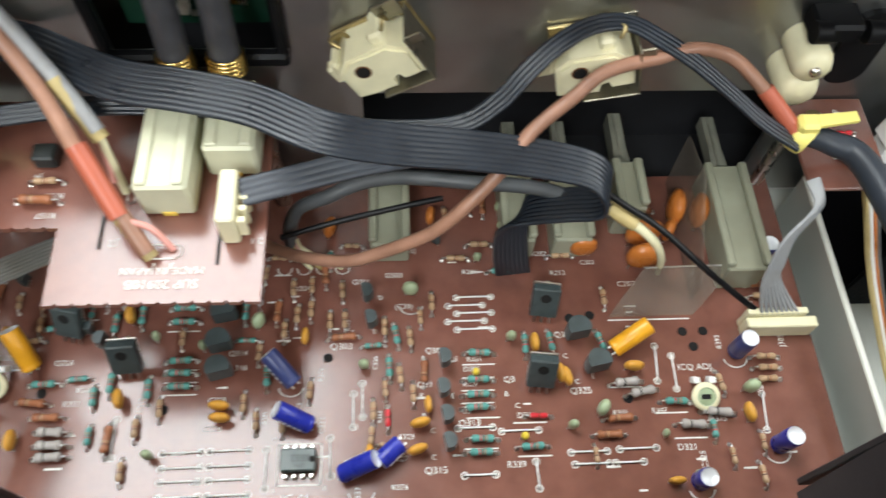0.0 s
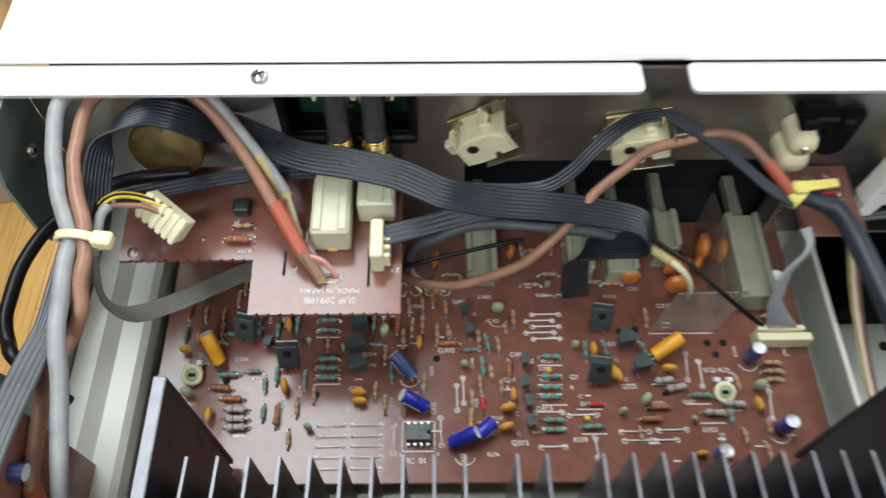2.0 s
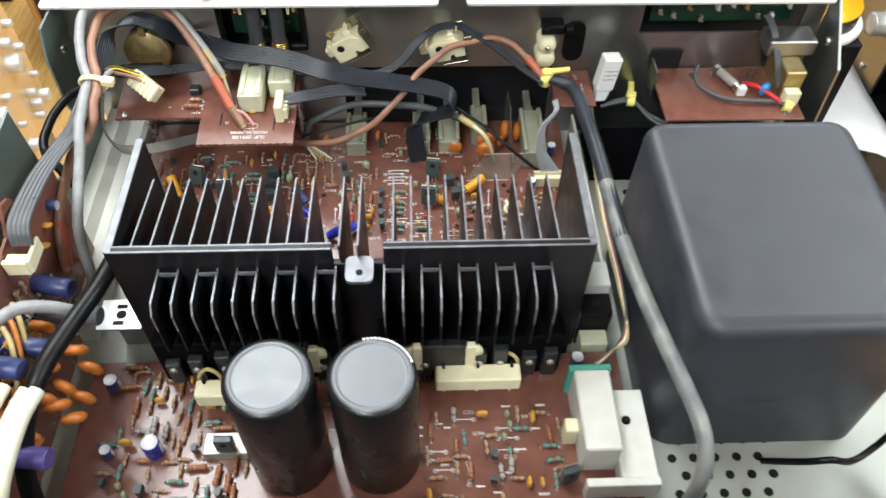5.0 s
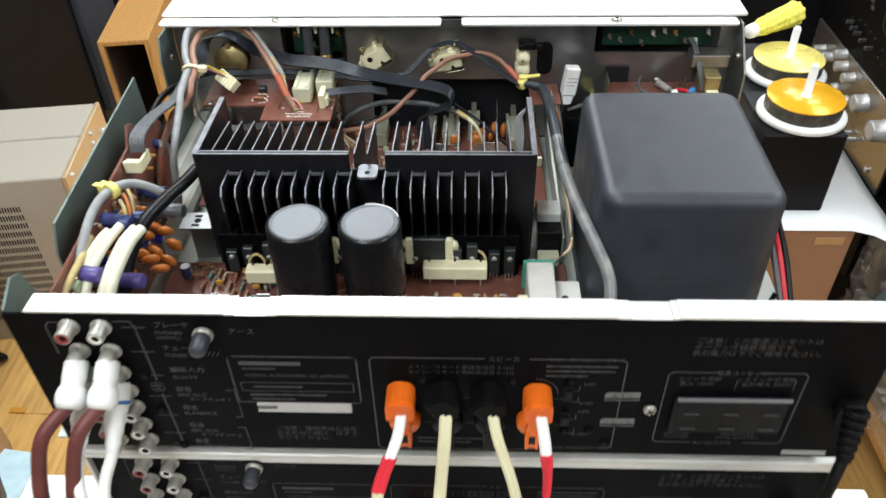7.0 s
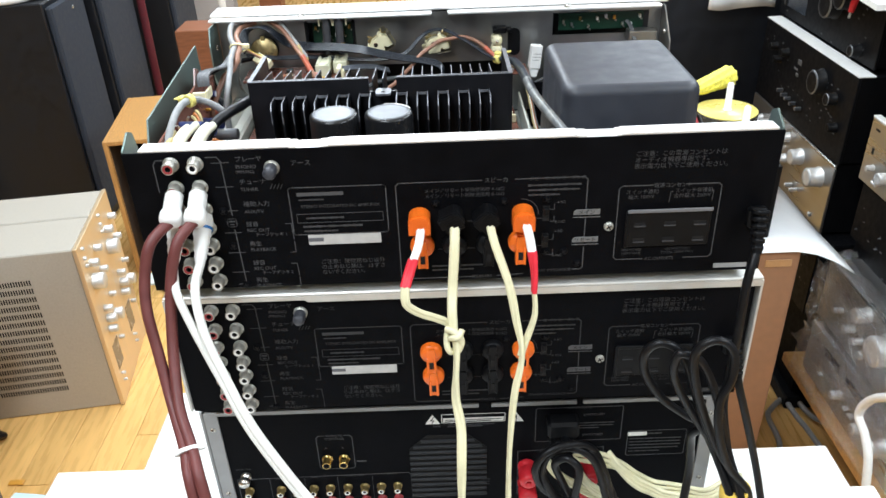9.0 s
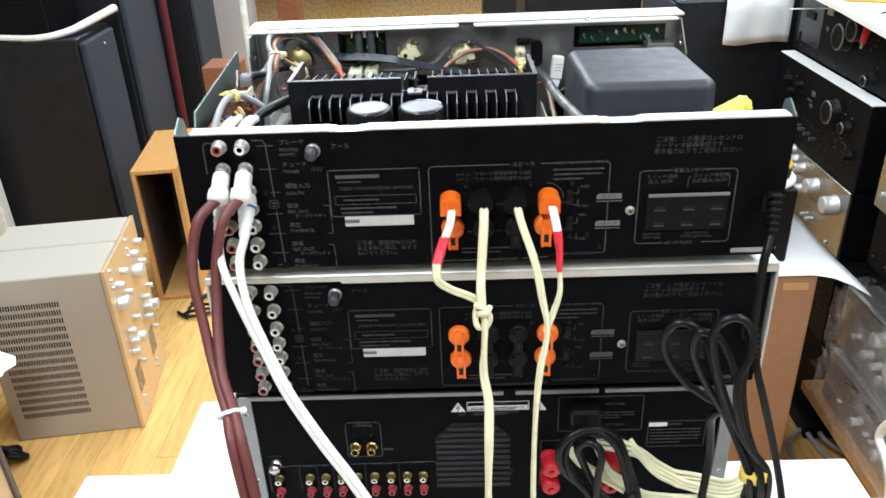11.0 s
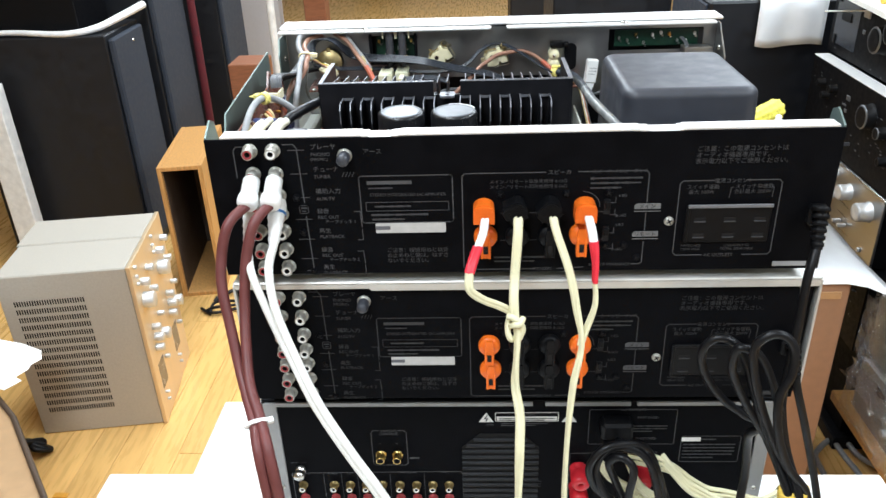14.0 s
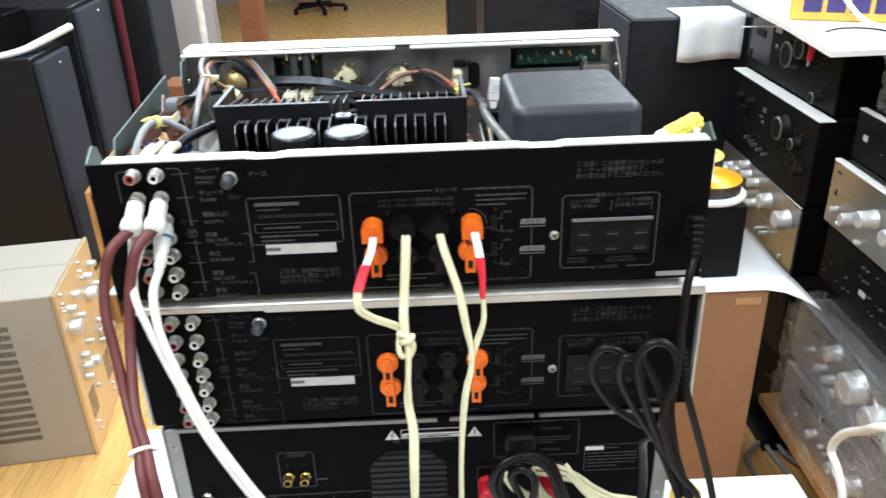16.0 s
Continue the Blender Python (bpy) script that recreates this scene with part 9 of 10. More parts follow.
b.bx(-2.2, -1.25, 4.4, 4.5, FLOOR, CEIL, surface("grey_partition", (0.50, 0.48, 0.49), 0.6, vary=0.03, stain=0.2, sscale=2))
tagged(b.make("wall_partition"), "grey partition wall behind the curtain", "wall", kind="structure")
b = Mesh()
b.bx(-1.655, -1.575, 1.90, 1.95, FLOOR, -0.33, WHITE_PAINT, 0.003)
one("white_post", b, "white painted post beside the speakers", "post")
# cords and scraps on the floor
b = Mesh()
for k in range(3):
    b.tube([(-0.93 + 0.02 * k, 1.62 - 0.02 * k, FLOOR + 0.005), (-0.88, 1.58 + 0.02 * k, FLOOR + 0.012 + 0.008 * k), (-0.80, 1.62, FLOOR + 0.010 + 0.01 * k), (-0.76, 1.70 - 0.03 * k, FLOOR + 0.006), (-0.84, 1.72, FLOOR + 0.014), (-0.90, 1.66 + 0.01 * k, FLOOR + 0.008)], 0.005, RUBBER, 8, 5)
one("loose_cable", b, "black cord in a loose heap on the floor", "cable")
b = Mesh()
for k in range(4):
    b.tube([(-1.20 + 0.015 * k, 0.93, FLOOR + 0.006), (-1.16, 0.97 - 0.02 * k, FLOOR + 0.025 + 0.01 * k), (-1.12, 0.93 + 0.012 * k, FLOOR + 0.03), (-1.10 - 0.01 * k, 0.96, FLOOR + 0.008), (-1.22, 1.00, FLOOR + 0.006)], 0.006, RUBBER, 8, 5)
one("loose_cable", b, "black cord bunched beside the standing amplifier", "cable")
b = Mesh()
b.bx(-1.02, -0.985, 0.80, 0.815, FLOOR, FLOOR + 0.004, CERAMIC, 0.001)
one("paper_scrap", b, "small brown scrap on the floor", "scrap")
# low brown board with white crumpled paper at the near left
BROWNBOARD = surface("brown_fibreboard", (0.40, 0.25, 0.13), 0.6, 0, 0.08, 40, stain=0.15, sscale=5)
t = thing("brown_carton", (-1.02, 0.40, FLOOR), "brown carton with a dark rim beside the white table", "carton")
Mesh().prism([(-1.45, 0.20), (-0.66, 0.20), (-0.730, 0.41), (-0.982, 0.725), (-1.17, 0.90), (-1.45, 0.92)], FLOOR, -0.702, BROWNBOARD).make("box", t)
b = Mesh()
b.tube([(-0.66, 0.20, -0.700), (-0.730, 0.41, -0.700), (-0.982, 0.725, -0.700), (-1.17, 0.90, -0.700)], 0.006, surface("dark_rim", (0.07, 0.045, 0.03), 0.6), 6, 1)
b.make("rim", t)
rnd = random.Random(8)
b = Mesh()
vs, fs = [], []
for j in range(7):
    for i in range(9):
        x, y = -1.45 + i * 0.055, 0.775 + j * 0.024
        vs.append((x + rnd.uniform(-0.012, 0.012), y + rnd.uniform(-0.01, 0.01), -0.690 + 0.040 * math.sin(i * 0.35) + rnd.uniform(0, 0.016)))
for j in range(6):
    for i in range(8):
        fs.append((j * 9 + i, j * 9 + i + 1, (j + 1) * 9 + i + 1, (j + 1) * 9 + i))
b.add(vs, fs, surface("white_paper", (0.82, 0.82, 0.80), 0.6))
ob = one("crumpled_paper", b, "white crumpled paper lying on the brown carton", "paper")
sol = ob.modifiers.new("thickness", "SOLIDIFY")
sol.thickness = 0.0015
b = Mesh()
b.prism([(-0.80, 0.40), (-0.66, 0.36), (-0.64, 0.44), (-0.70, 0.455), (-0.695, 0.49), (-0.77, 0.50)], -0.7020, -0.7000, surface("pale_blue_card", (0.42, 0.56, 0.62), 0.6))
one("blue_card", b, "pale blue card lying on the brown carton", "card")

# ---- right of the stack ----
CARD = surface("brown_cardboard", (0.36, 0.19, 0.105), 0.75, 0, 0.08, 60, 0.1, 200, stain=0.15, sscale=4)
t = thing("cardboard_box", (0.42, 0.95, FLOOR), "brown cardboard box standing on the floor beside the stack", "box")
Mesh().bx(0.24, 0.653, 0.77, 1.16, FLOOR, -0.43, CARD, 0.004).make("carton", t)
b = Mesh()
b.bx(0.588, 0.637, 0.7678, 0.770, -0.464, -0.449, surface("parcel_tape", (0.52, 0.29, 0.13), 0.3), 0.0005)
b.make("tape_patch", t, "shiny strip of parcel tape")
PAPER = surface("white_paper_sheet", (0.80, 0.81, 0.82), 0.55, vary=0.03, scale=30)
b = Mesh()
vs, fs = [], []
nx, ny = 15, 9
for j in range(ny):
    for i in range(nx):
        x, y = 0.245 + i * 0.036, 0.762 + j * 0.048
        over = max(0.0, x - 0.650)
        z = -0.428 - 0.9 * over * over * 3.2 + 0.002 * math.sin(j * 1.3)
        vs.append((x - over * 0.15, y - over * 0.35 * (1 - j / ny), z))
for j in range(ny - 1):
    for i in range(nx - 1):
        fs.append((j * nx + i, j * nx + i + 1, (j + 1) * nx + i + 1, (j + 1) * nx + i))
b.add(vs, fs, PAPER, True)
ob = one("paper_sheet", b, "large white sheet curling over the cardboard box's edge", "paper")
sol = ob.modifiers.new("thickness", "SOLIDIFY")
sol.thickness = 0.0012
# black box and the disc spindles on it
b = Mesh()
b.bx(0.474, 0.605, 0.812, 0.955, -0.4270, -0.2762, BLACK_PLASTIC, 0.003)
one("black_box", b, "matt black box on the white sheet", "box")
GOLD_DISC = surface("orange_gold_disc", (0.85, 0.42, 0.02), 0.25, 0.2, 0.08, 30, stain=0.2, sscale=20, stain_colour=(0.85, 0.30, 0.02))
PALE_DISC = surface("pale_yellow_disc", (0.85, 0.72, 0.20), 0.3, 0.1, 0.08, 30)
DARK_DISC = surface("dark_disc_edge", (0.05, 0.045, 0.035), 0.25)


def spindle(x, y, base, n, mat, label):
    t = thing("disc_spindle", (x, y, base), label, "disc spindle", "disc spindles")
    m = Matrix.Translation((x, y, base))
    b = Mesh()
    b.lathe([(0.067, 0), (0.070, 0.002), (0.070, 0.008), (0.066, 0.012), (0.0, 0.012)], PLUG_WHITE, 40, m)
    b.make("base", t, "white round base")
    for k in range(n):
        b = Mesh()
        z = 0.0125 + k * 0.0026
        b.lathe([(0.0075, z), (0.0598, z), (0.0600, z + 0.0004), (0.0600, z + 0.0020), (0.0598, z + 0.0024), (0.0075, z + 0.0024)], mat if k == n - 1 else DARK_DISC, 48, m, close=False)
        b.make("disc", t)
    b = Mesh()
    b.lathe([(0.0120, 0.0125 + n * 0.0026 - 0.0016), (0.0085, 0.0125 + n * 0.0026), (0.0068, 0.0125 + n * 0.0026 + 0.001), (0.0064, 0.0125 + n * 0.0026 + 0.052), (0.0040, 0.0125 + n * 0.0026 + 0.055), (0, 0.0125 + n * 0.0026 + 0.0555)], PLUG_WHITE, 20, m)
    b.make("pin", t, "white centre pin")


spindle(0.548, 0.874, -0.276, 9, GOLD_DISC, "spindle of discs with an orange-gold top disc")
t = thing("grey_box", (0.382, 0.875, -0.4275), "grey box with square black holes on the white sheet", "box")
Mesh().bx(0.300, 0.462, 0.790, 0.960, -0.4270, -0.336, surface("grey_box_plastic", (0.22, 0.23, 0.26), 0.5), 0.003).make("body", t)
for k in range(4):
    Mesh().bx(0.304, 0.322, 0.800 + k * 0.040, 0.820 + k * 0.040, -0.3362, -0.3354, HOLE).make("hole", t)
spindle(0.386, 0.876, -0.3355, 14, PALE_DISC, "spindle of discs with a yellow top disc on the grey box")
b = Mesh()
b.bx(0.480, 0.645, 0.960, 1.160, -0.4270, -0.2862, BLACK_PLASTIC, 0.003)
one("black_box", b, "matt black box behind the first one", "box")
spindle(0.572, 1.032, -0.286, 9, PALE_DISC, "spindle of discs with a pale yellow top disc")
rnd = random.Random(3)
FLUFF = surface("yellow_cloth", (0.80, 0.72, 0.12), 0.9, 0, 0.3, 160, 0.4, 300)
t = thing("duster_brush", (0.56, 1.11, -0.25), "fluffy yellow dusting brush lying behind the disc spindles", "duster")
foot, top = Vector((0.508, 1.078, -0.226)), Vector((0.622, 1.150, -0.216))
m = Matrix.Translation(foot) @ (top - foot).to_track_quat("Z", "Y").to_matrix().to_4x4()
long = (top - foot).length
b = Mesh()
vs, fs, nu, nv = [], [], 40, 22
for j in range(nv):
    e = j / (nv - 1)
    for i in range(nu):
        a = 2 * math.pi * i / nu
        rad = (0.0135 + 0.0105 * e) * min(1.0, 0.72 + 2.2 * e) * (1.0 if e < 0.85 else 1.0 - 2.6 * (e - 0.85) ** 1.2 * 4) * (1 + 0.07 * math.sin(a * 9 + e * 5)) + rnd.uniform(-0.0008, 0.0008)
        vs.append(tuple(m @ Vector((rad * math.cos(a), rad * math.sin(a), 0.012 + e * (long - 0.012)))))
for j in range(nv - 1):
    for i in range(nu):
        fs.append((j * nu + i, j * nu + (i + 1) % nu, (j + 1) * nu + (i + 1) % nu, (j + 1) * nu + i))
fs += [tuple(range(nu))[::-1], tuple(range((nv - 1) * nu, nv * nu))]
b.add(vs, fs, FLUFF, True)
b.make("head", t)
b = Mesh()
b.lathe([(0.0, -0.006), (0.009, -0.005), (0.0125, 0.0), (0.0130, 0.013)], PLUG_WHITE, 24, m)
b.make("end_cap", t, "white end cap")

# ---- the row of receivers along the right, fronts facing the stack ----
RECEIVER_BLACK = surface("black_receiver_paint", (0.0042, 0.0042, 0.005), 0.5, vary=0.2, scale=90, spec=0.12)
SATIN = surface("satin_aluminium_front", (0.42, 0.41, 0.395), 0.30, 0.92, 0.06, 50, stretch=(1, 0.05, 1))


def receiver(name, x, y0, y1, z0, z1, mat, knobs, label, body=RECEIVER_BLACK, top=None, deep=0.36, switches=(), knob_mat=None, lip=0.013):
    """A hi-fi unit whose front looks towards the stack; knobs are (y, z, radius, length), switches (y, z, half width, half height, length, material)."""
    t = thing(name, (x + deep / 2, (y0 + y1) / 2, z0), label, "receiver", "receivers along the wall")
    Mesh().bx(x + 0.006, x + deep, y0 + 0.006, y1 - 0.006, z0 + 0.004, z1, body, 0.002).make("case", t)
    b = Mesh()
    b.bx(x, x + 0.006, y0, y1, z0 + 0.003, z1, mat, 0.0015)
    face = b.make("front_panel", t)
    for y in (y0 + 0.05, y1 - 0.05):
        Mesh().bx(x + 0.03, x + deep - 0.03, y - 0.02, y + 0.02, z0, z0 + 0.0045, BLACK_PLASTIC).make("foot", t)
    if top:
        b = Mesh()
        b.bx(x - 0.001, x + lip, y0, y1, z1, z1 + 0.003, top, 0.0008)
        b.make("top_trim", t, "bright top edge")
    km = knob_mat or KNOB
    for ky, kz, r, h in knobs:
        b = Mesh()
        b.lathe([(r * 1.12, 0), (r * 1.12, 0.002), (r, 0.003), (r, h * 0.9), (r * 0.93, h), (r * 0.6, h), (0, h - 0.001)], km, 24, pose(x, ky, kz, 0, -90, 0))
        knob = b.make("knob", face)
        if km is not KNOB and r > 0.010:
            b = Mesh()
            b.lathe([(r * 1.005, h * 0.90), (r * 0.94, h * 1.004), (r * 0.86, h * 1.004)], DULL_RIM, 24, pose(x, ky, kz, 0, -90, 0), close=False)
            b.make("knob_rim", knob, "thin bright rim")
    for y, z, hw, hh, out, m in switches:
        b = Mesh()
        b.bx(x - out, x, y - hw, y + hw, z - hh, z + hh, m, min(hw, hh) * 0.3)
        b.make("switch" if out > 0.002 else "mark", face)
    return t


def scatter(seed, n, y0, y1, z0, z1):
    """Small buttons and printed marks strewn in lines over a front."""
    rnd = random.Random(seed)
    rows = [z0 + (z1 - z0) * e for e in (0.2, 0.42, 0.62, 0.82)]
    return [(y0 + (y1 - y0) * rnd.random(), rnd.choice(rows) + rnd.uniform(-0.002, 0.002), rnd.uniform(0.0012, 0.006), rnd.uniform(0.0007, 0.0016), rnd.choice((0.0006, 0.0006, 0.006)), rnd.choice((PRINT_DIM, PRINT, DULL_RIM))) for _ in range(n)]


DULL_RIM = surface("dull_silver_rim", (0.16, 0.165, 0.175), 0.4, 0.7)
SMOKE_PANEL = surface("blue_grey_scale_window", (0.030, 0.036, 0.046), 0.22, vary=0.1, scale=20)
MARKS = [(y, z, 0.0032, 0.0013, 0.0006, PRINT) for y, z in ((1.478, -0.240), (1.442, -0.223), (1.439, -0.230), (1.386, -0.225), (1.357, -0.243), (1.346, -0.254), (1.383, -0.291), (1.353, -0.320), (1.315, -0.309), (1.288, -0.308), (1.260, -0.310), (1.233, -0.313), (1.192, -0.318), (1.177, -0.341), (1.199, -0.337), (1.157, -0.293), (1.139, -0.303), (1.138, -0.319))]
MARKS += [(y, z, 0.0045, 0.0012, 0.0006, PRINT) for y, z in ((1.120, -0.292), (1.107, -0.297), (1.094, -0.300), (1.091, -0.307), (1.078, -0.313), (1.072, -0.321), (1.069, -0.328), (1.138, -0.239), (1.119, -0.238), (1.089, -0.238), (1.139, -0.250))]
MARKS += [(y, z, 0.0030, 0.0040, 0.016, DULL_RIM) for y, z in ((1.315, -0.328), (1.294, -0.330), (1.265, -0.332), (1.232, -0.333), (1.340, -0.325))]
MARKS += [(1.281, -0.240, 0.010, 0.006, 0.001, DULL_RIM), (1.295, -0.259, 0.011, 0.0028, 0.001, PRINT), (1.284, -0.270, 0.007, 0.004, 0.001, DULL_RIM)]
receiver("black_receiver", 0.82, 1.02, 1.50, -0.384, -0.192, RECEIVER_BLACK, ((1.165, -0.247, 0.026, 0.022), (1.095, -0.261, 0.013, 0.020), (1.066, -0.313, 0.010, 0.018), (1.417, -0.240, 0.009, 0.018), (1.352, -0.238, 0.010, 0.018), (1.385, -0.262, 0.009, 0.018)), "black receiver with a large knob and small switches", switches=MARKS, top=PLUG_WHITE, knob_mat=BLACK_PLASTIC, lip=0.034)
MARKS = [(y, z, 0.0036, 0.0016, 0.0008, PRINT) for y, z in ((1.477, -0.171), (1.115, -0.082), (1.124, -0.095), (1.139, -0.106), (1.281, -0.175), (1.133, -0.165), (1.114, -0.151), (1.096, -0.158), (1.119, -0.174), (1.097, -0.134), (1.229, -0.180))]
MARKS += [(1.438, -0.100, 0.062, 0.060, 0.0012, SMOKE_PANEL), (1.440, -0.090, 0.026, 0.010, 0.004, BLACK_PLASTIC), (1.500, -0.055, 0.020, 0.008, 0.004, BLACK_PLASTIC), (1.485, -0.150, 0.005, 0.012, 0.004, BLACK_PLASTIC), (1.345, -0.105, 0.006, 0.005, 0.0025, DULL_RIM)]
receiver("black_receiver", 0.855, 1.04, 1.52, -0.188, -0.026, RECEIVER_BLACK, ((1.244, -0.101, 0.029, 0.026), (1.193, -0.076, 0.024, 0.024), (1.107, -0.163, 0.012, 0.022)), "black receiver with two broad dials and a scale window", switches=MARKS, knob_mat=BLACK_PLASTIC)
receiver("silver_receiver", 0.82, 1.03, 1.50, -0.556, -0.386, SATIN, ((1.327, -0.392, 0.010, 0.024), (1.309, -0.412, 0.011, 0.024), (1.263, -0.416, 0.011, 0.024), (1.185, -0.432, 0.018, 0.026), (1.084, -0.436, 0.021, 0.030), (1.260, -0.469, 0.011, 0.024), (1.380, -0.425, 0.011, 0.026), (1.430, -0.430, 0.009, 0.024), (1.320, -0.470, 0.010, 0.024)), "satin silver receiver with a row of turned knobs", switches=((1.195, -0.508, 0.004, 0.004, 0.020, KNOB), (1.168, -0.508, 0.004, 0.004, 0.020, KNOB), (1.086, -0.530, 0.005, 0.005, 0.006, KNOB), (1.242, -0.400, 0.010, 0.005, 0.0006, LABEL_WHITE)))
receiver("dark_receiver", 0.80, 0.98, 1.44, -0.735, -0.557, RECEIVER_BLACK, (), "dark receiver low in the row", switches=scatter(9, 24, 1.0, 1.42, -0.73, -0.57))
receiver("silver_receiver", 0.84, 0.48, 0.972, -0.388, -0.253, SATIN, ((0.93, -0.345, 0.006, 0.014), (0.86, -0.335, 0.012, 0.030), (0.80, -0.310, 0.017, 0.034), (0.72, -0.310, 0.016, 0.030), (0.66, -0.325, 0.010, 0.022)), "silver receiver at the near end of the row", switches=((0.945, -0.272, 0.008, 0.0022, 0.0006, HOLE), (0.945, -0.315, 0.004, 0.007, 0.0006, HOLE), (0.90, -0.365, 0.010, 0.003, 0.010, KNOB), (0.83, -0.372, 0.008, 0.003, 0.010, KNOB)), body=SATIN, top=PLUG_WHITE)
receiver("black_receiver", 0.85, 0.48, 0.965, -0.520, -0.389, RECEIVER_BLACK, (), "black tuner with rows of small buttons", switches=scatter(6, 56, 0.52, 0.95, -0.515, -0.395) + [(0.80, -0.47, 0.012, 0.006, 0.0006, LABEL_WHITE)])
receiver("black_receiver", 0.86, 0.48, 0.955, -0.640, -0.521, RECEIVER_BLACK, (), "black cassette deck between the receivers", switches=scatter(7, 44, 0.52, 0.94, -0.635, -0.525))
receiver("black_receiver", 0.865, 0.48, 0.965, -0.248, -0.148, RECEIVER_BLACK, ((0.74, -0.19, 0.012, 0.02),), "black receiver on top of the near silver one", switches=scatter(8, 30, 0.5, 0.95, -0.24, -0.16) + [(0.925, -0.195, 0.008, 0.006, 0.0008, LABEL_WHITE)], top=PLUG_WHITE)
receiver("silver_receiver", 0.80, 0.42, 0.925, -0.690, -0.548, SATIN, ((0.838, -0.620, 0.006, 0.018), (0.752, -0.572, 0.015, 0.028), (0.664, -0.590, 0.030, 0.034), (0.784, -0.628, 0.009, 0.022), (0.749, -0.632, 0.008, 0.022), (0.716, -0.640, 0.009, 0.022), (0.587, -0.605, 0.026, 0.03), (0.52, -0.605, 0.018, 0.026)), "silver receiver wrapped in clear plastic film", deep=0.30, body=SATIN, switches=scatter(10, 14, 0.5, 0.9, -0.68, -0.56))
receiver("silver_receiver", 0.785, 0.42, 0.905, -0.820, -0.691, SATIN, ((0.742, -0.762, 0.009, 0.022), (0.645, -0.764, 0.012, 0.024), (0.58, -0.75, 0.018, 0.026), (0.50, -0.75, 0.018, 0.026)), "silver receiver at the bottom of the wrapped pile", deep=0.30, body=SATIN, switches=((0.823, -0.775, 0.006, 0.002, 0.010, KNOB), (0.703, -0.763, 0.006, 0.002, 0.014, KNOB), (0.681, -0.763, 0.006, 0.002, 0.014, KNOB), (0.80, -0.72, 0.030, 0.010, 0.0008, SMOKE_PANEL), (0.70, -0.72, 0.04, 0.010, 0.0008, SMOKE_PANEL)))
b = Mesh()
b.bx(0.765, 1.20, 0.36, 0.96, -0.846, -0.820, VENEER, 0.003)
b.bx(0.93, 1.20, 0.38, 0.94, FLOOR, -0.846, RECEIVER_BLACK, 0.003)
b.bx(0.80, 1.20, 0.96, 1.50, FLOOR, -0.965, RECEIVER_BLACK, 0.003)
one("low_shelf", b, "low wooden shelf board under the receivers", "shelf")
for y0, y1, z0, z1, x in ((0.98, 1.50, -0.965, -0.735, 0.82), (0.50, 0.94, -0.640, -0.548, 1.12)):
    b = Mesh()
    b.bx(x, x + 0.32, y0, y1, z0, z1, BLACK_STEEL, 0.003)
    one("black_receiver", b, "plain black unit filling the pile of receivers", "receiver", "receivers along the wall")
# clear film over the near pile
rnd = random.Random(12)
FILM_CLEAR = bpy.data.materials.new("clear_wrapping_film")
FILM_CLEAR.use_nodes = True
nt = FILM_CLEAR.node_tree
nt.nodes.remove(nt.nodes["Principled BSDF"])
clear, gloss, blend = nt.nodes.new("ShaderNodeBsdfTransparent"), nt.nodes.new("ShaderNodeBsdfGlossy"), nt.nodes.new("ShaderNodeMixShader")
clear.inputs[0].default_value, gloss.inputs[0].default_value, gloss.inputs["Roughness"].default_value, blend.inputs[0].default_value = (0.93, 0.94, 0.95, 1), (0.95, 0.96, 1, 1), 0.09, 0.34
crinkle, relief = nt.nodes.new("ShaderNodeTexNoise"), nt.nodes.new("ShaderNodeBump")
crinkle.inputs["Scale"].default_value, crinkle.inputs["Detail"].default_value = 24, 3
relief.inputs["Strength"].default_value, relief.inputs["Distance"].default_value = 1.0, 0.02
nt.links.new(crinkle.outputs[0], relief.inputs["Height"])
nt.links.new(relief.outputs[0], gloss.inputs["Normal"])
nt.links.new(clear.outputs[0], blend.inputs[1])
nt.links.new(gloss.outputs[0], blend.inputs[2])
nt.links.new(blend.outputs[0], nt.nodes["Material Output"].inputs[0])
def crinkled(name, parent, corner, u, v, n, k, rough, label, swell=0.0):
    """A crumpled sheet spanned by the edges u and v from a corner."""
    corner, u, v = Vector(corner), Vector(u), Vector(v)
    out = u.cross(v).normalized()
    vs = []
    for j in range(k):
        for i in range(n):
            e = math.sin(math.pi * j / (k - 1)) * swell
            vs.append(corner + u * ((i + rnd.uniform(-0.35, 0.35)) / (n - 1)) + v * ((j + rnd.uniform(-0.3, 0.3)) / (k - 1)) + out * (e + rnd.uniform(-rough, rough)))
    b = Mesh()
    b.add([tuple(p) for p in vs], [(j * n + i, j * n + i + 1, (j + 1) * n + i + 1, (j + 1) * n + i) for j in range(k - 1) for i in range(n - 1)], FILM_CLEAR, False)
    ob = b.make(name, parent, label)
    ob.visible_shadow = False
    return ob


t = thing("wrapping_film", (0.77, 0.66, -0.82), "crinkled clear plastic film over the silver receivers", "wrapping film")
crinkled("upper_sheet", t, (0.768, 0.39, -0.690), (0, 0.52, 0), (0.0, 0, 0.150), 30, 10, 0.006, "clear sheet over the upper front")
crinkled("lower_sheet", t, (0.755, 0.39, -0.818), (0, 0.51, 0), (0.008, 0, 0.128), 30, 9, 0.006, "clear sheet over the lower front")
crinkled("top_fold", t, (0.772, 0.38, -0.550), (0, 0.535, -0.008), (0.040, 0.0, 0.034), 34, 6, 0.005, "bunched fold along the upper edge", 0.010)
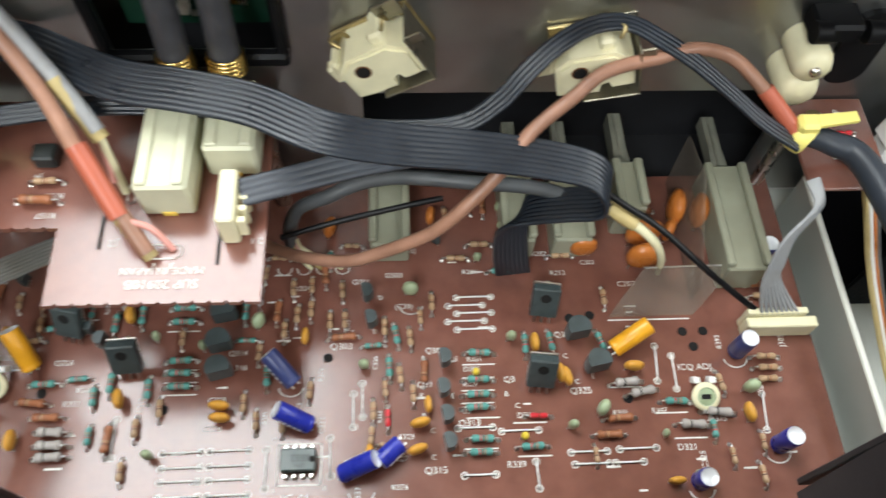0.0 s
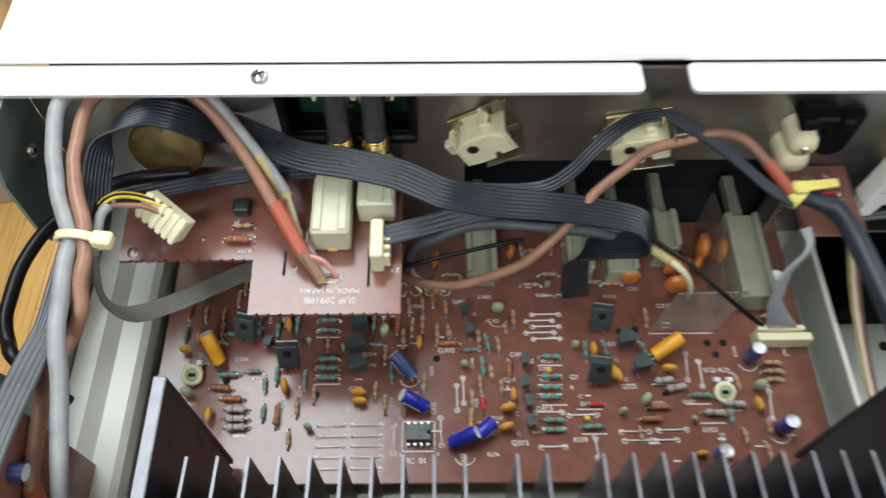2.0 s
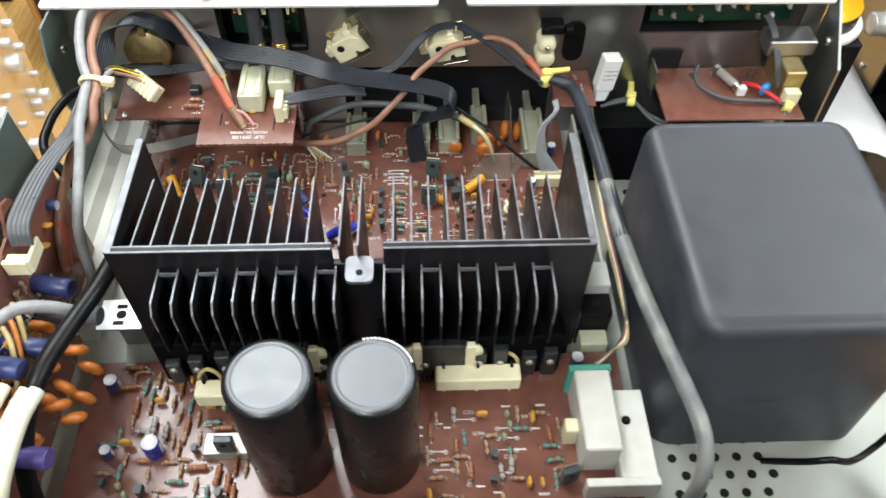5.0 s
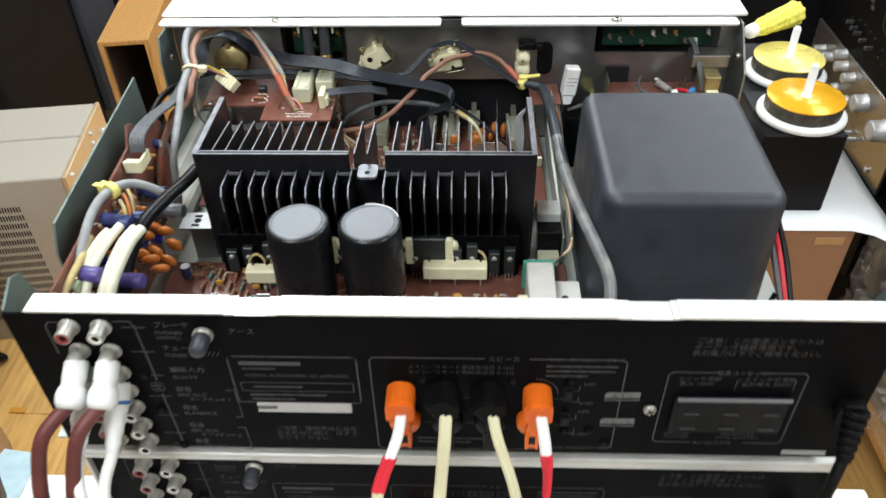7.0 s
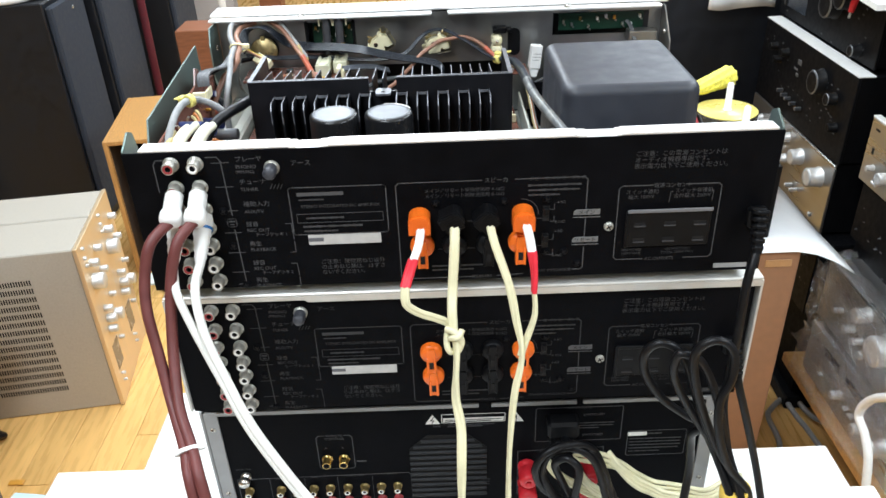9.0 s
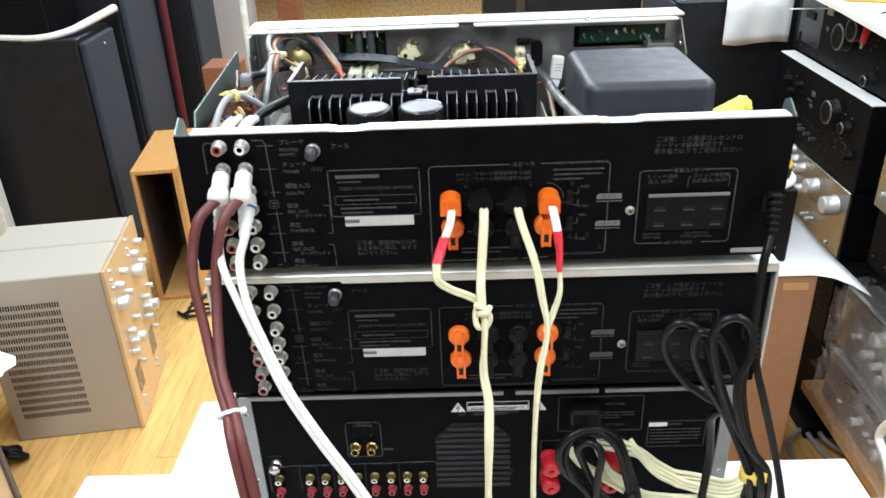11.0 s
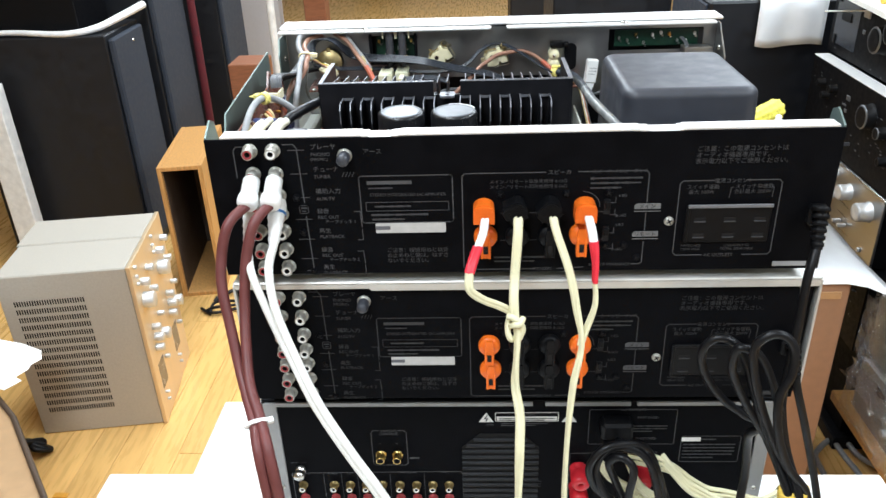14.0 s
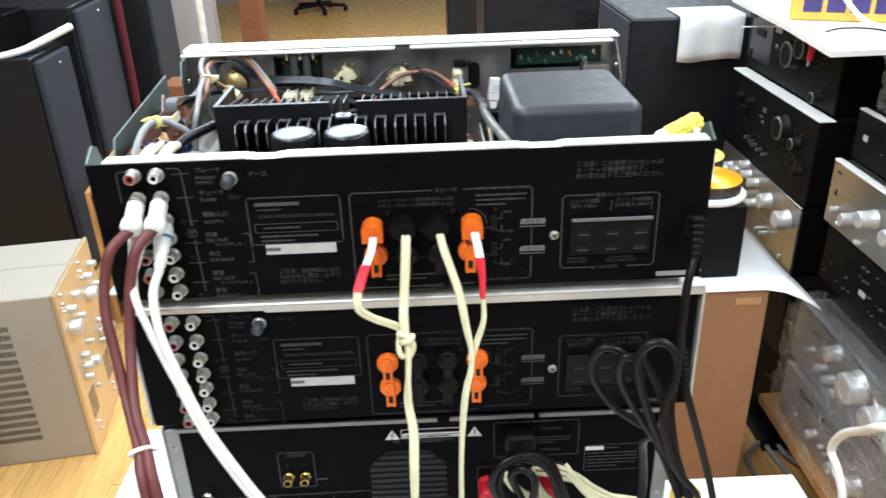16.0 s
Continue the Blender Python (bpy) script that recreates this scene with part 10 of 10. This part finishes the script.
crinkled("middle_fold", t, (0.745, 0.38, -0.700), (0, 0.53, -0.028), (0.022, 0.0, 0.032), 34, 6, 0.006, "bunched fold between the two units", 0.008)
crinkled("side_sheet", t, (0.770, 0.915, -0.750), (0.10, 0.025, 0.0), (0.010, 0.0, 0.215), 8, 12, 0.006, "loose sheet round the far end", 0.010)
# cabinets at the back right, white cloth on them
t = thing("floor_speaker", (0.78, 1.78, FLOOR), "tall black speaker cabinet behind the stack", "speaker", "tall speakers")
Mesh().bx(0.575, 0.98, 1.60, 2.00, FLOOR, -0.075, SPEAKER_BLACK, 0.006).make("cabinet", t)
b = Mesh()
b.bx(0.568, 0.576, 1.62, 1.98, FLOOR + 0.05, -0.085, CHARCOAL, 0.003)
b.make("grille", t)
t = thing("floor_speaker", (0.42, 2.3, FLOOR), "tall black speaker cabinet further back", "speaker", "tall speakers")
Mesh().bx(0.22, 0.60, 2.12, 2.50, FLOOR, -0.06, SPEAKER_BLACK, 0.006).make("cabinet", t)
b = Mesh()
vs = []
n = 14
for j in range(10):
    for i in range(n):
        x = 0.697 + i * 0.0133
        if j < 4:
            p = (x, 1.72 - j * 0.042, -0.073)
        else:
            p = (x, 1.590 - 0.004 * math.sin(i * 0.9), -0.073 - (j - 3.6) * 0.0215 - 0.004 * math.sin(i * 0.5))
        vs.append(p)
fs = [(j * n + i, j * n + i + 1, (j + 1) * n + i + 1, (j + 1) * n + i) for j in range(9) for i in range(n - 1)]
b.add(vs, fs, PAPER, True)
ob = one("white_cloth", b, "white cloth draped over the speaker's corner", "cloth")
sol = ob.modifiers.new("thickness", "SOLIDIFY")
sol.thickness = 0.003
# upper right: boxes of tapes, white cord, red test clip
t = thing("tape_tray", (1.00, 1.10, -0.026), "white tray with a yellow and purple carton on the receivers", "tray")
Mesh().prism([(0.800, 1.52), (0.772, 1.13), (0.744, 0.885), (1.16, 0.895), (1.16, 1.52)], -0.0258, -0.0150, PLUG_WHITE).make("tray", t)
carton = thing("tape_carton", (1.00, 1.14, -0.015), "yellow carton with a row of purple windows on the tray", "carton")
m = pose(0.800, 1.190, -0.0148, 0, 0, -24)
Mesh().bx(0, 0.30, 0, 0.16, 0, 0.075, YELLOW, 0.003, m).make("box", carton)
for k in range(6):
    Mesh().bx(0.024 + k * 0.045, 0.060 + k * 0.045, -0.0012, 0.0, 0.018, 0.060, VIOLET, 0.0006, m).make("window", carton)
b = Mesh()
b.bx(0.90, 1.20, 0.56, 0.95, -0.144, -0.0262, BLACK_STEEL, 0.003)
one("black_receiver", b, "black unit under the white tray", "receiver", "receivers along the wall")
t = thing("price_cord", (0.85, 1.40, -0.06), "thin white cord with a small tag stretched from the cloth", "cord")
b = Mesh()
b.tube([(0.851, 1.560, -0.098), (0.849, 1.400, -0.068), (0.846, 1.263, -0.042), (0.86, 1.20, -0.024)], 0.0018, PLUG_WHITE, 6, 4)
b.make("cord", t)
Mesh().bx(0.846, 0.850, 1.318, 1.346, -0.071, -0.055, LABEL_WHITE, 0.0008).make("tag", t)
t = thing("test_clip", (0.862, 1.08, -0.05), "red test clip hanging on a thin wire", "clip")
b = Mesh()
b.rod((0.812, 1.086, -0.040), (0.804, 1.080, -0.078), 0.0085, RED, 12, 0.0055, 0.001)
b.rod((0.804, 1.080, -0.078), (0.802, 1.079, -0.088), 0.003, NICKEL, 8)
b.make("clip_body", t)
b = Mesh()
b.tube([(0.812, 1.086, -0.041), (0.814, 1.060, -0.018), (0.828, 1.010, 0.000), (0.870, 0.960, 0.004), (0.93, 0.93, -0.0125)], 0.0018, RUBBER, 6)
b.make("lead", t)
b = Mesh()
b.tube([(0.90, 1.40, 0.075), (0.865, 1.22, 0.066), (0.862, 1.12, 0.050), (0.885, 1.05, 0.006), (0.935, 1.00, -0.008), (1.02, 0.94, -0.009)], 0.005, PLUG_WHITE, 8, 6)
one("white_cable", b, "white cord trailing over the tape boxes", "cable")
# pale cords on the floor at the right
b = Mesh()
b.tube([(0.70, 0.74, FLOOR + 0.006), (0.742, 0.84, FLOOR + 0.008), (0.747, 0.921, FLOOR + 0.010), (0.763, 0.950, FLOOR + 0.010), (0.810, 0.989, FLOOR + 0.008), (0.850, 0.982, FLOOR + 0.006), (0.90, 0.955, FLOOR + 0.006)], 0.0065, GREY_WIRE, 8, 6)
b.tube([(0.88, 1.10, FLOOR + 0.006), (0.849, 1.072, FLOOR + 0.008), (0.824, 1.04, FLOOR + 0.016), (0.808, 0.970, FLOOR + 0.018), (0.815, 0.924, FLOOR + 0.010), (0.823, 0.883, FLOOR + 0.008), (0.83, 0.80, FLOOR + 0.008)], 0.0065, GREY_WIRE, 8, 6)
b.tube([(0.90, 1.02, FLOOR + 0.006), (0.858, 1.02, FLOOR + 0.010), (0.835, 0.985, FLOOR + 0.022), (0.845, 0.930, FLOOR + 0.012), (0.88, 0.89, FLOOR + 0.008)], 0.0065, GREY_WIRE, 8, 6)
one("pale_cable", b, "pale grey cord in loops on the floor", "cable")
b = Mesh()
b.tube([(0.92, 0.40, -0.500), (0.80, 0.41, -0.480), (0.70, 0.433, -0.488), (0.70, 0.484, -0.537), (0.70, 0.529, -0.582), (0.70, 0.550, -0.633), (0.70, 0.518, -0.652), (0.70, 0.488, -0.690), (0.70, 0.46, -0.80), (0.71, 0.44, -0.992)], 0.0075, PLUG_WHITE, 8, 6)
one("white_cable", b, "white cord hanging over the wrapped receivers", "cable")
b = Mesh()
b.bx(0.24, 0.50, 0.02, 0.20, TABLE, TABLE + 0.002, PAPER)
one("white_sheet", b, "plain white sheet lying flat on the white table", "paper")
# far end of the room: a reddish door frame and a chair's foot
b = Mesh()
b.bx(-1.09, -0.957, 4.38, 4.52, FLOOR, CEIL, REDWOOD, 0.004)
tagged(b.make("door_frame"), "reddish brown wooden door frame at the far wall", "door frame", kind="structure")
t = thing("office_chair", (-1.04, 7.8, FLOOR), "black office chair far across the floor", "chair")
for a in range(5):
    b = Mesh()
    d = Vector((math.cos(a * 1.257), math.sin(a * 1.257), 0))
    c = Vector((-1.04, 7.8, FLOOR + 0.075))
    b.rod(c, c + d * 0.27 - Vector((0, 0, 0.02)), 0.022, BLACK_PLASTIC, 8, 0.016)
    b.rod(c + d * 0.27 - Vector((0.02, 0, 0.047)), c + d * 0.27 + Vector((0.02, 0, -0.047)), 0.028, BLACK_PLASTIC, 12)
    b.make("leg", t)
b = Mesh()
b.rod((-1.04, 7.8, FLOOR + 0.07), (-1.04, 7.8, FLOOR + 0.45), 0.025, BLACK_PLASTIC, 12)
b.make("column", t)
b = Mesh()
b.bx(-1.27, -0.81, 7.58, 8.02, FLOOR + 0.45, FLOOR + 0.53, CHARCOAL, 0.03)
b.make("seat", t)
b = Mesh()
b.bx(-1.25, -0.83, 8.00, 8.06, FLOOR + 0.56, FLOOR + 1.0, CHARCOAL, 0.025)
b.bx(-1.06, -1.02, 7.98, 8.01, FLOOR + 0.48, FLOOR + 0.7, BLACK_PLASTIC, 0.004)
b.make("backrest", t)
# dark shelving that fills the far right of the room
b = Mesh()
b.bx(1.30, 2.55, 0.3, 4.6, FLOOR, 0.75, surface("dark_shelving", (0.03, 0.03, 0.034), 0.6), 0.01)
one("dark_shelf", b, "tall dark shelving filled with units along the wall", "shelf")
b = Mesh()
b.bx(0.17, 0.70, 4.3, 4.7, FLOOR, 0.3, SPEAKER_BLACK, 0.01)
one("black_cabinet", b, "black cabinet standing on the far floor", "cabinet")
# crumpled clear bag beside the tray
t = thing("plastic_bag", (0.93, 0.90, -0.145), "crumpled clear plastic bag hanging beside the tray", "bag")
crinkled("bag_front", t, (0.885, 0.80, -0.144), (0.0, 0.15, 0.0), (0.0, 0.01, 0.112), 10, 9, 0.008, "", 0.012)
crinkled("bag_side", t, (0.885, 0.955, -0.144), (0.12, 0.0, 0.0), (0.0, 0.0, 0.112), 9, 9, 0.006, "", 0.010)

# ---- floor boards, laid one by one in the part that is seen ----
rnd = random.Random(11)
BW = 0.075
mesh_by_len = {}
for i in range(30):
    x0 = -1.75 + i * BW
    y = -1.0
    while y < 3.4:
        long = rnd.choice((0.3, 0.45, 0.75)) if y < -0.9 else rnd.choice((0.6, 0.9, 1.2))
        if long not in mesh_by_len:
            b = Mesh()
            b.bx(0.0004, BW - 0.0004, 0.0005, long - 0.0005, -0.006, 0.0, FLOOR_WOOD, 0.0007)
            mesh_by_len[long] = shared(b, "floorboard")
        ob = new("floorboard", mesh_by_len[long])
        ob.parent = FLOOR_OB
        ob.location = (x0, y, FLOOR - 0.0001 * rnd.random())
        y += long
b = Mesh()
for i in range(96):
    x0 = -4.6 + i * BW
    near = -1.75 <= x0 < 0.49
    y = 3.4 if near else -2.6
    while y < 8.6:
        long = min(rnd.choice((1.2, 1.6, 2.0)), 8.6 - y)
        b.bx(x0 + 0.0004, x0 + BW - 0.0004, y + 0.0005, y + long - 0.0005, FLOOR - 0.006, FLOOR - 0.0003, FLOOR_WOOD)
        y += long
    if near:
        b.bx(x0 + 0.0004, x0 + BW - 0.0004, -2.6, -1.0005, FLOOR - 0.006, FLOOR - 0.0003, FLOOR_WOOD)
ob = b.make("floorboards_far", FLOOR_OB)
tagged(ob, kind="stuff")
